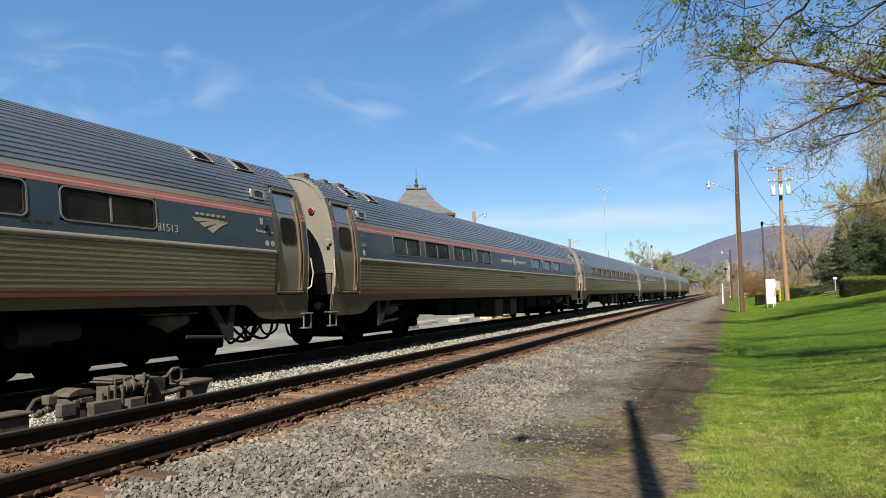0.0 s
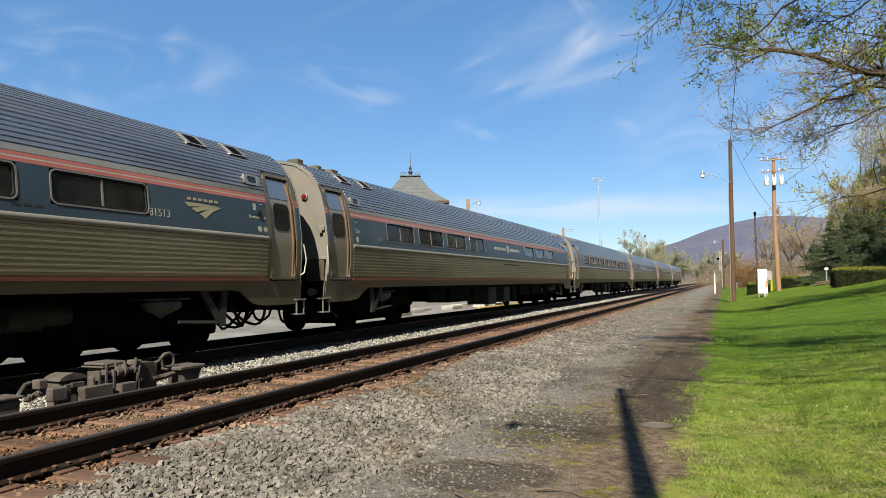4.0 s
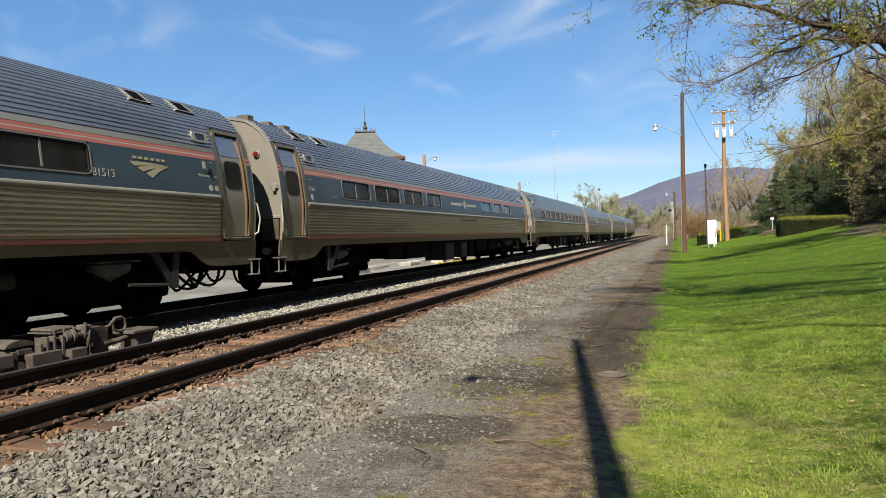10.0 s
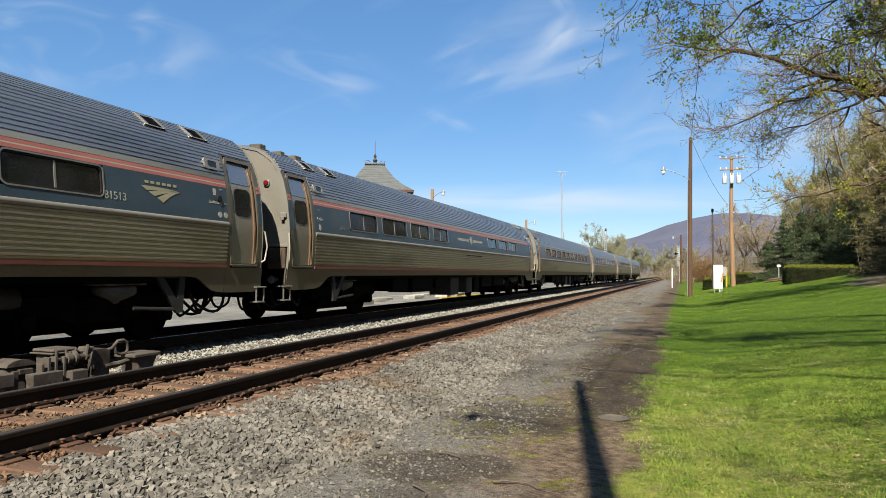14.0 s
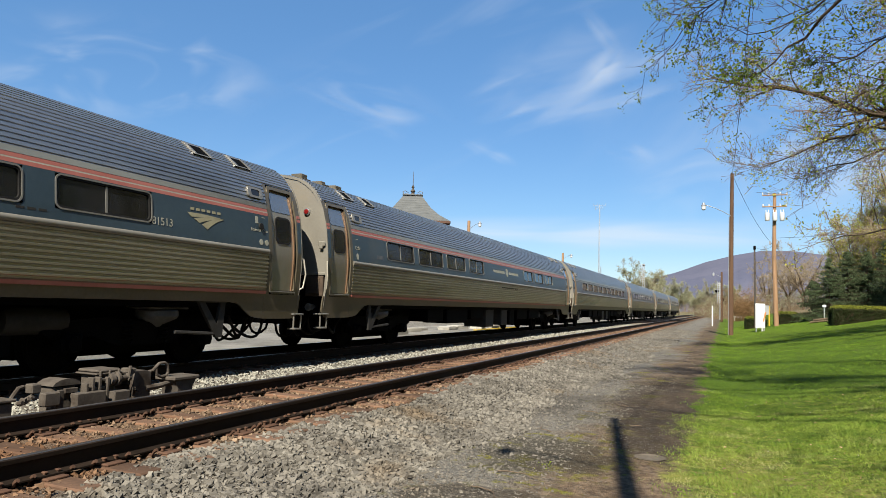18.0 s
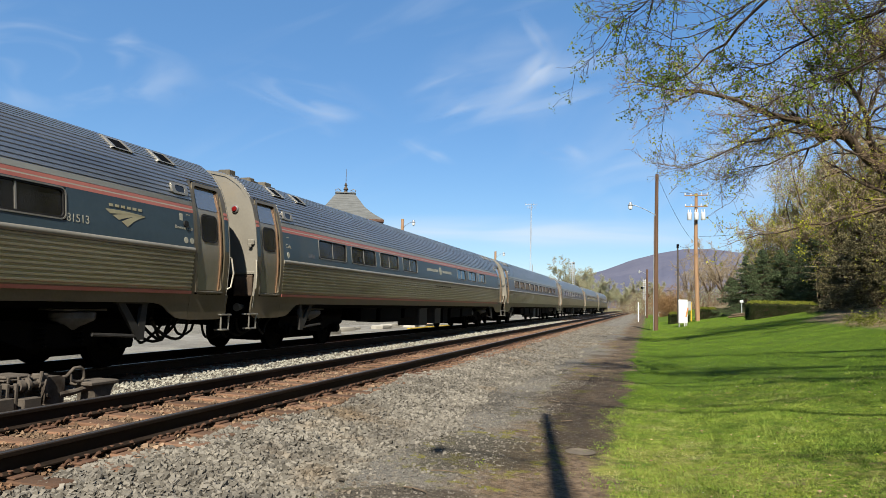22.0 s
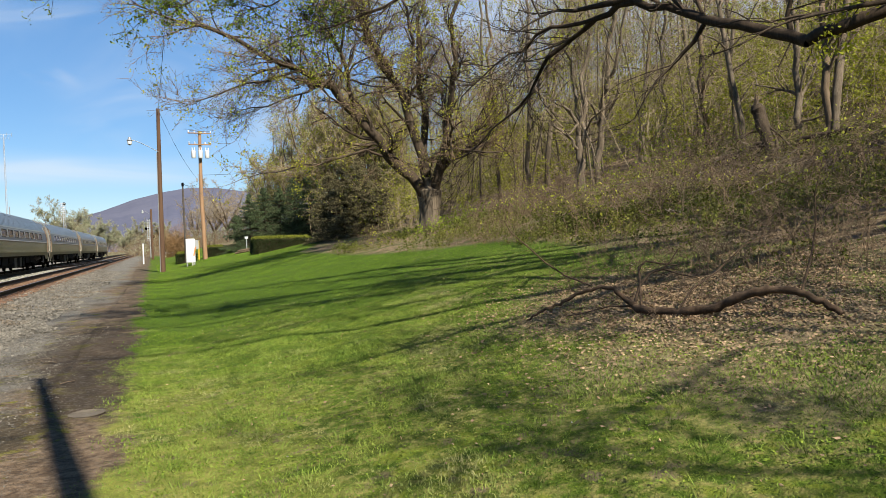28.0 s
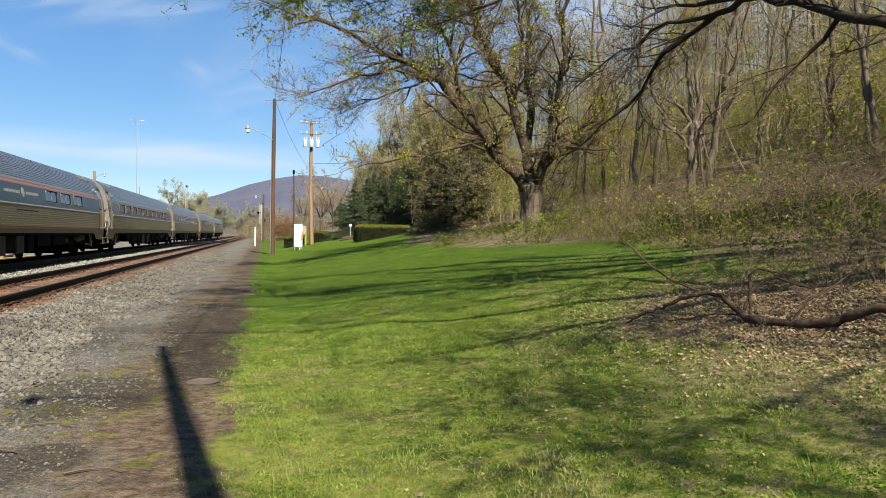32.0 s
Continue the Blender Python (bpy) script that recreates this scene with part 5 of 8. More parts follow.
        h.box(sx - 0.04, sx + 0.04, -0.2, 0.2, -0.1, 0.24, 0.01)
        part("leg", h, GREY_METAL, k)
    h = Heap()
    h.box(0.0, 0.1, -0.30, -0.268, 0.75, 1.45, 0.01, pose(0, 0, 0, 0, 12, 0))
    part("marker", h, ORANGE, k, "slanting orange marker")
    h = Heap()
    h.box(0.30, 0.62, 0.3, 0.42, 1.2, 1.9, 0.02)
    part("meter_box", h, GREY_METAL, k)
    h = Heap()
    h.tube([(0.1, -0.6, -0.1), (0.1, -0.6, 0.35)], 0.04, 8)
    whole("marker_stake", h, WHITE_PAINT, "short white stake in the grass", "stake").matrix_basis = pose(bx, by, bz)
    # white posts at the path's edge
    for az, d, ht in ((-0.72, 86, 2.35), (6.97, 60, 1.05)):
        c = azel(az, 0, d)
        gz = land1(c.x, c.y)
        o = thing("marker_post", "slim white marker post standing in the ground", "post", "white posts", (c.x, c.y, gz))
        h = Heap()
        h.box(*((-0.07, 0.07, -0.05, 0.05) if az < 0 else (-0.04, 0.04, -0.03, 0.03)), -0.2, ht, 0.01)
        part("post", h, WHITE_PAINT if az < 0 else GREY_METAL, o)
        if az > 0:
            h = Heap()
            h.box(-0.13, 0.13, -0.1, 0.12, ht, ht + 0.2, 0.03)
            part("post_box", h, WHITE_PAINT, o)


build_poles()


def build_lawn_end():
    # timber edging beside the small post
    a, b = azel(6.05, 0, 58.0), azel(7.95, 0, 57.0)
    e = thing("timber_edging", "low dark timber edging of a bed on the lawn", "edging")
    for k, up in enumerate((0.0, 0.13)):
        h = Heap()
        p, q = a + (b - a) * 0.12 * k, b - (b - a) * 0.2 * k
        n = 6
        h.tube([(p.x + (q.x - p.x) * i / n, p.y + (q.y - p.y) * i / n, land1(p.x + (q.x - p.x) * i / n, p.y + (q.y - p.y) * i / n) + 0.07 + up) for i in range(n + 1)], 0.085, 7)
        part("timber", h, BARK, e)
    # white barrier at the crossing beyond the lawn
    c = azel(1.35, 0, 128)
    w = thing("barrier_rail", "long white barrier rail on short posts", "barrier", at=(c.x, c.y, 0.0))
    h = Heap()
    h.box(-1.3, 1.5, -0.06, 0.06, 0.75, 1.05, 0.02)
    part("rail_board", h, WHITE_PAINT, w)
    for xx in (-1.1, 0.1, 1.3):
        h = Heap()
        h.box(xx - 0.07, xx + 0.07, 0.07, 0.2, -0.2, 1.0, 0.01)
        part("post", h, WHITE_PAINT, w)


build_lawn_end()


def signal_mast(at, tall, heads, label):
    s = thing("railway_signal", label, "railway signal", "railway signals", at)
    h = Heap()
    h.tube([(0.45, 0, -0.3), (0.45, 0, tall)], 0.09, 10)
    part("mast", h, GREY_METAL, s)
    for k in range(heads):
        z = tall - 0.25 - 1.7 * k
        h = Heap()
        hx, hy = ((0.62, 0.25), (-0.12, 0.2), (0.95, 0.25))[k]
        h.lathe([(0.36, 0.0), (0.36, 0.05), (0.02, 0.05), (0.02, 0.0)], (hx, hy, z), "y", 18)
        head = part("signal_head", h, UNDER, s, "round black signal head")
        for dx, dz in ((hx, 0.2), (hx - 0.16, -0.12), (hx + 0.16, -0.12)):
            h = Heap()
            h.tube([(dx, hy, z + dz), (dx, hy + 0.32, z + dz - 0.03)], 0.12, 10)
            part("hood", h, UNDER, head)
    h = Heap()
    for xx in (0.0, 0.42, 0.9):
        h.tube([(xx, -0.2, 0.0 if xx else tall - 4.6), (xx, -0.2, tall)], 0.05, 6)
    k = 0.3
    while k < tall:
        h.tube([(0.0 if k > tall - 4.6 else 0.42, -0.2, k), (0.9, -0.2, k)], 0.05, 5)
        k += 0.45
    part("ladder", h, GREY_METAL, s, "pale steel ladder")
    h = Heap()
    h.box(-0.5, 0.75, -0.1, 0.9, tall - 1.7, tall - 1.64, 0.01)
    h.tube([(-0.5, 0.9, tall - 1.66), (-0.5, 0.9, tall - 0.7), (0.75, 0.9, tall - 0.7), (0.75, 0.9, tall - 1.66)], 0.025, 6)
    part("platform", h, GREY_METAL, s)


def build_signals():
    c = azel(-0.35, 0, 150)
    signal_mast((c.x, c.y, 0), 7.9, 3, "pale steel railway signal cage with black heads")
    c = azel(-6.15, 0, 170)
    signal_mast((c.x, c.y, 0), 12.6, 1, "railway signal rising beyond the parked train")
    # radio mast
    c = azel(-9.5, 0, 150)
    m = thing("radio_mast", "slender grey lattice radio mast with small aerials", "radio mast", at=(c.x, c.y, 0))
    h = Heap()
    for k in range(3):
        a = k * 2.094
        h.tube([(0.20 * math.cos(a), 0.20 * math.sin(a), 0), (0.09 * math.cos(a), 0.09 * math.sin(a), 24.2)], 0.032, 5)
    for i in range(48):
        for k in range(3):
            a, b = k * 2.094, (k + 1) * 2.094
            r = 0.20 - 0.11 * i / 48
            h.tube([(r * math.cos(a), r * math.sin(a), i * 0.5), (r * math.cos(b), r * math.sin(b), i * 0.5 + 0.5)], 0.016, 4, False)
    part("lattice", h, GREY_METAL, m)
    for z, w in ((24.0, 1.3), (23.4, 0.9)):
        h = Heap()
        h.tube([(-w, 0, z), (w, 0, z)], 0.03, 5)
        for s in (-1, -0.4, 0.4, 1):
            h.tube([(s * w, 0, z - 0.4), (s * w, 0, z + 0.4)], 0.025, 5)
        part("aerial", h, GREY_METAL, m)
    h = Heap()
    h.tube([(0.45, 0, 8.0), (0.45, 0, 10.6)], 0.09, 8)
    part("whip_aerial", h, GREY_METAL, m)
    # platform lamps beyond the train, and one far by the signal
    for az, el, d in ((-20.42, 7.05, 66), (-12.45, 4.5, 96), (-0.05, 3.15, 120)):
        c = azel(az, el, d)
        o = thing("street_lamp", "wooden pole with a curved street lamp arm", "street lamp", "street lamps", (c.x, c.y, 0))
        h = Heap()
        h.tube([(0, 0, -0.2), (0, 0, c.z)], [0.19, 0.15], 10)
        part("pole", h, POLE_PALE if az < -5 else POLE_WOOD, o)
        s = 1 if az < -5 else -1
        lamp_arm(o, (0, 0, c.z - 0.9), (s * 1.25, -0.3, 0.35))


build_signals()


# ---- station beyond the train ----
def build_station():
    c = azel(-25.3, 0, 60)
    s = thing("station_tower", "old station tower with a steep grey shingled roof", "station building", at=(c.x, c.y, 0), turn=25)
    h = Heap()
    h.box(-2.6, 2.6, -2.6, 2.6, 0, 8.3, 0.02)
    part("tower_wall", h, BRICK, s)
    h = Heap()
    prof = [(3.25, 8.55), (2.35, 9.15), (1.65, 9.8), (1.05, 10.65), (0.78, 11.0)]
    rings = [[Vector((sx * r, sy * r, z)) for sx, sy in ((-1, -1), (1, -1), (1, 1), (-1, 1))] for r, z in prof]
    h.loft(rings)
    roof = part("roof", h, SLATE, s, "steep flared shingle roof")
    h = Heap()
    for r, z in zip(np.linspace(3.2, 0.85, 16), np.interp(np.linspace(3.2, 0.85, 16), [0.78, 1.05, 1.65, 2.35, 3.25], [11.0, 10.65, 9.8, 9.15, 8.55])):
        for a in range(4):
            turn = pose(0, 0, 0, 0, 0, 90 * a)
            h.box(-r, r, -r - 0.012, -r + 0.01, z - 0.02, z + 0.02, 0, turn)
    o = part("shingle_course", h, SLATE, roof)
    o["kind"] = "stuff"
    h = Heap()
    h.box(-3.3, 3.3, -3.3, 3.3, 8.32, 8.54, 0.03)
    part("eave", h, DARKWOOD, s, "dark brown eave board")
    h = Heap()
    h.box(-0.9, 0.9, -0.9, 0.9, 11.0, 11.1, 0.02)
    cap = part("roof_cap", h, SLATE, s)
    for sx in (-0.8, 0.8):
        for sy in (-0.8, 0.8):
            h = Heap()
            h.tube([(sx, sy, 11.1), (sx * 1.1, sy * 1.1, 11.3), (sx * 0.8, sy * 0.8, 11.42), (sx * 0.5, sy * 0.5, 11.3)], 0.035, 5)
            part("crest_scroll", h, GREY_METAL, cap, "wrought cresting scroll")
    h = Heap()
    h.lathe([(0.35, 11.1), (0.12, 11.35), (0.22, 11.5), (0.08, 11.75), (0.14, 11.85), (0.03, 12.1), (0.015, 13.3), (0.005, 13.3)], (0, 0, 0), "z", 10)
    part("finial", h, GREY_PAINT, cap)
    b = thing("station_building", "low brick station building beside the platform", "station building", at=(c.x - 6, c.y + 16, 0), turn=0)
    h = Heap()
    h.box(-4, 4, -14, 14, 0, 3.6, 0.03)
    part("wall", h, BRICK, b)
    h = Heap()
    h.loft([[Vector((sx * r, sy * (r + 10), z)) for sx, sy in ((-1, -1), (1, -1), (1, 1), (-1, 1))] for r, z in ((4.8, 3.6), (4.9, 3.75), (0.4, 5.2))])
    part("roof", h, SLATE, b)
    # low platform with stacked pale slabs seen under the cars
    p = thing("platform", "pale concrete platform edge beyond the train", "platform", kind="structure")
    for k in range(22):
        h = Heap()
        h.box(-17.5, -12.7, 14 + 3.0 * k, 16.98 + 3.0 * k, -0.1, 0.12, 0.02)
        part("slab", h, PLATFORM, p)
    h = Heap()
    h.box(-12.95, -12.75, 36, 44, 0.124, 0.18, 0.01)
    part("edge_strip", h, YELLOW, p, "yellow platform edge strip")
    rng = random.Random(8)
    for k in range(9):
        h = Heap()
        w, l_, t = rng.uniform(0.3, 0.7), rng.uniform(0.6, 1.9), rng.uniform(0.10, 0.24)
        h.loft([[Vector((sx * w / 2 * k2 + rng.uniform(-0.05, 0.05), sy * l_ / 2 * k2 + rng.uniform(-0.09, 0.09), z)) for sx, sy in ((-1, -1), (0.1, -1.1), (1, -0.9), (1.1, 0.2), (0.9, 1), (-0.2, 1.1), (-1, 0.9))] for k2, z in ((1.0, 0), (0.98, 0.8 * t), (0.86, t))])
        whole("concrete_slab", h, CONCRETE, "pale broken concrete slab lying on the platform", "concrete slab", "loose slabs").matrix_basis = pose(-13.6 - rng.uniform(0, 1.5), 23 + 2.4 * k + rng.uniform(-0.5, 0.5), 0.122, 0, 0, rng.uniform(-12, 12))


build_station()


# ---- switch machine between the tracks ----
def build_switch():
    """Local y runs along the track; the front looks toward the near rail."""
    s = thing("switch_machine", "weathered grey-brown switch machine with levers and rods", "switch machine", at=(-6.75, 5.9, 0.19))

    def box(name, x0, x1, y0, y1, z0, z1, c=0.012, lb=""):
        h = Heap()
        h.box(x0, x1, y0, y1, z0, z1, c)
        return part(name, h, GREY_PAINT, s, lb)

    def pipe(name, pts, r, n=8, lb=""):
        h = Heap()
        h.tube(pts, r, n)
        return part(name, h, GREY_PAINT, s, lb)
    box("bed_plate", -0.22, 0.16, -0.9, 0.85, 0.0, 0.035, 0.006)
    box("motor_case", -0.22, 0.06, -0.12, 0.15, 0.035, 0.475, 0.02, "boxy motor case")
    box("case_lid", -0.24, 0.09, -0.15, 0.18, 0.475, 0.515, 0.015, "flat bolted lid")
    box("lid_rim", -0.25, 0.10, -0.17, 0.20, 0.455, 0.475, 0.006)
    for yy in (-0.12, 0.01, 0.14):
        box("lid_bolt", 0.09, 0.115, yy - 0.012, yy + 0.012, 0.44, 0.50, 0.004)
    box("gear_case", -0.18, 0.04, -0.66, -0.38, 0.035, 0.375, 0.02, "gear case")
    h = Heap()
    h.prism([(-0.69, 0.375), (-0.34, 0.375), (-0.36, 0.405), (-0.42, 0.435), (-0.52, 0.45), (-0.61, 0.435), (-0.67, 0.405)], "x", -0.20, 0.07)
    part("rounded_lid", h, GREY_PAINT, s)
    box("cable_block", 0.0, 0.12, -0.97, -0.86, 0.33, 0.43)
    box("wooden_block", 0.10, 0.20, -0.88, -0.69, 0.19, 0.335)
    box("wooden_block", 0.10, 0.22, -0.50, -0.12, 0.10, 0.29, 0.008)
    box("wooden_block", 0.08, 0.24, -0.02, 0.20, 0.09, 0.265, 0.008)
    box("upright_plate", 0.10, 0.14, -0.67, -0.60, 0.05, 0.34, 0.006)
    box("latch_plate", 0.05, 0.10, -0.56, -0.40, 0.29, 0.345, 0.006)
    for yy, z1 in ((-0.32, 0.38), (-0.24, 0.44), (-0.15, 0.44), (-0.04, 0.43)):
        box("rod_clamp", 0.06, 0.15, yy - 0.018, yy + 0.018, 0.10, z1, 0.006)
    box("cross_bracket", 0.07, 0.13, -0.30, -0.02, 0.29, 0.325, 0.006)
    box("cross_bracket", 0.08, 0.12, -0.16, 0.02, 0.38, 0.415, 0.006)
    h = Heap()
    h.lathe([(0.0, 0.0), (0.075, 0.0), (0.075, 0.06), (0.055, 0.065), (0.055, 0.09), (0.085, 0.095), (0.085, 0.13), (0.04, 0.135), (0.035, 0.26), (0.055, 0.265), (0.055, 0.31), (0.0, 0.31)], (0.09, 0.0, 0.395), "y", 14)
    part("coupling_shaft", h, GREY_PAINT, s, "turned coupling shaft")
    box("lock_box", -0.05, 0.11, 0.30, 0.40, 0.30, 0.50, 0.01)
    for k, (y0, z0, y1, z1) in enumerate(((0.26, 0.16, 0.34, 0.44), (0.33, 0.12, 0.30, 0.36), (0.38, 0.20, 0.31, 0.30), (0.28, 0.24, 0.42, 0.22), (0.25, 0.12, 0.40, 0.14))):
        pipe("linkage", [(0.12, y0, z0), (0.15, (y0 + y1) / 2, (z0 + z1) / 2 + 0.02), (0.13, y1, z1)], 0.017, 6)
    pipe("lock_lever", [(0.12, 0.27, 0.40), (0.13, 0.28, 0.50), (0.12, 0.29, 0.53)], 0.02, 7)
    h = Heap()
    h.prism([(0.36, 0.06), (0.66, 0.10), (0.66, 0.42), (0.60, 0.455), (0.22, 0.455), (0.22, 0.43), (0.36, 0.40)], "x", -0.20, 0.08)
    part("circuit_box", h, GREY_PAINT, s, "tapered circuit box")
    pipe("throw_rod", [(0.05, 0.60, 0.23), (0.07, 0.80, 0.24), (0.10, 0.98, 0.275)], [0.045, 0.036, 0.03], 9)
    loop = [(0.05, 0.62, 0.425), (0.06, 0.70, 0.44), (0.07, 0.745, 0.485), (0.07, 0.79, 0.525), (0.07, 0.88, 0.53), (0.07, 0.935, 0.50), (0.07, 0.95, 0.40), (0.07, 0.92, 0.36), (0.07, 0.83, 0.355), (0.07, 0.76, 0.39), (0.07, 0.745, 0.46)]
    pipe("hand_throw_lever", loop, 0.02, 8, "looped hand-throw lever")
    pipe("cable_conduit", [(0.0, -0.98, 0.40), (0.02, -1.05, 0.39), (0.04, -1.14, 0.29), (0.05, -1.20, 0.18), (0.05, -1.26, 0.06)], 0.022, 7)
    for k in range(4):
        pipe("cable_gland", [(0.05, -1.06 + 0.03 * k, 0.24 + 0.03 * (k % 2)), (0.11, -1.05 + 0.035 * k, 0.25 + 0.02 * k)], 0.026, 7)
    w = thing("switch_block", "weathered dark block beside the switch machine", "block", at=(-6.72, 4.56, 0.2))
    h = Heap()
    h.box(-0.12, 0.12, -0.22, 0.16, 0.0, 0.27, 0.02)
    part("block_body", h, GREY_PAINT, w)
    h = Heap()
    h.box(-0.14, 0.14, -0.24, 0.18, 0.27, 0.30, 0.008)
    part("block_cap", h, GREY_PAINT, w)
    j = thing("junction_box", "grey cast junction box beside the rail", "junction box", at=(-6.68, 7.03, 0.19))
    h = Heap()
    h.prism([(-0.11, 0.0), (0.11, 0.0), (0.13, 0.20), (0.19, 0.30), (-0.19, 0.30), (-0.13, 0.20)], "x", -0.14, 0.14)
    part("box_body", h, GREY_PAINT, j)
    h = Heap()
    h.box(-0.17, 0.17, -0.23, 0.23, 0.30, 0.35, 0.012)
    part("box_lid", h, GREY_PAINT, j)


build_switch()


# ---- small things on the path ----
GREY_COVER = surf("earthy_cover", (0.11, 0.090, 0.068), (0.19, 0.158, 0.122), 6, 0.9, 0, 0.002, 60)


def build_path_things():
    h = Heap()
    x, y = -0.72, 7.85
    h.lathe([(0.09, 0.0), (0.165, 0.003), (0.17, 0.012), (0.15, 0.014), (0.14, 0.008), (0.02, 0.008)], (x, y, land1(x, y) - 0.002), "z", 28)
    whole("manhole_cover", h, GREY_COVER, "small round pale cover set in the path", "manhole cover")
    rng = random.Random(3)
    for k in range(9):
        h = Heap()
        x, y = rng.uniform(-2.4, -0.7), rng.uniform(4.5, 12)
        a = rng.uniform(0, 6.28)
        pts = [(x + 0.09 * i * math.cos(a + 0.25 * math.sin(i)), y + 0.09 * i * math.sin(a + 0.25 * math.sin(i)), land1(x, y) + 0.022 + 0.006 * (i % 2)) for i in range(rng.randint(3, 6))]
        h.tube(pts, [0.008 - 0.001 * i for i in range(len(pts))], 5)
        whole("fallen_twig", h, TWIG, "thin dry twig lying on the path", "twig", "twigs on the path")


build_path_things()


# ---- plants ----
def frusta(p0, p1, r0, r1, n=5):
    """Tapered open tubes for many branch pieces at once."""
    p0, p1 = np.asarray(p0, float), np.asarray(p1, float)
    r0, r1 = np.asarray(r0, float), np.asarray(r1, float)
    d = p1 - p0
    d /= np.maximum(np.linalg.norm(d, axis=1, keepdims=True), 1e-6)
    ref = np.where(np.abs(d[:, 2:3]) > 0.9, np.array([[1.0, 0, 0]]), np.array([[0, 0, 1.0]]))
    u = np.cross(d, ref)
    u /= np.linalg.norm(u, axis=1, keepdims=True)
    w = np.cross(d, u)
    a = 2 * np.pi * np.arange(n) / n
    ring = u[:, None] * np.cos(a)[None, :, None] + w[:, None] * np.sin(a)[None, :, None]
    lo = p0[:, None] - d[:, None] * (r0 * 0.25)[:, None, None] + ring * r0[:, None, None]
    hi = p1[:, None] + ring * r1[:, None, None]
    v = np.concatenate([lo, hi], 1).reshape(-1, 3)
    k = np.arange(n)
    f = np.stack([k, (k + 1) % n, (k + 1) % n + n, k + n], 1)
    return v, (f[None] + (2 * n * np.arange(len(p0)))[:, None, None]).reshape(-1, 4)


def limb_mesh(name, segs, material, n=5):
    s = np.asarray(segs, float)
    v, f = frusta(s[:, 0:3], s[:, 3:6], s[:, 6], s[:, 7], n)
    return quick_mesh(name, v, f, material, True)


def leaf_mesh(name, places, size, material, rng, spread=0.0, per=1, flat=0.0):
    """Small leaves, two triangles folded along the rib, about the given places."""
    c = np.repeat(np.asarray(places, float), per, 0)
    c = c + rng.normal(0, 1, c.shape) * spread
    k = len(c)
    a = rng.normal(0, 1, (k, 3))
    a[:, 2] *= 1 - flat
    a /= np.linalg.norm(a, axis=1, keepdims=True)
    b = np.cross(a, rng.normal(0, 1, (k, 3)))
    b /= np.maximum(np.linalg.norm(b, axis=1, keepdims=True), 1e-6)
    s = size * rng.uniform(0.55, 1.35, (k, 1))
    v = np.stack([c - a * s, c + b * s * 0.55, c + a * s, c - b * s * 0.55 + np.cross(a, b) * s * 0.25], 1).reshape(-1, 3)
    i = 4 * np.arange(k)
    f = np.stack([i, i + 1, i + 2, i + 3], 1)
    return quick_mesh(name, v, f, material)


BARK_MAPLE = surf("dark_maple_bark", (0.046, 0.033, 0.022), (0.118, 0.086, 0.057), 3, 0.92, 0, 0.02, 22, stretch=(3, 3, 0.7), dirt=(0.04, 0.032, 0.026), dirt_at=0.58)


WEED = island(surf("weedy_leaves", (0.085, 0.108, 0.018), (0.235, 0.235, 0.045), 0.6, 0.7, 0, 0, 9), 0.5, 0.35)


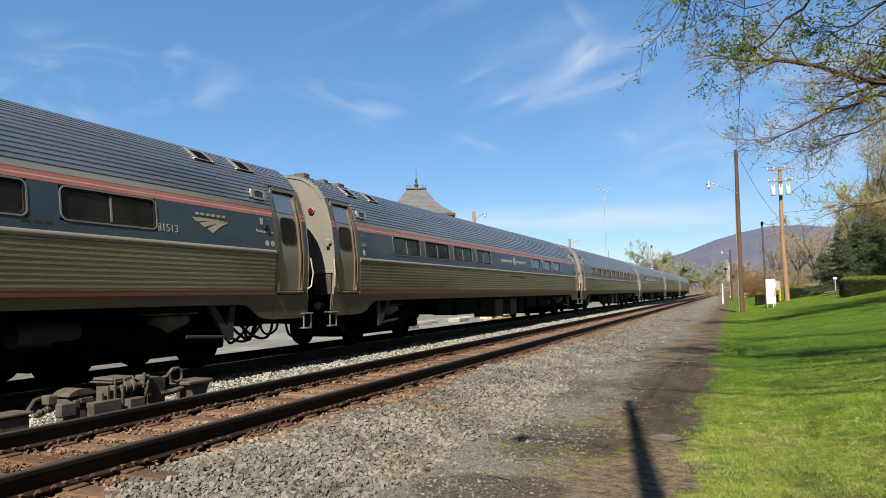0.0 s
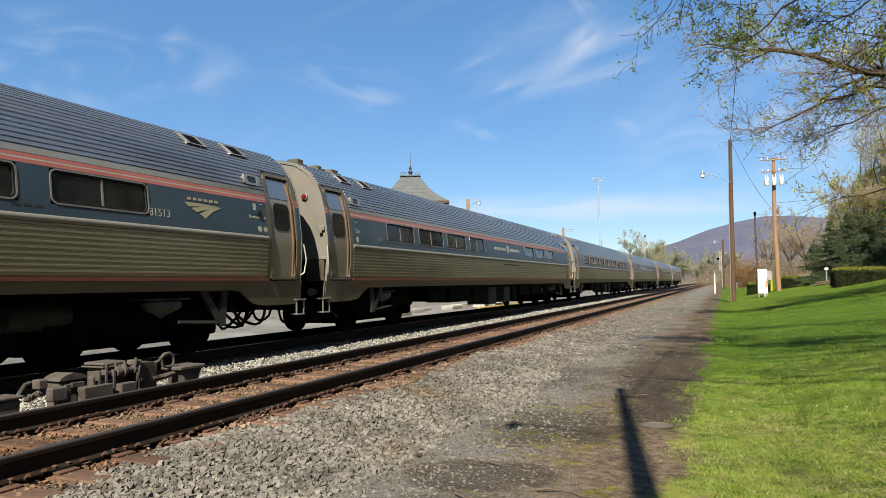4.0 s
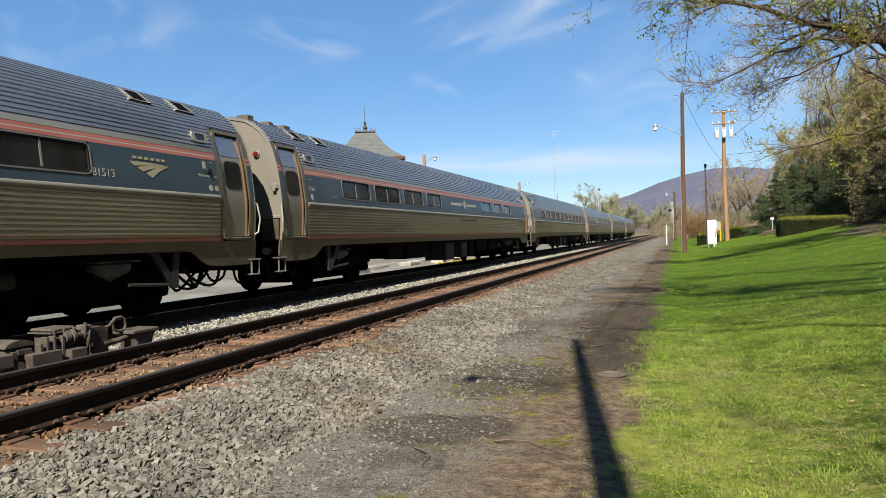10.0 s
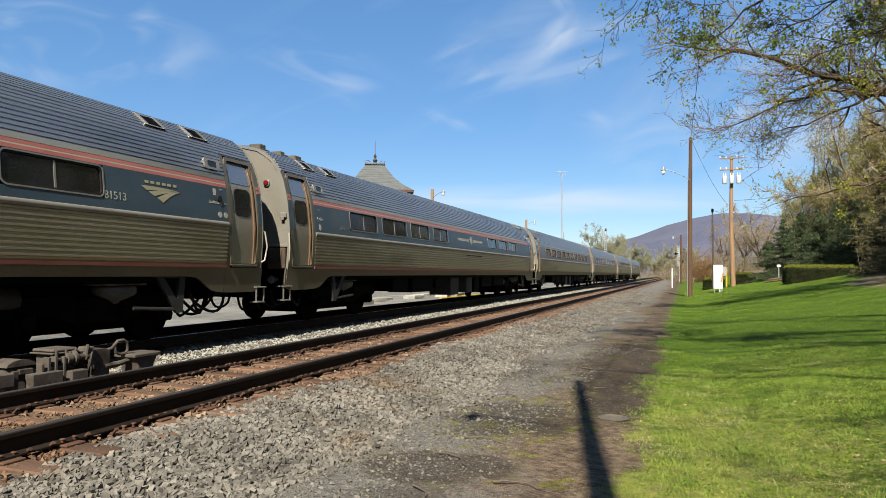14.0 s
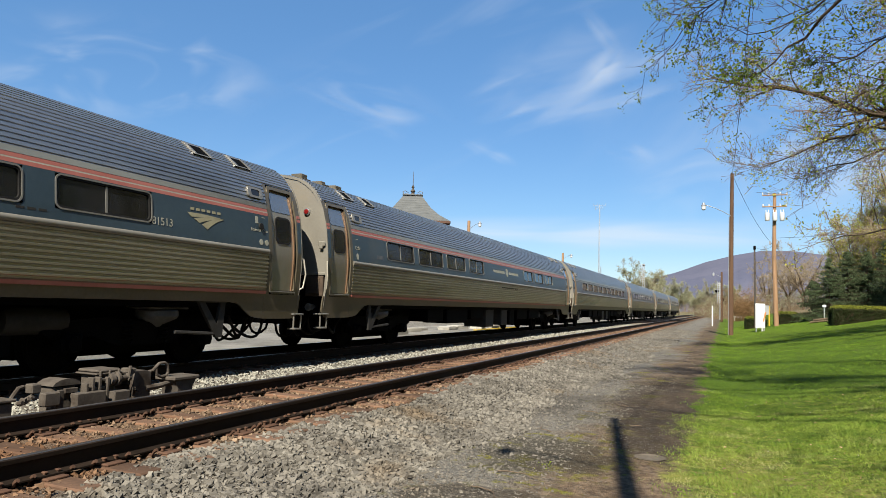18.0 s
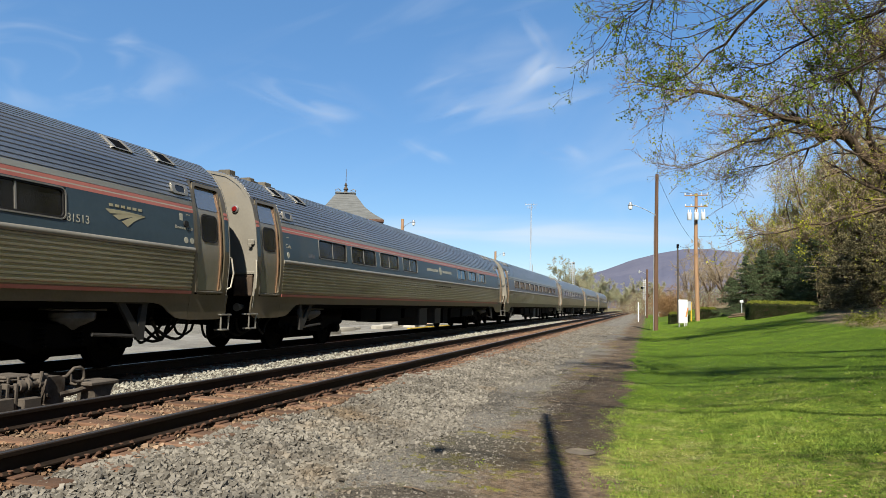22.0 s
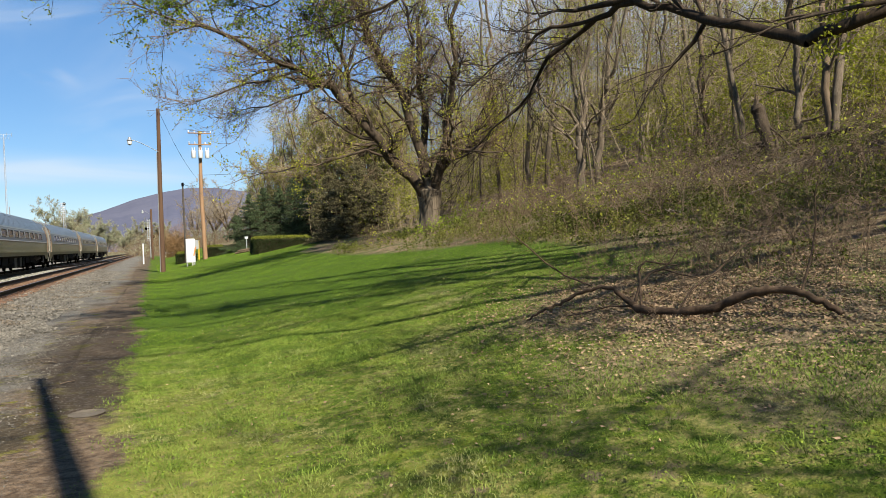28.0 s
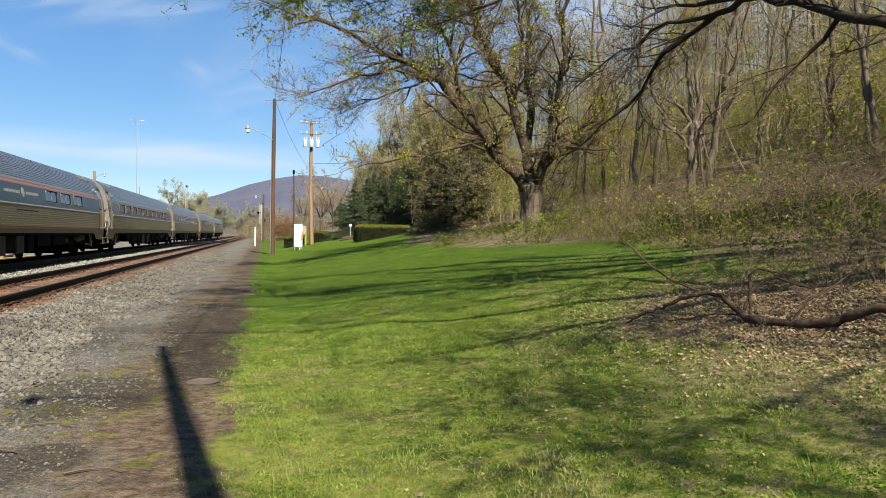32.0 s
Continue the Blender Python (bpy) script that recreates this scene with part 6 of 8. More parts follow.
class Grower:
    """Grows limbs, branches and twigs."""

    def __init__(self, seed, gnarl=0.22, lift=0.06, droop=0.0, least=0.0035, kids=6):
        self.least, self.kids = least, kids
        self.r, self.gnarl, self.lift, self.droop = random.Random(seed), gnarl, lift, droop
        self.wood, self.twigs, self.tips = [], [], []

    def put(self, a, b, ra, rb):
        (self.wood if ra > 0.022 else self.twigs).append((*a, *b, ra, rb))

    def guide(self, pts, r0, r1, kids, level, reach):
        """A limb along given points, with branches off it."""
        pts = [Vector(p) for p in pts]
        fine = []
        for i in range(len(pts) - 1):
            for k in range(3):
                f = k / 3
                q = pts[i].lerp(pts[i + 1], f)
                fine.append(q + Vector([self.r.gauss(0, 1) for _ in range(3)]) * (pts[i + 1] - pts[i]).length * 0.045 * (1 if k else 0))
        fine.append(pts[-1])
        m = len(fine) - 1
        for i in range(m):
            ra, rb = r0 + (r1 - r0) * i / m, r0 + (r1 - r0) * (i + 1) / m
            self.put(fine[i], fine[i + 1], ra, rb)
        for _ in range(kids):
            f = self.r.uniform(0.22, 1.0)
            i = min(int(f * m), m - 1)
            p = fine[i].lerp(fine[i + 1], f * m - i)
            d = (fine[i + 1] - fine[i]).normalized()
            rr = (r0 + (r1 - r0) * f)
            self.branch(p, self.bend(d, 0.9), reach * self.r.uniform(0.6, 1.15) * (1.1 - 0.45 * f), max(0.012, rr * self.r.uniform(0.35, 0.6)), level)
        self.branch(fine[-1], (fine[-1] - fine[-2]).normalized(), reach * 0.9, r1, level)

    def bend(self, d, amount):
        q = d + Vector([self.r.gauss(0, 1) for _ in range(3)]) * amount * 0.6
        q.z += self.lift
        return q.normalized()

    def branch(self, p, d, length, radius, level):
        n = max(2, min(6, int(length / 0.35) + 1))
        step = length / n
        kids = 0 if level == 0 else self.kids
        path = [p]
        for i in range(n):
            d = (d + Vector([self.r.gauss(0, 1) for _ in range(3)]) * self.gnarl + Vector((0, 0, self.lift * 0.5 - self.droop * (1 if level < 2 else 0)))).normalized()
            q = p + d * step
            ra, rb = max(self.least * 0.8, radius * (1 - 0.7 * i / n)), max(self.least * 0.7, radius * (1 - 0.7 * (i + 1) / n))
            self.put(p, q, ra, rb)
            p = q
            path.append(p)
        if level == 0:
            self.tips.append(tuple(p))
            return
        for k in range(kids):
            f = self.r.uniform(0.2, 1.0) if k else 1.0
            i = min(int(f * n), n - 1)
            q = path[i].lerp(path[i + 1], f * n - i)
            self.branch(q, self.bend(d, 1.0), length * self.r.uniform(0.42, 0.68), max(self.least, radius * 0.45), level - 1)


def finish_tree(g, ob, bark, leaf, leaf_size, per, spread, seed, twig=None, share=1.0, within=None):
    rng = np.random.default_rng(seed)
    part("trunk", limb_mesh("trunk", g.wood, bark, 7), None, ob)
    crown = part("crown", limb_mesh("crown", g.twigs, twig or TWIG, 3), None, ob)
    if per:
        tips = np.array(g.tips)
        tips = tips[rng.uniform(0, 1, len(tips)) < share]
        if within:
            tips = tips[within(tips)]
        part("leaves", leaf_mesh("leaves", tips, leaf_size, leaf, rng, spread, per), None, crown)
    return ob


def build_maple():
    """The great maple at the lawn's edge."""
    x, y = 11.35, 28.2
    z = land1(x, y)
    ob = thing("maple_tree", "large spreading maple with first yellow-green leaves", "tree", "big trees", (x, y, z))
    g = Grower(21, 0.20, 0.05, 0.012, 0.0075, 5)
    right, deep = Vector((0.927, -0.375, 0)), Vector((0.375, 0.927, 0))

    def at(a, h, d=0.0):
        return right * a + deep * d + Vector((0, 0, h))
    rings = []
    for i in range(15):
        f = i / 14
        hgt = -0.4 + 2.75 * f
        base = 0.44 + 0.24 * max(0.0, 1 - (hgt + 0.4) / 1.0) ** 2 + 0.13 * max(0.0, (hgt - 1.0) / 0.8) * (1 if hgt < 1.8 else 0.4)
        base *= 1.0 if hgt < 1.9 else 0.62 - 0.5 * (hgt - 1.9)
        rings.append([at(0.03 * math.sin(3 * f), hgt) + Vector((math.cos(q), math.sin(q), 0)) * base * (1 + 0.10 * math.sin(3 * q + 1.3 * f) + 0.05 * math.sin(8 * q + 5 * f) + 0.04 * g.r.uniform(-1, 1)) for q in (2 * math.pi * k / 26 for k in range(26))])
    stem = Heap()
    stem.loft(rings)
    limbs = [
        ([at(-0.05, 1.3), at(-0.40, 1.95, -0.2), at(-1.65, 3.25, -0.6), at(-3.05, 5.1, -1.2), at(-3.9, 6.2, -1.8), at(-5.0, 6.65, -2.6), at(-6.4, 7.1, -3.4), at(-8.6, 8.0, -4.6)], 0.30, 0.06, 24, 3, 2.3),
        ([at(-0.08, 1.5), at(-0.22, 3.4, 0.2), at(-0.9, 5.8, 0.4), at(-1.7, 7.5, 0.3), at(-2.5, 8.9, 0.0), at(-3.1, 10.2, -0.6), at(-4.2, 12.4, -1.2)], 0.26, 0.06, 20, 3, 2.2),
        ([at(-0.05, 2.1), at(-0.1, 4.2, 0.6), at(-0.3, 6.6, 1.2), at(-0.2, 9.0, 1.6), at(0.3, 12.0, 2.2)], 0.20, 0.05, 13, 3, 2.2),
        ([at(0.12, 1.4), at(0.5, 2.6, -0.3), at(0.9, 4.0, -0.5), at(1.15, 5.8, -0.8), at(1.3, 7.7, -1.2), at(1.8, 11.4, -1.8)], 0.26, 0.06, 15, 3, 2.2),
        ([at(0.2, 1.6), at(0.6, 2.7, 0.2), at(1.3, 3.4, 0.2), at(2.3, 3.85, 0.1), at(3.3, 4.5, 0.0), at(5.0, 6.2, -0.4), at(6.4, 8.4, -0.8)], 0.17, 0.04, 18, 3, 2.2),
        ([at(-1.0, 6.0, 0.4), at(-0.5, 7.2, 0.9), at(-0.6, 9.4, 1.4), at(-1.2, 12.0, 1.6)], 0.12, 0.04, 8, 3, 2.0),
        ([at(-1.65, 3.25, -0.6), at(-2.6, 3.5, -1.4), at(-4.0, 3.0, -2.4), at(-5.6, 2.6, -3.0), at(-7.0, 2.3, -3.4)], 0.07, 0.018, 9, 2, 1.5),
        ([at(-3.05, 5.1, -1.2), at(-3.2, 6.6, -1.6), at(-4.0, 8.6, -2.2), at(-5.2, 10.6, -2.8)], 0.11, 0.035, 14, 3, 2.1),
        ([at(-5.0, 6.65, -2.6), at(-7.0, 6.0, -3.4), at(-8.8, 5.2, -4.0)], 0.06, 0.018, 12, 2, 1.9),
        ([at(-3.9, 6.2, -1.8), at(-5.6, 5.6, -2.4), at(-7.6, 5.0, -2.8)], 0.05, 0.016, 12, 2, 1.8),
    ]
    for pts, r0, r1, kids, level, reach in limbs:
        g.guide(pts, r0, r1, int(kids * 1.35), level, reach)
    finish_tree(g, ob, BARK_MAPLE, BUD, 0.044, 3, 0.09, 5, twig=TWIG_BROWN, share=0.24)
    part("lower_trunk", stem, BARK_TRUNK, ob, "stout tan-brown lower trunk")
    rng = np.random.default_rng(9)
    tips = np.array(g.tips)
    pick = tips[rng.uniform(0, 1, len(tips)) < 0.022]
    part("young_foliage", leaf_mesh("young_foliage", pick, 0.046, BUD_BRIGHT, rng, 0.17, 30), None, ob, "brighter yellow-green leaf clusters")


def build_near_tree():
    """The tree whose low limb hangs over the lawn from beyond the view."""
    x, y = 11.6, 2.2
    z = land1(x, y)
    ob = thing("shade_tree", "old tree with a long low sagging limb", "tree", "big trees", (x, y, z))
    g = Grower(33, 0.20, 0.03, 0.02, 0.005, 4)
    base = Vector((x, y, z))

    def at(az, el, d):
        return azel(az, el, d) - base
    g.wood += [(0, 0, -0.4, 0, 0, 1.0, 0.62, 0.46), (0, 0, 1.0, -0.1, 0.1, 2.4, 0.46, 0.42), (-0.1, 0.1, 2.4, -0.1, 0.2, 4.4, 0.42, 0.34)]
    main = [Vector((-0.15, 0.1, 2.2)), at(66, 13.2, 9.6), at(60, 14.3, 8.8), at(56.9, 14.5, 8.5), at(52.8, 13.9, 8.5), at(50.5, 13.3, 8.6), at(47.4, 14.6, 8.9), at(43.8, 15.8, 9.3), at(42.0, 16.7, 9.6), at(38.7, 17.8, 10.0), at(36.5, 17.9, 10.3)]
    g.guide(main, 0.09, 0.046, 7, 2, 1.3)
    g.guide([at(38.7, 17.8, 10.0), at(35.6, 16.9, 10.5), at(33.3, 15.3, 11.0), at(30.2, 11.6, 11.6), at(26.0, 7.8, 12.2)], 0.052, 0.016, 14, 2, 1.5)
    g.guide([at(35.6, 16.9, 10.5), at(32.0, 16.6, 10.8), at(28.6, 14.8, 11.2), at(25.4, 12.4, 11.6)], 0.034, 0.012, 13, 2, 1.3)
    g.guide([at(43.8, 15.8, 9.3), at(42.0, 13.6, 9.4), at(40.0, 11.8, 9.4)], 0.035, 0.015, 4, 1, 0.9)
    g.guide([at(37.5, 17.9, 10.2), at(33, 20.6, 10.6), at(26, 23.0, 11.2), at(18, 24.0, 11.8), at(10, 23.8, 12.4), at(4.5, 21.5, 12.9)], 0.042, 0.014, 24, 2, 1.7)
    g.guide([at(20, 24.0, 11.6), at(12, 27.5, 12.0), at(6, 27.0, 12.2), at(0.5, 24.5, 12.4), at(-3.0, 22.0, 12.6)], 0.03, 0.010, 26, 2, 1.2)
    g.guide([at(26, 23.0, 11.2), at(18, 21.5, 11.6), at(12, 20.0, 12.0), at(8, 18.4, 12.2)], 0.035, 0.010, 24, 2, 0.85)
    g.guide([at(10, 23.8, 12.4), at(6.0, 20.4, 12.8), at(3.0, 18.4, 13.0), at(0.2, 17.4, 13.0)], 0.03, 0.008, 12, 2, 0.5)
    g.guide([at(26, 23.0, 11.2), at(20, 19.5, 11.6), at(15, 17.5, 12.0), at(11, 16.4, 12.2)], 0.035, 0.010, 16, 2, 0.9)
    # heavy limbs over the lawn and the eye, which draw the bands of shade on the grass
    for line, r0, kids in (
            ([(11.5, 2.4, 5.2), (8.5, 3.0, 7.4), (5.9, 3.2, 7.9), (3.4, 4.4, 7.5), (1.6, 4.2, 7.3)], 0.046, 26),
            ([(11.5, 2.2, 5.0), (8.0, 1.4, 6.8), (5.9, 0.2, 7.8), (4.7, 0.2, 7.2), (4.0, -0.9, 7.5), (3.3, -0.7, 7.1)], 0.028, 32),
            ([(11.5, 2.4, 6.0), (9.0, 5.0, 9.0), (6.5, 8.5, 11.0), (4.0, 11.0, 11.5), (1.6, 12.0, 11.6)], 0.12, 12),
            ([(11.5, 2.4, 6.0), (8.0, 4.5, 9.0), (5.0, 6.5, 10.5), (2.0, 7.0, 10.8), (0.8, 7.0, 10.7)], 0.11, 14),
            ([(11.5, 2.4, 6.0), (8.6, 3.6, 8.6), (5.6, 4.4, 9.6), (3.0, 5.6, 9.8), (0.8, 5.4, 9.6)], 0.09, 12)):
        g.guide([Vector(p) - base for p in line], r0, min(0.025, 0.4 * r0), kids, 2, 1.7)
    # the crown above the view
    for pts, r0 in (([(-0.1, 0.2, 4.2), (-1.5, 0.0, 6.5), (-3.5, -0.8, 8.5), (-5.5, -1.5, 10.5)], 0.22), ([(-0.1, 0.2, 4.2), (0.6, 1.2, 7), (0.4, 2.6, 10), (-0.6, 3.8, 13)], 0.22), ([(-0.1, 0.2, 4.2), (0.2, -1.6, 6.5), (-0.6, -3.8, 9), (-1.8, -5.5, 11.5)], 0.2), ([(-0.1, 0.2, 3.6), (-2.6, 2.0, 6.2), (-4.6, 4.0, 8.6), (-6.5, 5.5, 10.6)], 0.2), ([(-0.1, 0.1, 3.2), (-2.8, -1.8, 5.4), (-5.4, -3.2, 7.0), (-8.0, -4.6, 8.2)], 0.18), ([(-0.1, 0.2, 4.0), (-3.0, 1.5, 6.6), (-5.6, 2.4, 8.4), (-8.0, 3.0, 9.6)], 0.17), ([(-0.1, 0.1, 4.2), (-3.4, 0.2, 7.2), (-6.6, 0.6, 9.2), (-9.4, 0.4, 10.2)], 0.18), ([(-0.1, 0.2, 3.8), (-3.6, -2.0, 6.6), (-7.0, -3.0, 8.8), (-10.2, -3.4, 10.4)], 0.17), ([(-0.1, 0.2, 4.0), (-1.6, 2.4, 7.0), (-3.0, 3.4, 9.6), (-4.6, 3.6, 11.6)], 0.15)):
        g.guide(pts, r0 * 0.7, 0.03, 7, 2, 2.2)
    finish_tree(g, ob, BARK_DARK, BUD_GREEN, 0.027, 9, 0.05, 6, twig=BARK_MAPLE, share=0.72, within=lambda p: (p[:, 0] + x < 0.28 * (p[:, 1] + y)) | (p[:, 2] > 5.5))
    rng = np.random.default_rng(10)
    pick = np.array([tuple(at(a, e, 8.5)) for a, e in ((52.2, 14.6), (53.6, 14.9), (51.6, 12.6), (53.0, 12.4), (55.6, 15.2), (56.6, 12.8))])
    part("young_foliage", leaf_mesh("young_foliage", pick, 0.024, BUD_BRIGHT, rng, 0.075, 95), None, ob, "bright yellow-green leaf clusters on the limb")


def build_back_tree():
    """The tree behind the eye that dapples the near lawn."""
    x, y = 8.6, -6.5
    ob = thing("shade_tree", "spreading tree in young leaf that dapples the lawn", "tree", "big trees", (x, y, land1(x, y)))
    g = Grower(37, 0.21, 0.04, 0.0)
    g.wood += [(0, 0, -0.4, 0, 0, 2.6, 0.42, 0.34)]
    for k in range(8):
        a = 0.8 * k
        rr = 3.4 + 1.6 * (k % 3)
        g.guide([(0, 0, 2.4), (0.35 * rr * math.cos(a), 0.35 * rr * math.sin(a), 5.2), (0.75 * rr * math.cos(a), 0.75 * rr * math.sin(a), 7.8), (rr * math.cos(a), rr * math.sin(a), 9.6 + 0.6 * (k % 3))], 0.085, 0.02, 12, 2, 2.0)
    for line in ([(8.6, -6.5, 4.0), (7.2, -4.4, 6.4), (5.8, -2.7, 7.6), (4.4, -3.0, 7.4), (2.4, -3.6, 7.6)], [(8.6, -6.5, 4.2), (8.4, -4.4, 6.6), (7.6, -2.4, 8.0), (6.2, -1.4, 8.2)]):
        g.guide([Vector(p) - Vector((x, y, land1(x, y))) for p in line], 0.030, 0.02, 16, 2, 1.8)
    finish_tree(g, ob, BARK_DARK, BUD_GREEN, 0.05, 4, 0.20, 8, share=0.45)


def wood_tree(seed, tall, r0, lean=0.0):
    """A slim bare forest tree."""
    g = Grower(seed, 0.19, 0.12, 0, 0.009, 4)
    r = g.r
    d = Vector((lean + r.uniform(-0.08, 0.08), r.uniform(-0.08, 0.08), 1)).normalized()
    p, n = Vector((0, 0, -0.5)), 9
    pts = [p]
    for i in range(n):
        d = (d + Vector((r.gauss(0, 0.06), r.gauss(0, 0.06), 0.03))).normalized()
        p = p + d * (tall / n)
        pts.append(p)
    for i in range(n):
        g.put(pts[i], pts[i + 1], max(0.03, r0 * (1 - 0.85 * i / n)), max(0.025, r0 * (1 - 0.85 * (i + 1) / n)))
    for k in range(14):
        f = r.uniform(0.16, 1.0)
        i = min(int(f * n), n - 1)
        q = pts[i].lerp(pts[i + 1], f * n - i)
        a = r.uniform(0, 6.28)
        dd = Vector((math.cos(a), math.sin(a), r.uniform(0.5, 1.3))).normalized()
        g.branch(q, dd, tall * 0.2 * (1.15 - 0.6 * f), max(0.02, r0 * 0.35 * (1 - 0.7 * f)), 2)
    return g


def skyline(az):
    """How high the woods rise over the horizon at a bearing, in degrees."""
    return float(np.interp(az, [7, 8, 11, 14, 17, 22, 30, 38, 45, 52, 62], [4.5, 6.3, 10.0, 11.8, 12.4, 14.0, 18.0, 23.0, 26.0, 28.0, 30.0]))


def headroom(az, d):
    c = azel(az, 0, d)
    return d * math.tan(radians(skyline(az))) + 1.6 - land1(c.x, c.y)


TREE_TALL = (19, 22, 16, 14, 20, 9, 17)


def build_edge_trees():
    """The stouter trees that stand clear at the foot of the bank."""
    def tree(az, d, stems, seed, bark, label):
        c = azel(az, 0, d)
        z = land1(c.x, c.y)
        ob = thing("bank_tree", label, "tree", "stout trees at the foot of the bank", (c.x, c.y, z))
        g = Grower(seed, 0.2, 0.08, 0, 0.008, 4)
        base = Vector((c.x, c.y, z))
        for line, r0, r1, kids in stems:
            g.guide([azel(a, e, d + o) - base for a, e, o in line], r0, r1, kids, 2, 2.0)
        finish_tree(g, ob, bark, BUD, 0.05, 4, 0.16, seed, twig=TWIG_GREY, share=0.35)
    low = math.degrees(math.atan2(land1(azel(34.6, 0, 29).x, azel(34.6, 0, 29).y) - 1.8, 29))
    tree(34.6, 29, (
        ([(34.62, low, 0), (34.58, 5.0, 0), (34.6, 7.0, 0)], 0.19, 0.155, 0),
        ([(34.6, 6.8, 0), (35.1, 8.4, 0), (35.0, 11.5, 0.3), (35.6, 15.0, 0.5), (35.9, 21.0, 0.8)], 0.13, 0.05, 13),
        ([(34.6, 6.8, 0), (33.6, 8.2, -0.5), (32.4, 9.2, -1.0), (31.8, 11.2, -1.5), (31.0, 12.2, -1.6)], 0.075, 0.03, 5),
        ([(34.7, 7.2, 0), (34.4, 10.0, 0.5), (34.2, 14.0, 1.0), (33.6, 20.0, 1.4)], 0.08, 0.035, 6)), 171, BARK_TRUNK, "forked grey-brown tree standing clear on the bank")
    low = math.degrees(math.atan2(land1(azel(36.2, 0, 30).x, azel(36.2, 0, 30).y) - 1.8, 30))
    tree(36.2, 30, (
        ([(36.2, low, 0), (36.3, 7.0, 0), (36.5, 10.5, 0), (37.1, 14.5, 0), (37.8, 18.0, 0.2), (38.4, 24.0, 0.5)], 0.165, 0.055, 14),
        ([(36.6, 11.0, 0), (37.6, 13.0, -0.4), (38.2, 16.0, -0.8), (39.2, 20.0, -1.0)], 0.09, 0.03, 8)), 172, BARK_TRUNK, "tall straight grey-brown tree on the bank")
    for k, (az, d, r0, lean) in enumerate(((44.5, 32, 0.17, -0.2), (41.2, 33, 0.10, 0.3), (30.4, 34, 0.13, 0.5), (28.0, 36, 0.11, -0.6), (50.6, 27, 0.15, 0.4), (46.6, 30, 0.11, -0.5), (52.8, 25, 0.16, -0.3), (26.6, 38, 0.10, 0.4))):
        low = math.degrees(math.atan2(land1(azel(az, 0, d).x, azel(az, 0, d).y) - 1.8, d))
        tree(az, d, (([(az, low, 0), (az + 0.2 * lean, 8.0, 0), (az + 0.6 * lean, 13.0, 0.2), (az + lean, 18.0, 0.4), (az + 1.6 * lean, 25.0, 0.8)], r0, 0.05, 14),), 180 + k, BARK_TRUNK if k % 3 else BARK, "slender bare tree on the leaf-strewn bank")


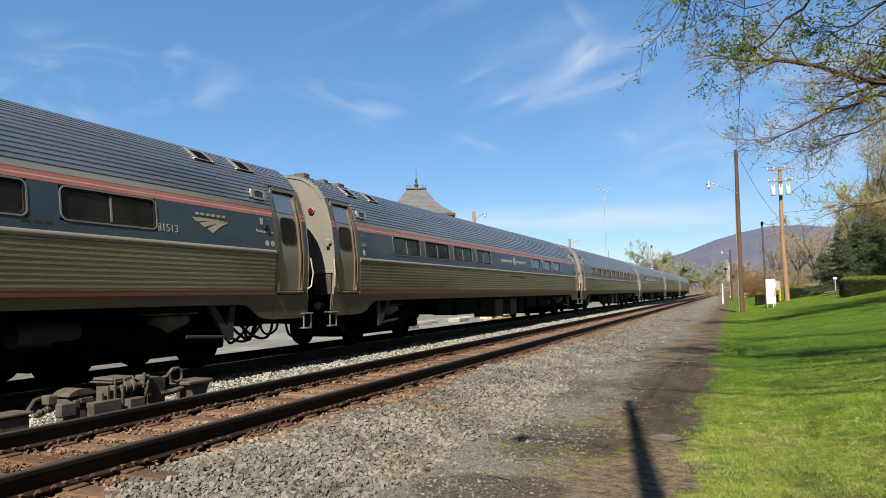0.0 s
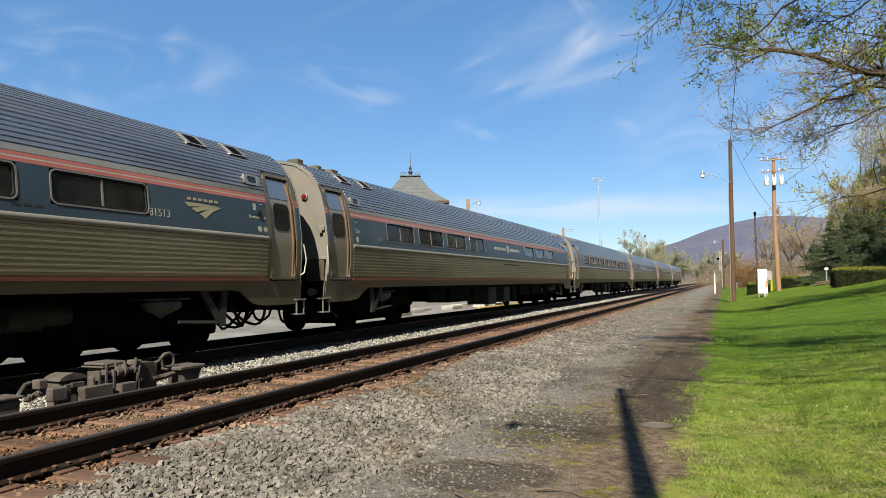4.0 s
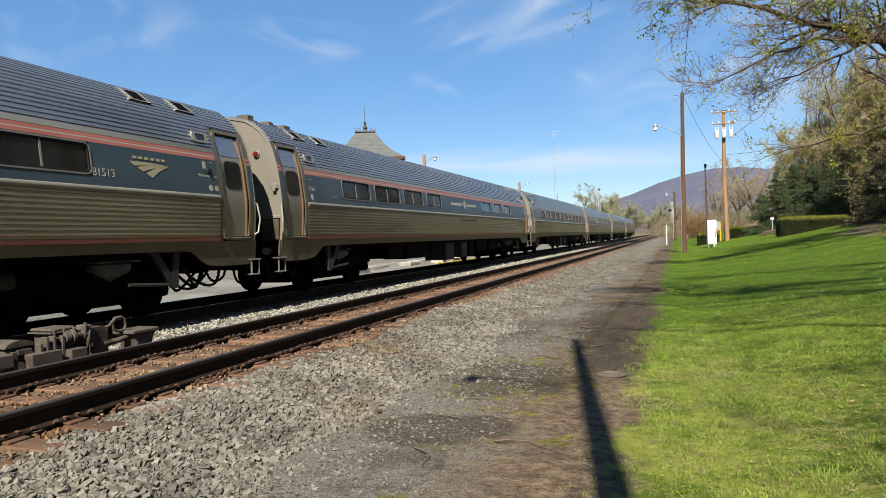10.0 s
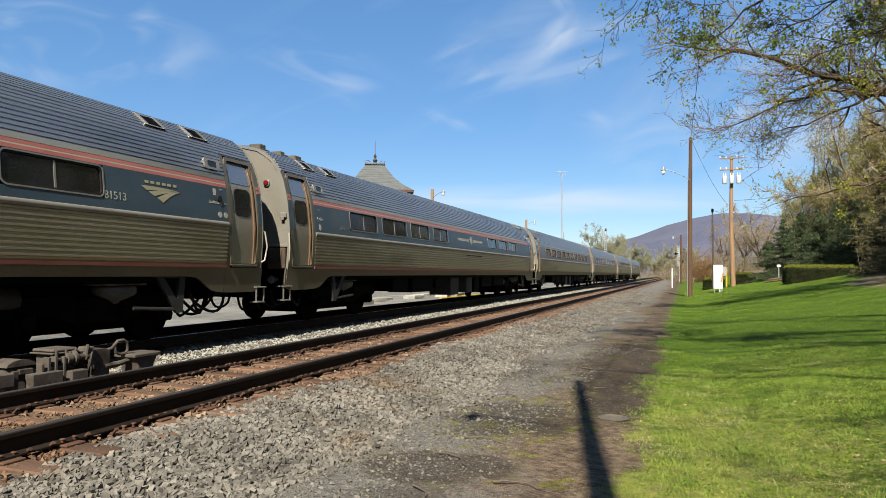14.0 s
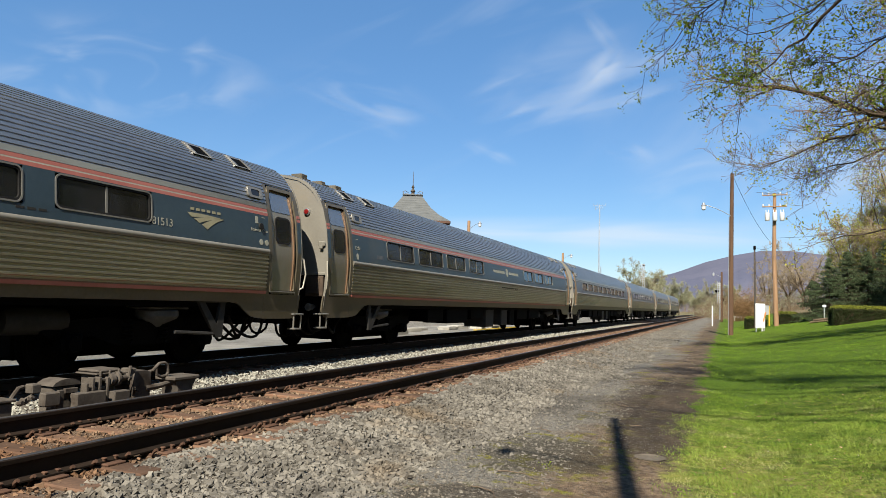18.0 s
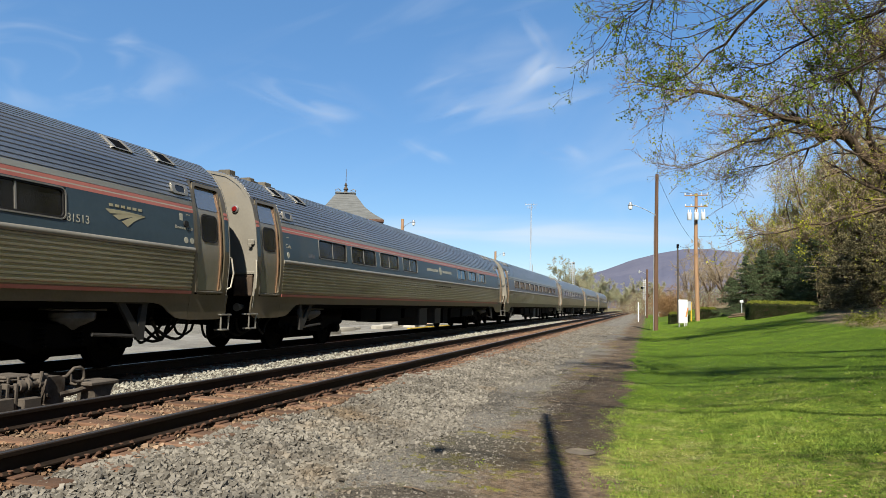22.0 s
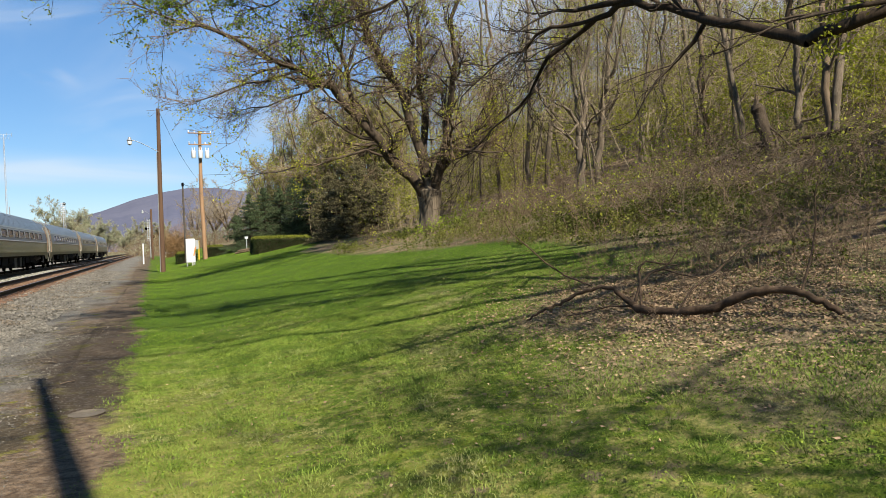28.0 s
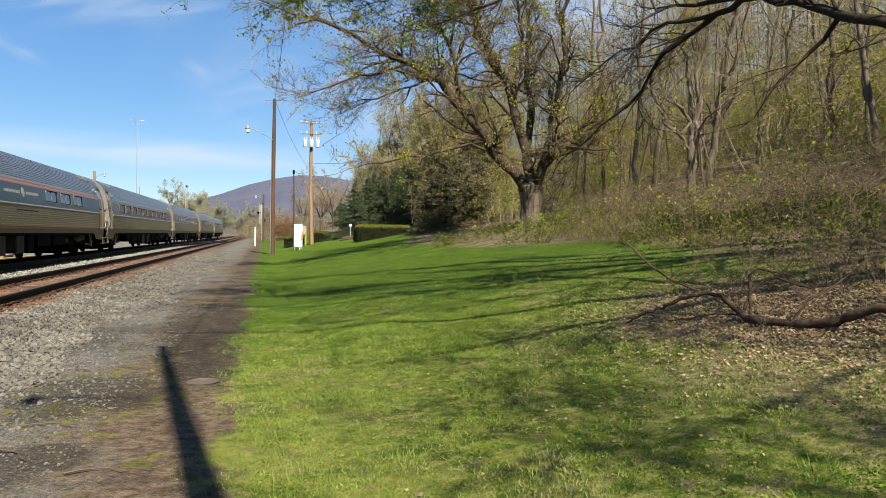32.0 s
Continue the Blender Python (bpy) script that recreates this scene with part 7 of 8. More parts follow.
def build_woods():
    build_edge_trees()
    kinds = []
    for k, (tall, r0) in enumerate(zip(TREE_TALL, (0.11, 0.14, 0.075, 0.06, 0.10, 0.045, 0.155))):
        ob = thing("forest_tree", "slim bare woodland tree with few young leaves", "tree", "trees of the wooded bank")
        g = wood_tree(50 + k, tall, r0)
        rng = np.random.default_rng(70 + k)
        part("trunk", limb_mesh("trunk", g.wood, BARK_TRUNK, 7), None, ob)
        crown = part("crown", limb_mesh("crown", g.twigs, TWIG_TAN if k % 2 else TWIG_GREY, 3), None, ob)
        tips = np.array(g.tips)
        tips = tips[rng.uniform(0, 1, len(tips)) < (0.7 if k in (0, 3, 5) else 0.3)]
        part("leaves", leaf_mesh("leaves", tips, 0.052, BUD, rng, 0.20, 6), None, crown)
        kinds.append(ob)
    r = random.Random(15)
    spots = [(32.0, 37, 6), (39.5, 36, 6), (47.0, 28, 6), (53.0, 25, 6), (44.0, 36, 6), (30.5, 36, 2), (41.0, 38, 3)]
    for k in range(215):
        d = 28 + 72 * r.random() ** 0.8
        az = r.uniform(8, 62) if k < 75 else r.uniform(22, 58)
        c = azel(az, 0, d)
        if (c.x < 12.5 + 0.03 * c.y and not (d > 66 and c.x > 8.5)) or (az < 20 and d < 40) or (az < 27 and d < 34) or (az < 14 and d < 71):
            continue
        spots.append((az, d, r.choice((2, 3, 5, 5)) if az < 27 else r.randrange(6)))
    for k in range(64):
        az = 7.4 + 12.5 * k / 63 + r.uniform(-0.3, 0.3)
        spots.append((az, r.uniform(72, 92) if az < 13.5 else r.uniform(52, 76), 5 if az < 8.8 else r.choice((3, 3, 5, 2) if az < 11 else (3, 2, 2, 5, 4))))
    spots += [(19.6 + 0.7 * k, 46 + 7 * (k % 3), (3, 0, 5)[k % 3]) for k in range(9)]
    # the woods go on up the bank beside the eye
    for k in range(16):
        x, y = 13.5 + 6.5 * r.random(), -9.0 + 11.0 * k / 15
        spots.append((math.degrees(math.atan2(x, y)), math.hypot(x, y), (0, 3, 4, 5)[k % 4]))
    used = set()
    for n, (az, d, k) in enumerate(spots):
        c = azel(az, 0, d)
        room = headroom(min(az, 62), d) * r.uniform(0.75, 1.2) if 5 < n and az < 62 else TREE_TALL[k]
        if room < 3:
            continue
        if k < 5 and room < 0.55 * TREE_TALL[k]:
            k = 5 if room < 9 else 3
        m = pose(c.x, c.y, land1(c.x, c.y), r.uniform(-4, 4), r.uniform(-4, 4), r.uniform(0, 360))
        s = min(room / TREE_TALL[k], r.uniform(0.8, 1.2))
        if k not in used:
            t = kinds[k]
            t.matrix_basis = m
            used.add(k)
        else:
            t = copy_thing(kinds[k], m)
        t.scale = (s, s, s)
    for k, (az, d, tall, wide) in enumerate(((9.2, 74, 8.4, 3.4), (10.8, 72, 11.0, 4.0), (12.6, 70, 12.6, 4.4), (14.4, 54, 10.0, 3.8), (16.4, 52, 9.8, 3.6), (18.6, 52, 10.0, 3.6))):
        c = azel(az, 0, d)
        puff_tree("budding_tree", "twiggy small tree breaking into yellow-green leaf", (c.x, c.y, land1(c.x, c.y)), tall, wide, BUD_BRIGHT if k in (0, 1, 2) else BUD, TWIG_TAN, 130 + k, 0.05, 5, "budding trees beside the evergreens")


def shoots(name, label, category, spots, material, seed, leafy=None, kind="stuff", group="", coarse=1.0, per=2):
    """Thickets of bare shoots. spots: (x, y, radius, height, count)."""
    rng = np.random.default_rng(seed)
    P0, P1, R0, R1, tips, lush = [], [], [], [], [], []
    for x, y, rad, tall, count in spots:
        green = 3.0 * rng.uniform(0, 1) ** 2.4
        a, q = rng.uniform(0, 6.28, count), rad * np.sqrt(rng.uniform(0, 1, count))
        px, py = x + q * np.cos(a), y + q * np.sin(a)
        p = np.stack([px, py, land(px, py) - 0.05], 1)
        d = np.stack([rng.normal(0, 0.35, count), rng.normal(0, 0.35, count), np.ones(count)], 1)
        h = tall * rng.uniform(0.35, 1.0, count)
        rr = (0.004 + 0.006 * rng.uniform(0, 1, count) * tall / 2) * coarse
        for i in range(4):
            e = p + d * (h / 4 / np.linalg.norm(d, axis=1))[:, None]
            P0.append(p), P1.append(e), R0.append(rr * (1 - 0.22 * i)), R1.append(rr * (1 - 0.22 * (i + 1)))
            if i > 0:
                for _ in range(3):
                    s = e + rng.normal(0, 0.16, e.shape) * (h * 0.9)[:, None] * np.array([1, 1, 0.6]) + np.array([0, 0, 0.06])
                    P0.append(e), P1.append(s), R0.append(rr * 0.5), R1.append(rr * 0.25)
                    tips.append(s)
                    lush.append(np.full(len(s), green))
            d = d + rng.normal(0, 0.34, d.shape)
            d[:, 2] = np.maximum(d[:, 2], -0.1)
            p = e
    v, f = frusta(np.concatenate(P0), np.concatenate(P1), np.concatenate(R0), np.concatenate(R1), 3)
    ob = tagged(new(name, quick_mesh(name, v, f, material)), label, category, group, kind)
    if leafy:
        mat, size, share = leafy
        t = np.concatenate(tips)
        t = t[rng.uniform(0, 1, len(t)) < share * np.concatenate(lush)]
        part("leaves", leaf_mesh("leaves", t, size, mat, rng, size * 1.5, per), None, ob)
    return ob


def build_thickets():
    r = random.Random(31)
    edge = []
    for k in range(90):
        az = r.uniform(13, 62)
        d = r.uniform(22, 34) if az < 33 else r.uniform(15, 27)
        c = azel(az, 0, d)
        if c.x < lawn_edge(c.y) + 0.8 or (18 < az < 25 and d < 33):
            continue
        edge.append((c.x, c.y, r.uniform(0.6, 1.7), r.uniform(0.5, 2.1), 20))
    shoots("undergrowth", "tangled bare undergrowth along the wooded bank", "undergrowth", edge, TWIG_BROWN, 41, (BUD, 0.045, 0.16), coarse=1.2)
    bank = []
    for k in range(400):
        az, d = r.uniform(14, 62) if k < 300 else r.uniform(42, 60), 27 + 45 * r.random() ** 1.2
        c = azel(az, 0, d)
        if c.x > 12 and d > (37 if az < 40 else 30):
            bank.append((c.x, c.y, r.uniform(1.0, 3.0), max(1.0, min(1.5 + 7.0 * r.random() ** 1.5, headroom(az, d))), 15))
    shoots("saplings", "thin saplings in first leaf on the hillside", "undergrowth", bank, TWIG_TAN, 42, (BUD, 0.056, 1.2), coarse=1.0, per=7)
    low = []
    for k in range(230):
        az, d = r.uniform(15, 62), 25 + 40 * r.random() ** 1.4
        c = azel(az, 0, d)
        if c.x > 13 and d > (37 if az < 40 else 31):
            low.append((c.x, c.y, r.uniform(1.0, 2.4), r.uniform(0.6, 2.6), 24))
    shoots("hill_brush", "dense brown brush among the trunks", "undergrowth", low, TWIG_GREY, 50, (BUD, 0.045, 0.35), coarse=1.0, per=3)
    green = [(azel(a, 0, d).x, azel(a, 0, d).y, 1.1, h, 30) for a, d, h in ((25.5, 27, 1.2), (31, 25, 1.4), (33.5, 24, 1.6), (29, 26, 1.1), (41, 31, 2.2), (43, 30, 2.0), (45, 33, 2.4), (21.6, 28.5, 1.0), (24.0, 27.4, 0.9), (22.8, 27.0, 0.8), (48, 29, 1.8), (47, 31, 2.4), (37.5, 25, 1.2), (39.5, 26.5, 1.3))]
    shoots("leafy_shrubs", "low shrubs in fresh green leaf", "shrub", green, TWIG, 43, (BUD_GREEN, 0.05, 0.55))
    tangle = []
    for k in range(46):
        az, d = r.uniform(36, 62), r.uniform(13, 30)
        c = azel(az, 0, d)
        if c.x > 9.5:
            tangle.append((c.x, c.y, r.uniform(0.7, 1.8), r.uniform(0.5, 1.8), 30))
    shoots("bank_brush", "dark tangled brush and briars on the bank", "undergrowth", tangle, TWIG, 47, (WEED, 0.035, 0.10), coarse=1.1)
    weeds = []
    for k in range(190):
        az, d = r.uniform(13, 62), r.uniform(13, 19.5) if k % 3 == 0 else r.uniform(18, 33)
        c = azel(az, 0, d)
        if c.x > lawn_edge(c.y) + 0.3:
            weeds.append((c.x, c.y, r.uniform(0.5, 1.4), r.uniform(0.2, 0.6), 26))
    shoots("bank_weeds", "low green weeds along the foot of the bank", "weeds", weeds, WEED, 48, (WEED, 0.036, 0.75), per=4)
    skirt = []
    for k in range(95):
        y = r.uniform(4.5, 20)
        x = float(lawn_edge(y)) - 0.2 + 3.4 * r.random() ** 1.3
        skirt.append((x, y, r.uniform(0.3, 0.9), r.uniform(0.25, 0.6) + (0.7 * r.random() if k % 4 == 0 else 0), 12))
    shoots("briars", "low brown briars between the lawn and the bank", "undergrowth", skirt, TWIG_BROWN, 51, (WEED, 0.026, 0.35), coarse=0.7)
    pile = [(azel(a, 0, d).x, azel(a, 0, d).y, 1.4, 1.3, 130) for a, d in ((26.4, 29.5), (27.6, 29), (28.8, 28.6))]
    shoots("brush_pile", "heap of reddish-brown cut brush at the wood's edge", "brush pile", pile, TWIG, 49, coarse=1.3)
    # brush over the fallen limb
    brush = [(5.6, 7.6, 0.9, 0.6, 30), (6.2, 6.6, 0.8, 0.7, 30), (6.9, 4.4, 0.9, 0.9, 30), (5.4, 6.2, 0.7, 0.4, 20), (6.6, 7.6, 0.9, 1.0, 24), (7.3, 6.3, 1.0, 1.3, 60), (7.8, 5.2, 1.0, 1.2, 60), (6.2, 8.6, 0.9, 0.8, 30), (8.6, 7.0, 1.2, 1.4, 60), (7.2, 7.8, 1.2, 0.8, 60)]
    shoots("brushwood", "tangle of dry brushwood beside the fallen limb", "brushwood", brush, TWIG_BROWN, 44, coarse=0.8)
    # far scrub and bare woods before the mountain
    far = []
    for k in range(70):
        az = r.uniform(-4.2, 6.5)
        d = r.uniform(150, 260)
        c = azel(az, 0, d)
        if az < -1.2 and abs(c.x + 7.4) < 6:
            continue
        far.append((c.x, c.y, 5.0, r.uniform(4, 8), 26))
    for k in range(46):
        az = r.uniform(-9.5, 1.0)
        d = r.uniform(430, 520)
        c = azel(az, 0, d)
        far.append((c.x, c.y, 9.0, r.uniform(7, 14), 30))
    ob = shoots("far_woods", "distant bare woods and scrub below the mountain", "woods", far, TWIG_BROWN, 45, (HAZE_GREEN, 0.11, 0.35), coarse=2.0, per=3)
    rus = []
    for az, d, h in ((1.45, 120, 5.6), (1.75, 122, 6.2), (2.1, 121, 5.2), (1.2, 119, 3.6)):
        c = azel(az, 0, d)
        rus.append((c.x, c.y, 1.1, h, 120))
    shoots("russet_shrub", "dense russet shrub at the end of the lawn", "shrub", rus, RUSSET, 46, (RUSSET, 0.10, 0.5))


def puff_tree(name, label, at, tall, wide, leaf, twig, seed, leaf_size, per, group):
    """A broad far tree: limbs and a thin crown."""
    ob = thing(name, label, "tree", group, at)
    g = Grower(seed, 0.2, 0.10)
    g.put(Vector((0, 0, -0.5)), Vector((0, 0, tall * 0.22)), tall * 0.022, tall * 0.018)
    for k in range(9):
        a = k * 0.7 + g.r.uniform(-0.2, 0.2)
        up = g.r.uniform(0.5, 0.95)
        end = Vector((math.cos(a) * wide * g.r.uniform(0.4, 0.8), math.sin(a) * wide * g.r.uniform(0.4, 0.8), tall * up))
        g.guide([Vector((0, 0, tall * 0.2)), end * 0.5 + Vector((0, 0, tall * 0.12)), end], tall * 0.012, tall * 0.003, 6, 2, tall * 0.2)
    rng = np.random.default_rng(seed)
    part("trunk", limb_mesh("trunk", g.wood, BARK, 5), None, ob)
    crown = part("crown", limb_mesh("crown", [(*q[:6], max(q[6], 0.022), max(q[7], 0.018)) for q in g.twigs] or g.wood[-4:], twig, 3), None, ob)
    if leaf:
        part("leaves", leaf_mesh("leaves", np.array(g.tips), leaf_size, leaf, rng, leaf_size * 1.6, per), None, crown)
    return ob


def build_far_trees():
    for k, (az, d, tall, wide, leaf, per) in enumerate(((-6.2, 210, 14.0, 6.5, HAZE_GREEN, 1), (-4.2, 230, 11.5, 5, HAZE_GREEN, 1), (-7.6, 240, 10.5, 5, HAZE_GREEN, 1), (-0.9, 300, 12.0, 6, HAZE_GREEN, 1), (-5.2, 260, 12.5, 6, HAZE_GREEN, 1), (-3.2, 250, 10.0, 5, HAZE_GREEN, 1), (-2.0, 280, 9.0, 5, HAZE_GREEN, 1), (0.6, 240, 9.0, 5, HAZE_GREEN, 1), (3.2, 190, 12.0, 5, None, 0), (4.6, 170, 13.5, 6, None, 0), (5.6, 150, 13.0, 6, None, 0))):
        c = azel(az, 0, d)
        puff_tree("far_tree", "distant tree in spring foliage, coloured pale for the haze" if leaf else "distant bare tan tree below the mountain", (c.x, c.y, land1(c.x, c.y) if c.x > 0 else 0), tall, wide, leaf, TWIG_TAN, 80 + k, 0.10, 9 * int(per), "distant trees")


def spruce(at, tall, wide, material, seed, label, name="spruce_tree"):
    ob = thing(name, label, "tree", "evergreens behind the hedge", at)
    rng = np.random.default_rng(seed)
    h = Heap()
    h.tube([(0, 0, -0.3), (0, 0, tall * 0.96)], [0.04 * tall * 0.5, 0.02], 7)
    part("trunk", h, BARK_DARK, ob)
    P0, P1, R0, R1, spots = [], [], [], [], []
    for k in range(int(tall * 42)):
        f = rng.uniform(0.03, 0.99)
        a = rng.uniform(0, 6.28)
        ln = wide * (1 - f) ** 0.8 * rng.uniform(0.7, 1.1) + 0.08
        z = tall * f
        d = np.array([math.cos(a), math.sin(a), -0.16 + 0.35 * f])
        p, q = np.array([0, 0, z]), np.array([0, 0, z]) + d * ln
        P0.append(p), P1.append(q), R0.append(0.02), R1.append(0.006)
        side = np.array([-math.sin(a), math.cos(a), 0])
        n = int(8 + ln * 24)
        t = rng.uniform(0.2, 1.0, n)
        spots.append(p + d * ln * t[:, None] + side * (rng.normal(0, 0.16, n) * ln * (1.1 - t))[:, None] + np.stack([np.zeros(n), np.zeros(n), -rng.uniform(0, 0.14, n)], 1))
    v, fc = frusta(np.array(P0), np.array(P1), np.array(R0), np.array(R1), 3)
    crown = part("crown", quick_mesh("crown", v, fc, BARK_DARK), None, ob)
    part("needles", leaf_mesh("needles", np.concatenate(spots), 0.044, material, rng, 0.04, 3), None, crown)
    return ob


def build_evergreens():
    for k, (az, d, tall, wide) in enumerate(((6.3, 66, 3.4, 2.0), (7.3, 64, 5.0, 2.4), (8.5, 66, 5.4, 2.5), (9.7, 64, 5.0, 2.4), (10.9, 65, 5.8, 2.6), (12.2, 60, 6.0, 2.5))):
        c = azel(az, 0, d)
        spruce((c.x, c.y, land1(c.x, c.y)), tall, wide, NEEDLE, 90 + k, "dark green spruce behind a clipped hedge")
    for k, (az, d, tall, wide) in enumerate(((13.7, 44, 4.4, 1.9), (14.9, 42, 4.9, 1.9), (16.2, 42, 4.8, 2.0), (17.6, 41, 4.2, 1.8))):
        c = azel(az, 0, d)
        spruce((c.x, c.y, land1(c.x, c.y)), tall, wide, NEEDLE_BROWN, 110 + k, "brownish overgrown evergreen beside the wooded bank", "evergreen_tree")


def build_hedges():
    def hedge(x0, x1, y0, y1, tall, seed, label):
        rng = np.random.default_rng(seed)
        zc = land1((x0 + x1) / 2, (y0 + y1) / 2)
        ob = thing("hedge", label, "hedge", "clipped hedges", ((x0 + x1) / 2, (y0 + y1) / 2, zc))
        w, d = (x1 - x0) / 2, (y1 - y0) / 2
        h = Heap()
        h.box(-w + 0.12, w - 0.12, -d + 0.12, d - 0.12, -0.4, tall - 0.14, 0.1)
        part("inner_growth", h, BARK_DARK, ob)
        n = int(4200 * (w * d * 4 + (w + d) * 4 * tall) / 10)
        p = np.stack([rng.uniform(-w, w, n), rng.uniform(-d, d, n), rng.uniform(-0.3, tall, n)], 1)
        face = rng.choice(5, n, p=[0.3, 0.1, 0.12, 0.12, 0.36])
        p[face == 0, 1] = -d
        p[face == 1, 1] = d
        p[face == 2, 0] = -w
        p[face == 3, 0] = w
        p[face == 4, 2] = tall
        edge = np.clip((np.maximum(np.abs(p[:, 0]) - w + 0.3, np.abs(p[:, 1]) - d + 0.3)) / 0.3, 0, 1)
        p[:, 2] -= np.where(p[:, 2] > tall - 0.3, 0.16 * edge ** 2 * (p[:, 2] - tall + 0.3) / 0.3, 0)
        p += rng.normal(0, 0.035, p.shape)
        # leaves of the top and upper front rim take the lit colour
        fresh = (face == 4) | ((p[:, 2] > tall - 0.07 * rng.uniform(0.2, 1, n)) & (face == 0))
        part("leaves", leaf_mesh("leaves", p[~fresh], 0.032, HEDGE_SHADED, rng, 0.025, 4), None, ob, "clipped green leaves, coloured dark as the shaded sides")
        part("new_growth", leaf_mesh("new_growth", p[fresh], 0.03, HEDGE_LIT, rng, 0.02, 4), None, ob, "yellow-green leaves, coloured light as the sunlit clipped top")
    hedge(6.35, 10.3, 48.0, 49.8, 0.84, 61, "long clipped green hedge across the lawn")
    hedge(1.9, 3.6, 66.0, 67.2, 0.95, 62, "low clipped hedge behind the white cabinet")
    hedge(4.3, 6.2, 66.5, 67.7, 1.0, 63, "low clipped hedge beside the pale pole")


def build_fallen_limb():
    r = random.Random(77)
    ob = thing("fallen_limb", "long crooked fallen tree limb lying on leaves", "fallen limb")
    pts = [(4.13, 7.47, 0.0), (4.19, 7.37, 0.06), (4.26, 7.26, 0.13), (4.37, 7.08, 0.17), (4.48, 6.89, 0.27), (4.63, 6.65, 0.33), (4.72, 6.51, 0.30), (4.79, 6.40, 0.18), (4.84, 6.30, 0.08), (4.90, 6.04, 0.04), (4.99, 5.78, 0.04), (5.09, 5.49, 0.08), (5.17, 5.27, 0.15), (5.24, 5.06, 0.23), (5.32, 4.86, 0.26), (5.40, 4.63, 0.23), (5.46, 4.45, 0.13), (5.52, 4.28, 0.0)]
    pts = [Vector((x, y, land1(x, y) + z)) for x, y, z in pts]
    h = Heap()
    rad = [0.016, 0.02, 0.024, 0.026, 0.03, 0.033, 0.037, 0.044, 0.056, 0.066, 0.068, 0.066, 0.064, 0.06, 0.056, 0.052, 0.045, 0.036]
    fine, fr = [], []
    for i in range(len(pts) - 1):
        for k in range(4):
            f = k / 4
            fine.append(pts[i].lerp(pts[i + 1], f) + Vector((r.gauss(0, 0.008), r.gauss(0, 0.008), r.gauss(0, 0.008))))
            fr.append((rad[i] * (1 - f) + rad[i + 1] * f) * r.uniform(0.88, 1.14))
    h.tube(fine, [0.68 * q for q in fr], 13)
    part("limb", h, BARK_LIMB, ob)

    def side(name, line, r0, r1):
        h = Heap()
        q = [Vector((x, y, land1(x, y) + z)) for x, y, z in line]
        n = len(q)
        h.tube(q, [0.62 * (r0 + (r1 - r0) * i / (n - 1)) for i in range(n)], 11)
        part(name, h, BARK_LIMB, ob)
    side("side_branch", [(4.58, 6.74, 0.36), (4.41, 7.01, 0.51), (4.28, 7.22, 0.69), (4.14, 7.44, 0.94), (4.04, 7.60, 1.10), (4.01, 7.66, 1.20), (4.02, 7.70, 1.32), (3.99, 7.70, 1.45)], 0.017, 0.006)
    side("side_branch", [(4.01, 7.66, 1.20), (4.10, 7.70, 1.30), (4.16, 7.76, 1.42)], 0.008, 0.003)
    side("side_branch", [(4.02, 7.70, 1.25), (3.94, 7.80, 1.31), (3.90, 7.86, 1.40)], 0.008, 0.003)
    side("side_branch", [(4.84, 6.30, 0.10), (4.99, 6.38, 0.28), (5.14, 6.36, 0.40), (5.26, 6.30, 0.42), (5.32, 6.24, 0.50), (5.40, 6.20, 0.62)], 0.030, 0.010)
    side("side_branch", [(5.26, 6.30, 0.42), (5.36, 6.10, 0.34), (5.44, 5.96, 0.30)], 0.018, 0.008)
    side("side_branch", [(4.86, 6.20, 0.08), (5.10, 6.52, 0.46), (5.24, 6.56, 0.50), (5.40, 6.46, 0.44), (5.52, 6.36, 0.40)], 0.026, 0.012)
    side("side_branch", [(4.99, 5.78, 0.06), (5.30, 5.92, 0.20), (5.62, 5.84, 0.34), (5.86, 5.70, 0.56), (6.10, 5.60, 0.62)], 0.022, 0.008)
    side("side_branch", [(5.40, 4.63, 0.24), (5.74, 4.80, 0.45), (5.88, 4.84, 0.74), (5.90, 4.86, 1.05), (6.00, 4.84, 1.36)], 0.020, 0.006)
    side("side_branch", [(5.88, 4.84, 0.74), (6.20, 4.94, 0.88), (6.60, 4.90, 0.96)], 0.011, 0.004)
    side("side_branch", [(4.84, 6.32, 0.09), (4.70, 6.56, 0.10), (4.52, 6.80, 0.05), (4.40, 7.00, 0.03)], 0.016, 0.007)
    build_deadwood(r)


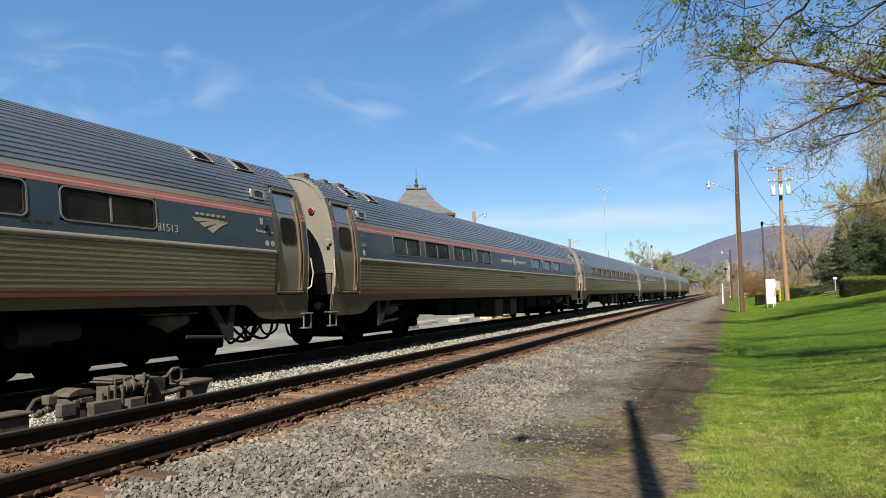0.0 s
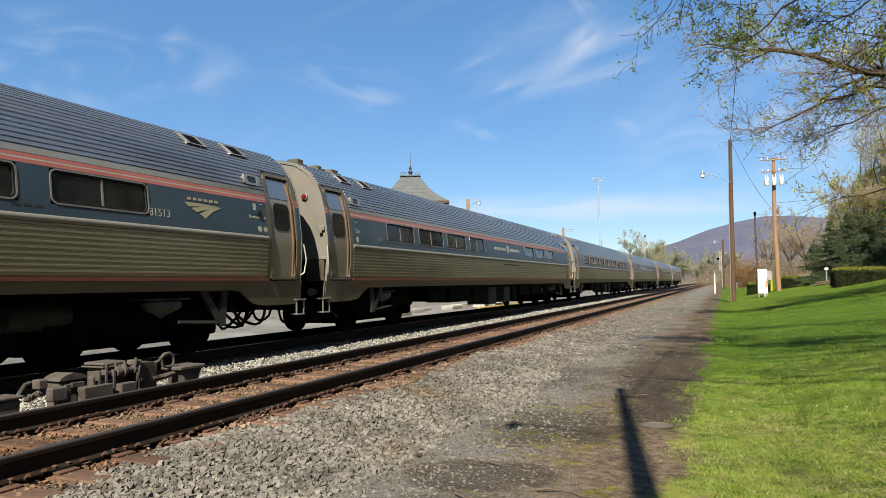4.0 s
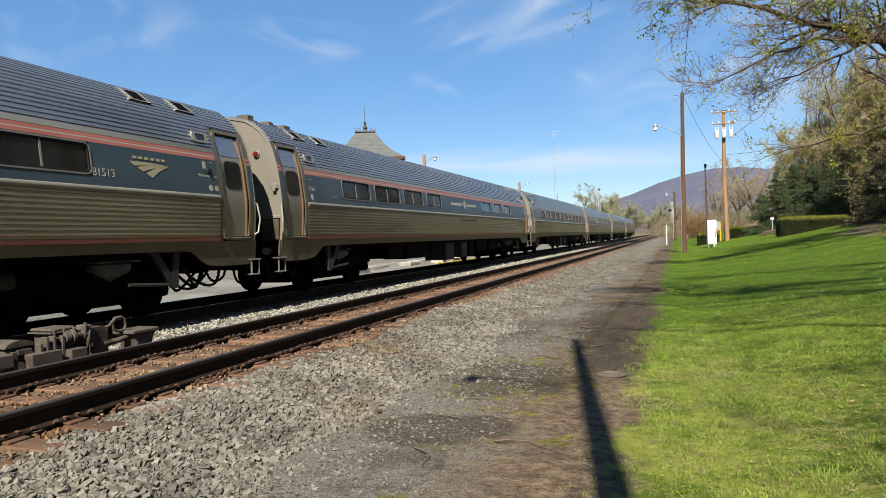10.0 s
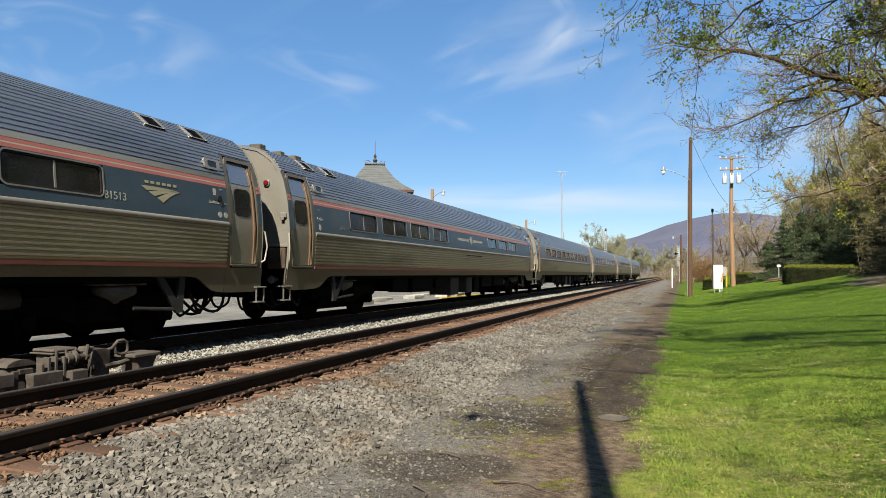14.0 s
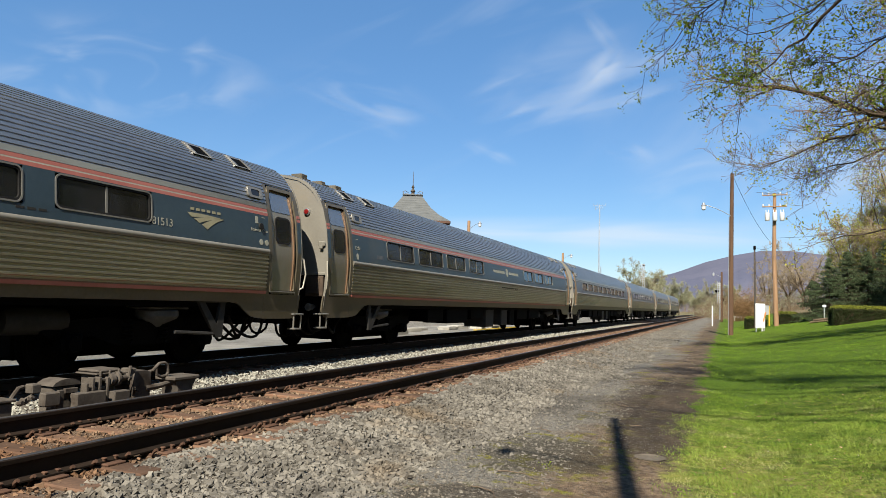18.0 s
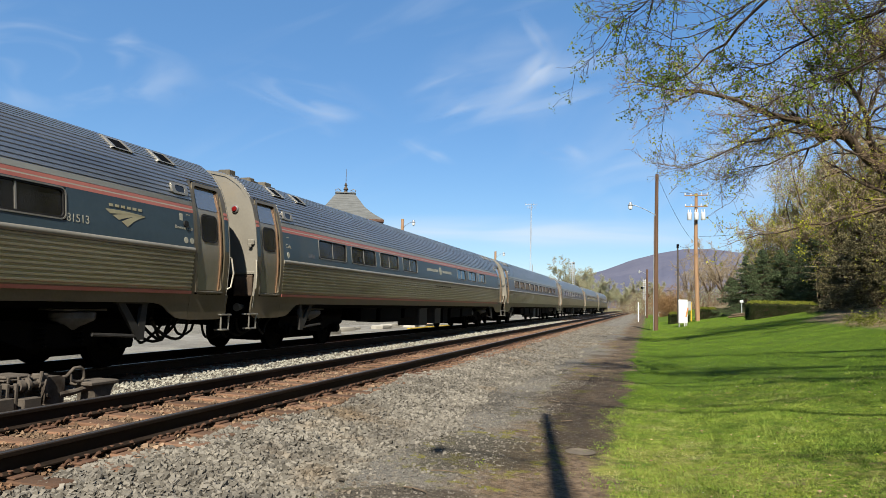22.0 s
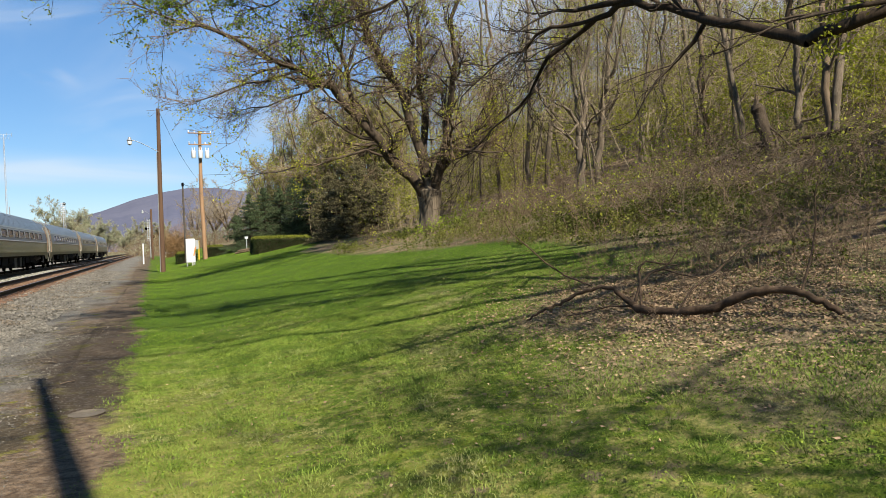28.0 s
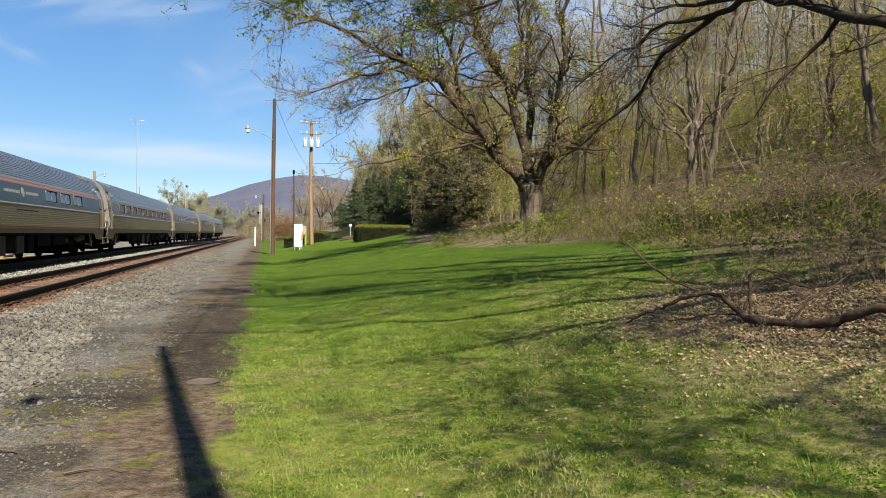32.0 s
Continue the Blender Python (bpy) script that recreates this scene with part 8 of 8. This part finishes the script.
def build_deadwood(r):
    """Logs, a broken snag, stumps and poles on the wooded bank."""
    def foot(az, d, up=0.0):
        c = azel(az, 0, d)
        c.z = land1(c.x, c.y) + up
        return c

    def crooked(line, r0, r1, wob, sides=12):
        fine, m = [], len(line) - 1
        for i in range(m):
            for k in range(5):
                fine.append(line[i].lerp(line[i + 1], k / 5) + Vector([r.gauss(0, wob) for _ in range(3)]))
        fine.append(line[-1])
        n = len(fine) - 1
        h = Heap()
        h.tube(fine, [(r0 + (r1 - r0) * i / n) * r.uniform(0.9, 1.1) for i in range(n + 1)], sides)
        return h
    for az, d, az2, d2, r0, up in ((43.8, 25.5, 46.6, 25, 0.17, 0.1), (45.6, 25, 48.6, 24.6, 0.15, 0.35), (49.0, 24.4, 54.2, 23, 0.13, 0.3), (51.8, 21, 56.5, 22.5, 0.09, 0.2), (38.6, 29, 41.0, 28.4, 0.09, 0.0), (55.0, 20, 58.0, 19, 0.14, 0.1)):
        a, b = foot(az, d, r0 * 0.7), foot(az2, d2, r0 * 0.7 + up)
        whole("fallen_log", crooked([a, a.lerp(b, 0.5) + Vector((0, 0, 0.08)), b], r0, r0 * 0.6, 0.035), BARK_DARK if up > 0.2 else BARK, "dark weathered fallen log on the wooded bank", "log", "fallen logs")
    for k in range(26):
        az, d = r.uniform(38, 60), r.uniform(16, 28)
        a = foot(az, d, 0.05)
        q = r.uniform(0, 6.28)
        e = a + Vector((math.cos(q), math.sin(q), 0)) * r.uniform(1.0, 3.2)
        e.z = land1(e.x, e.y) + r.uniform(0.05, 0.9)
        whole("fallen_pole", crooked([a, a.lerp(e, 0.5), e], r.uniform(0.016, 0.035), 0.01, 0.02, 5), STUMP_WOOD if k % 3 else BARK_DARK, "thin dead pole leaning on the brushy bank", "dead branch", "dead branches on the bank")
    # the snag with a broken top
    b = foot(49.2, 23.5, -0.2)
    top = azel(47.9, 9.2, 23.8)
    snag = thing("tree_snag", "dark dead trunk with a broken jagged top", "dead tree")
    part("trunk", crooked([b, b.lerp(top, 0.35) + Vector((0.05, 0, 0)), b.lerp(top, 0.7), top], 0.24, 0.19, 0.012, 13), BARK_MAPLE, snag)
    for k in range(6):
        q = top + Vector((r.uniform(-0.13, 0.13), r.uniform(-0.12, 0.12), -0.25))
        part("splinter", crooked([q, q + Vector((r.uniform(-0.05, 0.05), 0, r.uniform(0.35, 0.75)))], 0.07, 0.01, 0.004, 5), BARK, snag)
    for k, (az, el, d) in enumerate(((50.6, 7.2, 23.6), (46.4, 6.6, 23.6), (51.0, 4.8, 23))):
        p = b.lerp(top, 0.45 + 0.15 * k)
        part("broken_branch", crooked([p, p.lerp(azel(az, el, d), 0.5) + Vector((0, 0, 0.1)), azel(az, el, d)], 0.035, 0.012, 0.012, 6), BARK_DARK, snag)
    # stumps
    for az, d, tall, r0 in ((55.2, 19.5, 0.7, 0.22), (53.9, 20.5, 0.4, 0.16), (44.6, 26, 0.4, 0.2)):
        b = foot(az, d, -0.15)
        st = thing("tree_stump", "weathered broken stump among brush", "stump", "stumps")
        part("stump_body", crooked([b, b + Vector((0.25, 0.05, tall))], r0, r0 * 0.6, 0.05, 12), BARK_DARK, st)
        for k in range(4):
            q = 1.6 * k + r.random()
            v = Vector((math.cos(q), math.sin(q), 0)) * r0
            part("root", crooked([b + v * 0.5 + Vector((0, 0, 0.35)), b + v * 2.0 + Vector((0, 0, 0.1))], 0.09, 0.04, 0.02, 6), BARK_DARK, st)


def build_grass():
    rng = np.random.default_rng(51)

    def blades(count, x0, x1, y0, y1, tall, power):
        x = rng.uniform(x0, x1, count)
        y = y0 + (y1 - y0) * rng.uniform(0, 1, count) ** power
        edge = -0.42 + 0.16 * np.sin(y * 1.7) * np.cos(y * 0.6) + 0.12 * np.sin(y * 4.3 + 1) + rng.normal(0, 0.13, count)
        bare = (x - 5.6) ** 2 + 0.45 * (y - 6.3) ** 2 < 3.4 + rng.normal(0, 1.2, count)
        wild = x - lawn_edge(y) > rng.normal(-0.1, 0.25, count)
        keep = (x > edge) & ~(wild & (rng.uniform(0, 1, count) < 0.92)) & ~(bare & (rng.uniform(0, 1, count) < 0.85))
        x, y = x[keep], y[keep]
        n = len(x)
        clump = np.clip(np.sin(x * 2.3 + 1.3 * np.sin(y * 1.9)) * np.sin(y * 2.9 + 1.1 * np.sin(x * 2.1)), -0.5, 1)
        h = tall * rng.uniform(0.4, 1.25, n) * (1 + 0.45 * clump)
        z = land(x, y)
        a = rng.uniform(0, 6.28, n)
        w = 0.0026 * (1 + 0.07 * np.hypot(x, y)) * rng.uniform(0.7, 1.5, n)
        lean = rng.normal(0, 0.5, (n, 2)) * h[:, None]
        p = np.stack([x, y, z - 0.01], 1)
        s = np.stack([np.cos(a) * w, np.sin(a) * w, np.zeros(n)], 1)
        tip = p + np.stack([lean[:, 0], lean[:, 1], h], 1)
        mid = p + np.stack([lean[:, 0] * 0.35, lean[:, 1] * 0.35, h * 0.55], 1)
        v = np.stack([p - s, p + s, mid + s * 0.7, tip, mid - s * 0.7], 1)
        return v
    def tufts(count):
        out = []
        for _ in range(count):
            cx, cy = rng.uniform(-0.3, 9.5), rng.uniform(2.2, 15)
            n = int(rng.uniform(40, 90))
            x, y = rng.normal(cx, 0.09, n), rng.normal(cy, 0.09, n)
            h = rng.uniform(0.03, 0.075, n)
            a = rng.uniform(0, 6.28, n)
            p = np.stack([x, y, land(x, y) - 0.01], 1)
            s = np.stack([np.cos(a), np.sin(a), 0 * a], 1) * 0.0028
            d = np.stack([(x - cx) * 0.6 + rng.normal(0, 0.02, n), (y - cy) * 0.6 + rng.normal(0, 0.02, n), h], 1)
            out.append(np.stack([p - s, p + s, p + d * 0.6 + s * 0.7, p + d, p + d * 0.6 - s * 0.7], 1))
        return np.concatenate(out)
    def sward(name, v, material, label):
        i = 5 * np.arange(len(v))
        tri = np.concatenate([np.stack([i, i + 1, i + 2], 1), np.stack([i, i + 2, i + 4], 1), np.stack([i + 4, i + 2, i + 3], 1)])
        tagged(new(name, quick_mesh(name, v.reshape(-1, 3), tri, material)), label, "grass", kind="stuff")
    sward("grass", np.concatenate([blades(340000, -0.8, 8.5, 1.6, 12, 0.027, 1.0), tufts(320)]), GRASS_BLADE, "short uneven spring grass of the lawn")
    sward("far_grass", np.concatenate([blades(110000, -0.8, 12.5, 9, 40, 0.036, 1.25), blades(45000, 0.2, 14, 36, 78, 0.045, 1.0)]), GRASS_FAR, "even mown grass of the lawn further off")
    # small broad leaves low in the turf
    m = 90000
    x, y = rng.uniform(-0.3, 9.5, m), 1.5 + 12.5 * rng.uniform(0, 1, m) ** 1.2
    keep = (np.sin(x * 3.1 + 2.0 * np.sin(y * 2.3)) * np.sin(y * 3.7 + 1.7 * np.sin(x * 2.9)) + rng.normal(0, 0.5, m) > 0.0) & (x > -0.3 + rng.normal(0, 0.15, m)) & (x - 0.27 * y < 5.6)
    p = np.stack([x, y, land(x, y) + rng.uniform(0.004, 0.022, m)], 1)[keep]
    tagged(new("clover", leaf_mesh("clover", p, 0.011, CLOVER, rng, 0.0, 1, 0.6)), "clover and small weeds low in the lawn", "clover", kind="stuff")
    # dead leaves
    m = 26000
    x = np.concatenate([rng.normal(5.7, 0.95, m), rng.uniform(9.5, 17, 9000), rng.uniform(0, 9, 700), rng.normal(4.6, 1.1, 800)])
    y = np.concatenate([rng.normal(6.3, 1.3, m), rng.uniform(8, 34, 9000), rng.uniform(3.0, 14, 700), rng.normal(4.6, 1.1, 800)])
    p = np.stack([x, y, land(x, y) + rng.uniform(0.008, 0.03, len(x))], 1)
    tagged(new("dead_leaves", leaf_mesh("dead_leaves", p, 0.017, LITTER, rng, 0.0, 1, 0.85)), "dry brown leaves scattered round the fallen limb", "dead leaves", kind="stuff")
    sprig = np.stack([rng.normal(-1.62, 0.05, 26), rng.normal(6.75, 0.06, 26), np.zeros(26)], 1)
    sprig[:, 2] = land(sprig[:, 0], sprig[:, 1]) + rng.uniform(0.01, 0.035, 26)
    tagged(new("path_weed", leaf_mesh("path_weed", sprig, 0.012, BUD_GREEN, rng, 0.0, 1, 0.4)), "small bright green weed growing in the gravel path", "weed", kind="stuff")
    # small flowers and pale specks in the turf
    m = 220
    x, y = rng.uniform(0.2, 9, m), rng.uniform(4, 24, m)
    p = np.stack([x, y, land(x, y) + 0.05], 1)
    tagged(new("lawn_flowers", leaf_mesh("lawn_flowers", p, 0.012, MARK, rng, 0.0, 1, 0.9)), "tiny pale flowers dotted through the lawn", "flowers", kind="stuff")


build_maple()
build_near_tree()
build_back_tree()
build_woods()
build_thickets()
build_far_trees()
build_evergreens()
build_hedges()
build_fallen_limb()
build_grass()


# ---- the mountain ----
def build_mountain():
    crest = [(-40, 1.2), (-20, 1.4), (-8, 1.9), (-5.3, 2.55), (-3.4, 3.1), (-1.2, 3.95), (0.9, 4.5), (2.9, 4.85), (5, 4.8), (7, 4.5), (12, 4.3), (20, 4.2), (40, 3.4)]
    az = np.linspace(-40, 40, 240)
    el = np.interp(az, [c[0] for c in crest], [c[1] for c in crest])
    rows, k = [], 14
    for j in range(k + 1):
        f = j / k
        d = 1700 + 1300 * f
        row = []
        for a, e in zip(az, el):
            wob = noise.noise(Vector((a * 0.35, f * 3, 1.0))) * 0.25 + noise.noise(Vector((a * 1.7, f * 6, 5.0))) * 0.07
            top = 3000 * math.tan(radians(e + 0.03 * noise.noise(Vector((a * 6, 0, 2)))))
            row.append((d * math.sin(radians(a)), d * math.cos(radians(a)), top * (f ** 0.8) * (1 + wob * (1 - f)) - 4 * (1 - f)))
        rows.append(row)
    v = np.array(rows).reshape(-1, 3)
    n = len(az)
    i = (np.arange(k)[:, None] * n + np.arange(n - 1)[None]).ravel()
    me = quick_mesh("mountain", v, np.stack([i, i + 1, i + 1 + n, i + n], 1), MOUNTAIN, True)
    tagged(new("mountain", me), "long wooded ridge on the horizon, coloured blue-grey for the haze", "mountain", kind="structure")


# the blue of the distant air is put into the ridge's own colour
MOUNTAIN = surf("hazed_wooded_ridge", (0.112, 0.118, 0.172), (0.150, 0.152, 0.202), 0.004, 1.0, 0, 0, 0.05, dirt=(0.15, 0.15, 0.175), spec=0.0)
build_mountain()


# ---- high clouds ----
CLOUDS = []


def cirrus(az, el, wide, tall, roll, scale, stretch, low, high, seed, strength, label):
    """A thin sheet of high cloud that faces the place from afar; sizes in degrees of sky, which are the sheet's own units."""
    mat = bpy.data.materials.new("cirrus")
    mat.use_nodes = True
    n, l = mat.node_tree.nodes, mat.node_tree.links
    n.remove(n["Principled BSDF"])
    out = n["Material Output"]
    co = n.new("ShaderNodeTexCoord")
    mp = n.new("ShaderNodeMapping")
    mp.inputs["Scale"].default_value = (*stretch, 1)
    mp.inputs["Location"].default_value = (seed, seed * 0.7, 0)
    l.new(co.outputs["Object"], mp.inputs[0])
    t = n.new("ShaderNodeTexNoise")
    t.inputs["Scale"].default_value, t.inputs["Detail"].default_value, t.inputs["Roughness"].default_value, t.inputs["Distortion"].default_value = scale, 3.6, 0.48, 0.9
    l.new(mp.outputs[0], t.inputs["Vector"])
    r = n.new("ShaderNodeMapRange")
    r.interpolation_type = "SMOOTHSTEP"
    r.inputs["From Min"].default_value, r.inputs["From Max"].default_value, r.inputs["To Max"].default_value = low, high, strength
    l.new(t.outputs["Fac"], r.inputs["Value"])
    g = n.new("ShaderNodeTexGradient")
    g.gradient_type = "SPHERICAL"
    m2 = n.new("ShaderNodeMapping")
    m2.inputs["Scale"].default_value = (1.0 / wide, 1.0 / tall, 1.0)
    l.new(co.outputs["Object"], m2.inputs[0])
    l.new(m2.outputs[0], g.inputs[0])
    fade = n.new("ShaderNodeMapRange")
    fade.interpolation_type = "SMOOTHSTEP"
    fade.inputs["From Max"].default_value = 0.8
    l.new(g.outputs["Fac"], fade.inputs["Value"])
    k = n.new("ShaderNodeMath")
    k.operation = "MULTIPLY"
    l.new(r.outputs[0], k.inputs[0])
    l.new(fade.outputs[0], k.inputs[1])
    clear, white, mix = n.new("ShaderNodeBsdfTransparent"), n.new("ShaderNodeEmission"), n.new("ShaderNodeMixShader")
    white.inputs["Color"].default_value, white.inputs["Strength"].default_value = (0.86, 0.93, 1.0, 1), 0.40
    l.new(k.outputs[0], mix.inputs[0])
    l.new(clear.outputs[0], mix.inputs[1])
    l.new(white.outputs[0], mix.inputs[2])
    l.new(mix.outputs[0], out.inputs["Surface"])
    me = quick_mesh("cirrus_cloud", [(-wide, -tall, 0), (wide, -tall, 0), (wide, tall, 0), (-wide, tall, 0)], [(0, 1, 2, 3)], mat)
    ob = new("cirrus_cloud", me)
    far = 4200.0
    unit = far * math.tan(radians(1))

    def at(a):
        d = Vector((math.sin(radians(a)) * math.cos(radians(el)), math.cos(radians(a)) * math.cos(radians(el)), math.sin(radians(el))))
        return look(d * far, (0, 0, 0)) @ pose(0, 0, 0, 0, 0, 180) @ pose(0, 0, 0, 180, 0, 0) @ pose(0, 0, 0, 0, 0, roll)
    ob.scale = (unit, unit, unit)
    tagged(ob, label, "cloud", "high clouds", "structure")
    CLOUDS.append((ob, at, az))


cirrus(-16.2, 17.0, 6.2, 0.85, 18, 0.45, (0.30, 1.4), 0.26, 0.66, 3.1, 0.30, "long curved white wisp of cirrus cloud")
cirrus(-11.0, 19.3, 3.2, 1.5, 42, 0.55, (0.5, 1.2), 0.28, 0.68, 8.3, 0.36, "bright hooked end of a cirrus wisp")
cirrus(-11.0, 22.4, 3.0, 0.9, -50, 0.5, (0.4, 1.2), 0.28, 0.68, 9.1, 0.16, "faint upper tail of a cirrus wisp")
cirrus(-9.1, 17.0, 5.9, 0.58, 11.5, 0.45, (0.26, 1.3), 0.22, 0.64, 5.7, 0.32, "thin straight streak of cirrus cloud")
cirrus(-15.0, 19.6, 9.0, 3.6, 18, 0.25, (0.5, 1.2), 0.25, 0.75, 6.9, 0.18, "faint veil of cirrus cloud")
cirrus(-20.2, 12.8, 3.0, 0.75, -20, 0.5, (0.4, 1.2), 0.26, 0.68, 1.9, 0.20, "faint small cirrus wisp")
cirrus(-29.6, 15.7, 4.6, 1.0, -4, 0.5, (0.4, 1.4), 0.34, 0.70, 15.2, 0.20, "faint small cirrus wisp")
cirrus(-8.5, 12.8, 2.4, 0.9, -14, 0.6, (0.5, 1.3), 0.36, 0.72, 12.4, 0.28, "faint small cirrus wisp")
cirrus(-31.0, 16.2, 9.0, 3.5, -14, 0.3, (0.4, 1.3), 0.44, 0.8, 7.7, 0.22, "faint veil of cirrus cloud")
cirrus(-50.0, 17.0, 13.0, 5.0, 8, 0.22, (0.6, 1.2), 0.42, 0.8, 2.2, 0.5, "soft pale veil of high cloud")
cirrus(-12.0, 6.2, 26.0, 1.7, 0, 0.25, (0.16, 1.5), 0.22, 0.60, 4.4, 0.55, "long pale band of cloud over the horizon")
cirrus(4.0, 13.0, 16.0, 8.0, 10, 0.2, (0.6, 1.2), 0.30, 0.75, 6.3, 0.45, "soft pale veil of high cloud")
cirrus(40.0, 21.0, 36.0, 18.0, 8, 0.12, (0.6, 1.2), 0.15, 0.65, 11.2, 0.75, "soft pale veil of high cloud over the hill")
cirrus(-14.0, 22.0, 40.0, 12.0, 20, 0.16, (0.35, 1.5), 0.46, 0.85, 9.6, 0.35, "thin wide veil of high cirrus")

build_ties()
stones("ballast", STONE, "grey broken stone ballast beside the track", [(5000, -4.25, -2.7, -9, 1.4, 0.030, 0.0), (25000, -4.25, -2.55, 1.2, 16, 0.032, 0.0), (9000, -4.4, -2.2, 16, 60, 0.034, 0.0), (5000, -3.1, -1.9, 1.2, 18, 0.020, -0.003, 2.4)], 11)
stones("path_gravel", STONE_PATH, "small brown-grey gravel trodden into the path", [(13000, -2.95, -1.3, 1.2, 16, 0.015, -0.005, 2.2), (16000, -2.9, -0.9, 1.6, 14, 0.007, -0.003, 2.2), (3000, -2.8, -0.9, 14, 40, 0.014, -0.003, 2.0)], 13)
stones("pale_ballast", STONE_PALE, "pale fresh ballast between the tracks", [(9000, -8.5, -6.6, 2.0, 30, 0.030, 0.0), (4000, -8.6, -6.6, 30, 80, 0.045, 0.0)], 12)
stones("rusty_ballast", STONE_RUST, "rust-stained stone between the rails of the near track", [(10000, -6.45, -4.3, 1.2, 25, 0.026, 0.01), (3000, -6.45, -4.3, 25, 60, 0.034, 0.01)], 14)


# ---- what moves ----
def motions():
    # the high clouds drift slowly to the right
    for ob, at, az in CLOUDS:
        walk(ob, [(0.0, at(az)), (32.0, at(az + 2.4))])


motions()
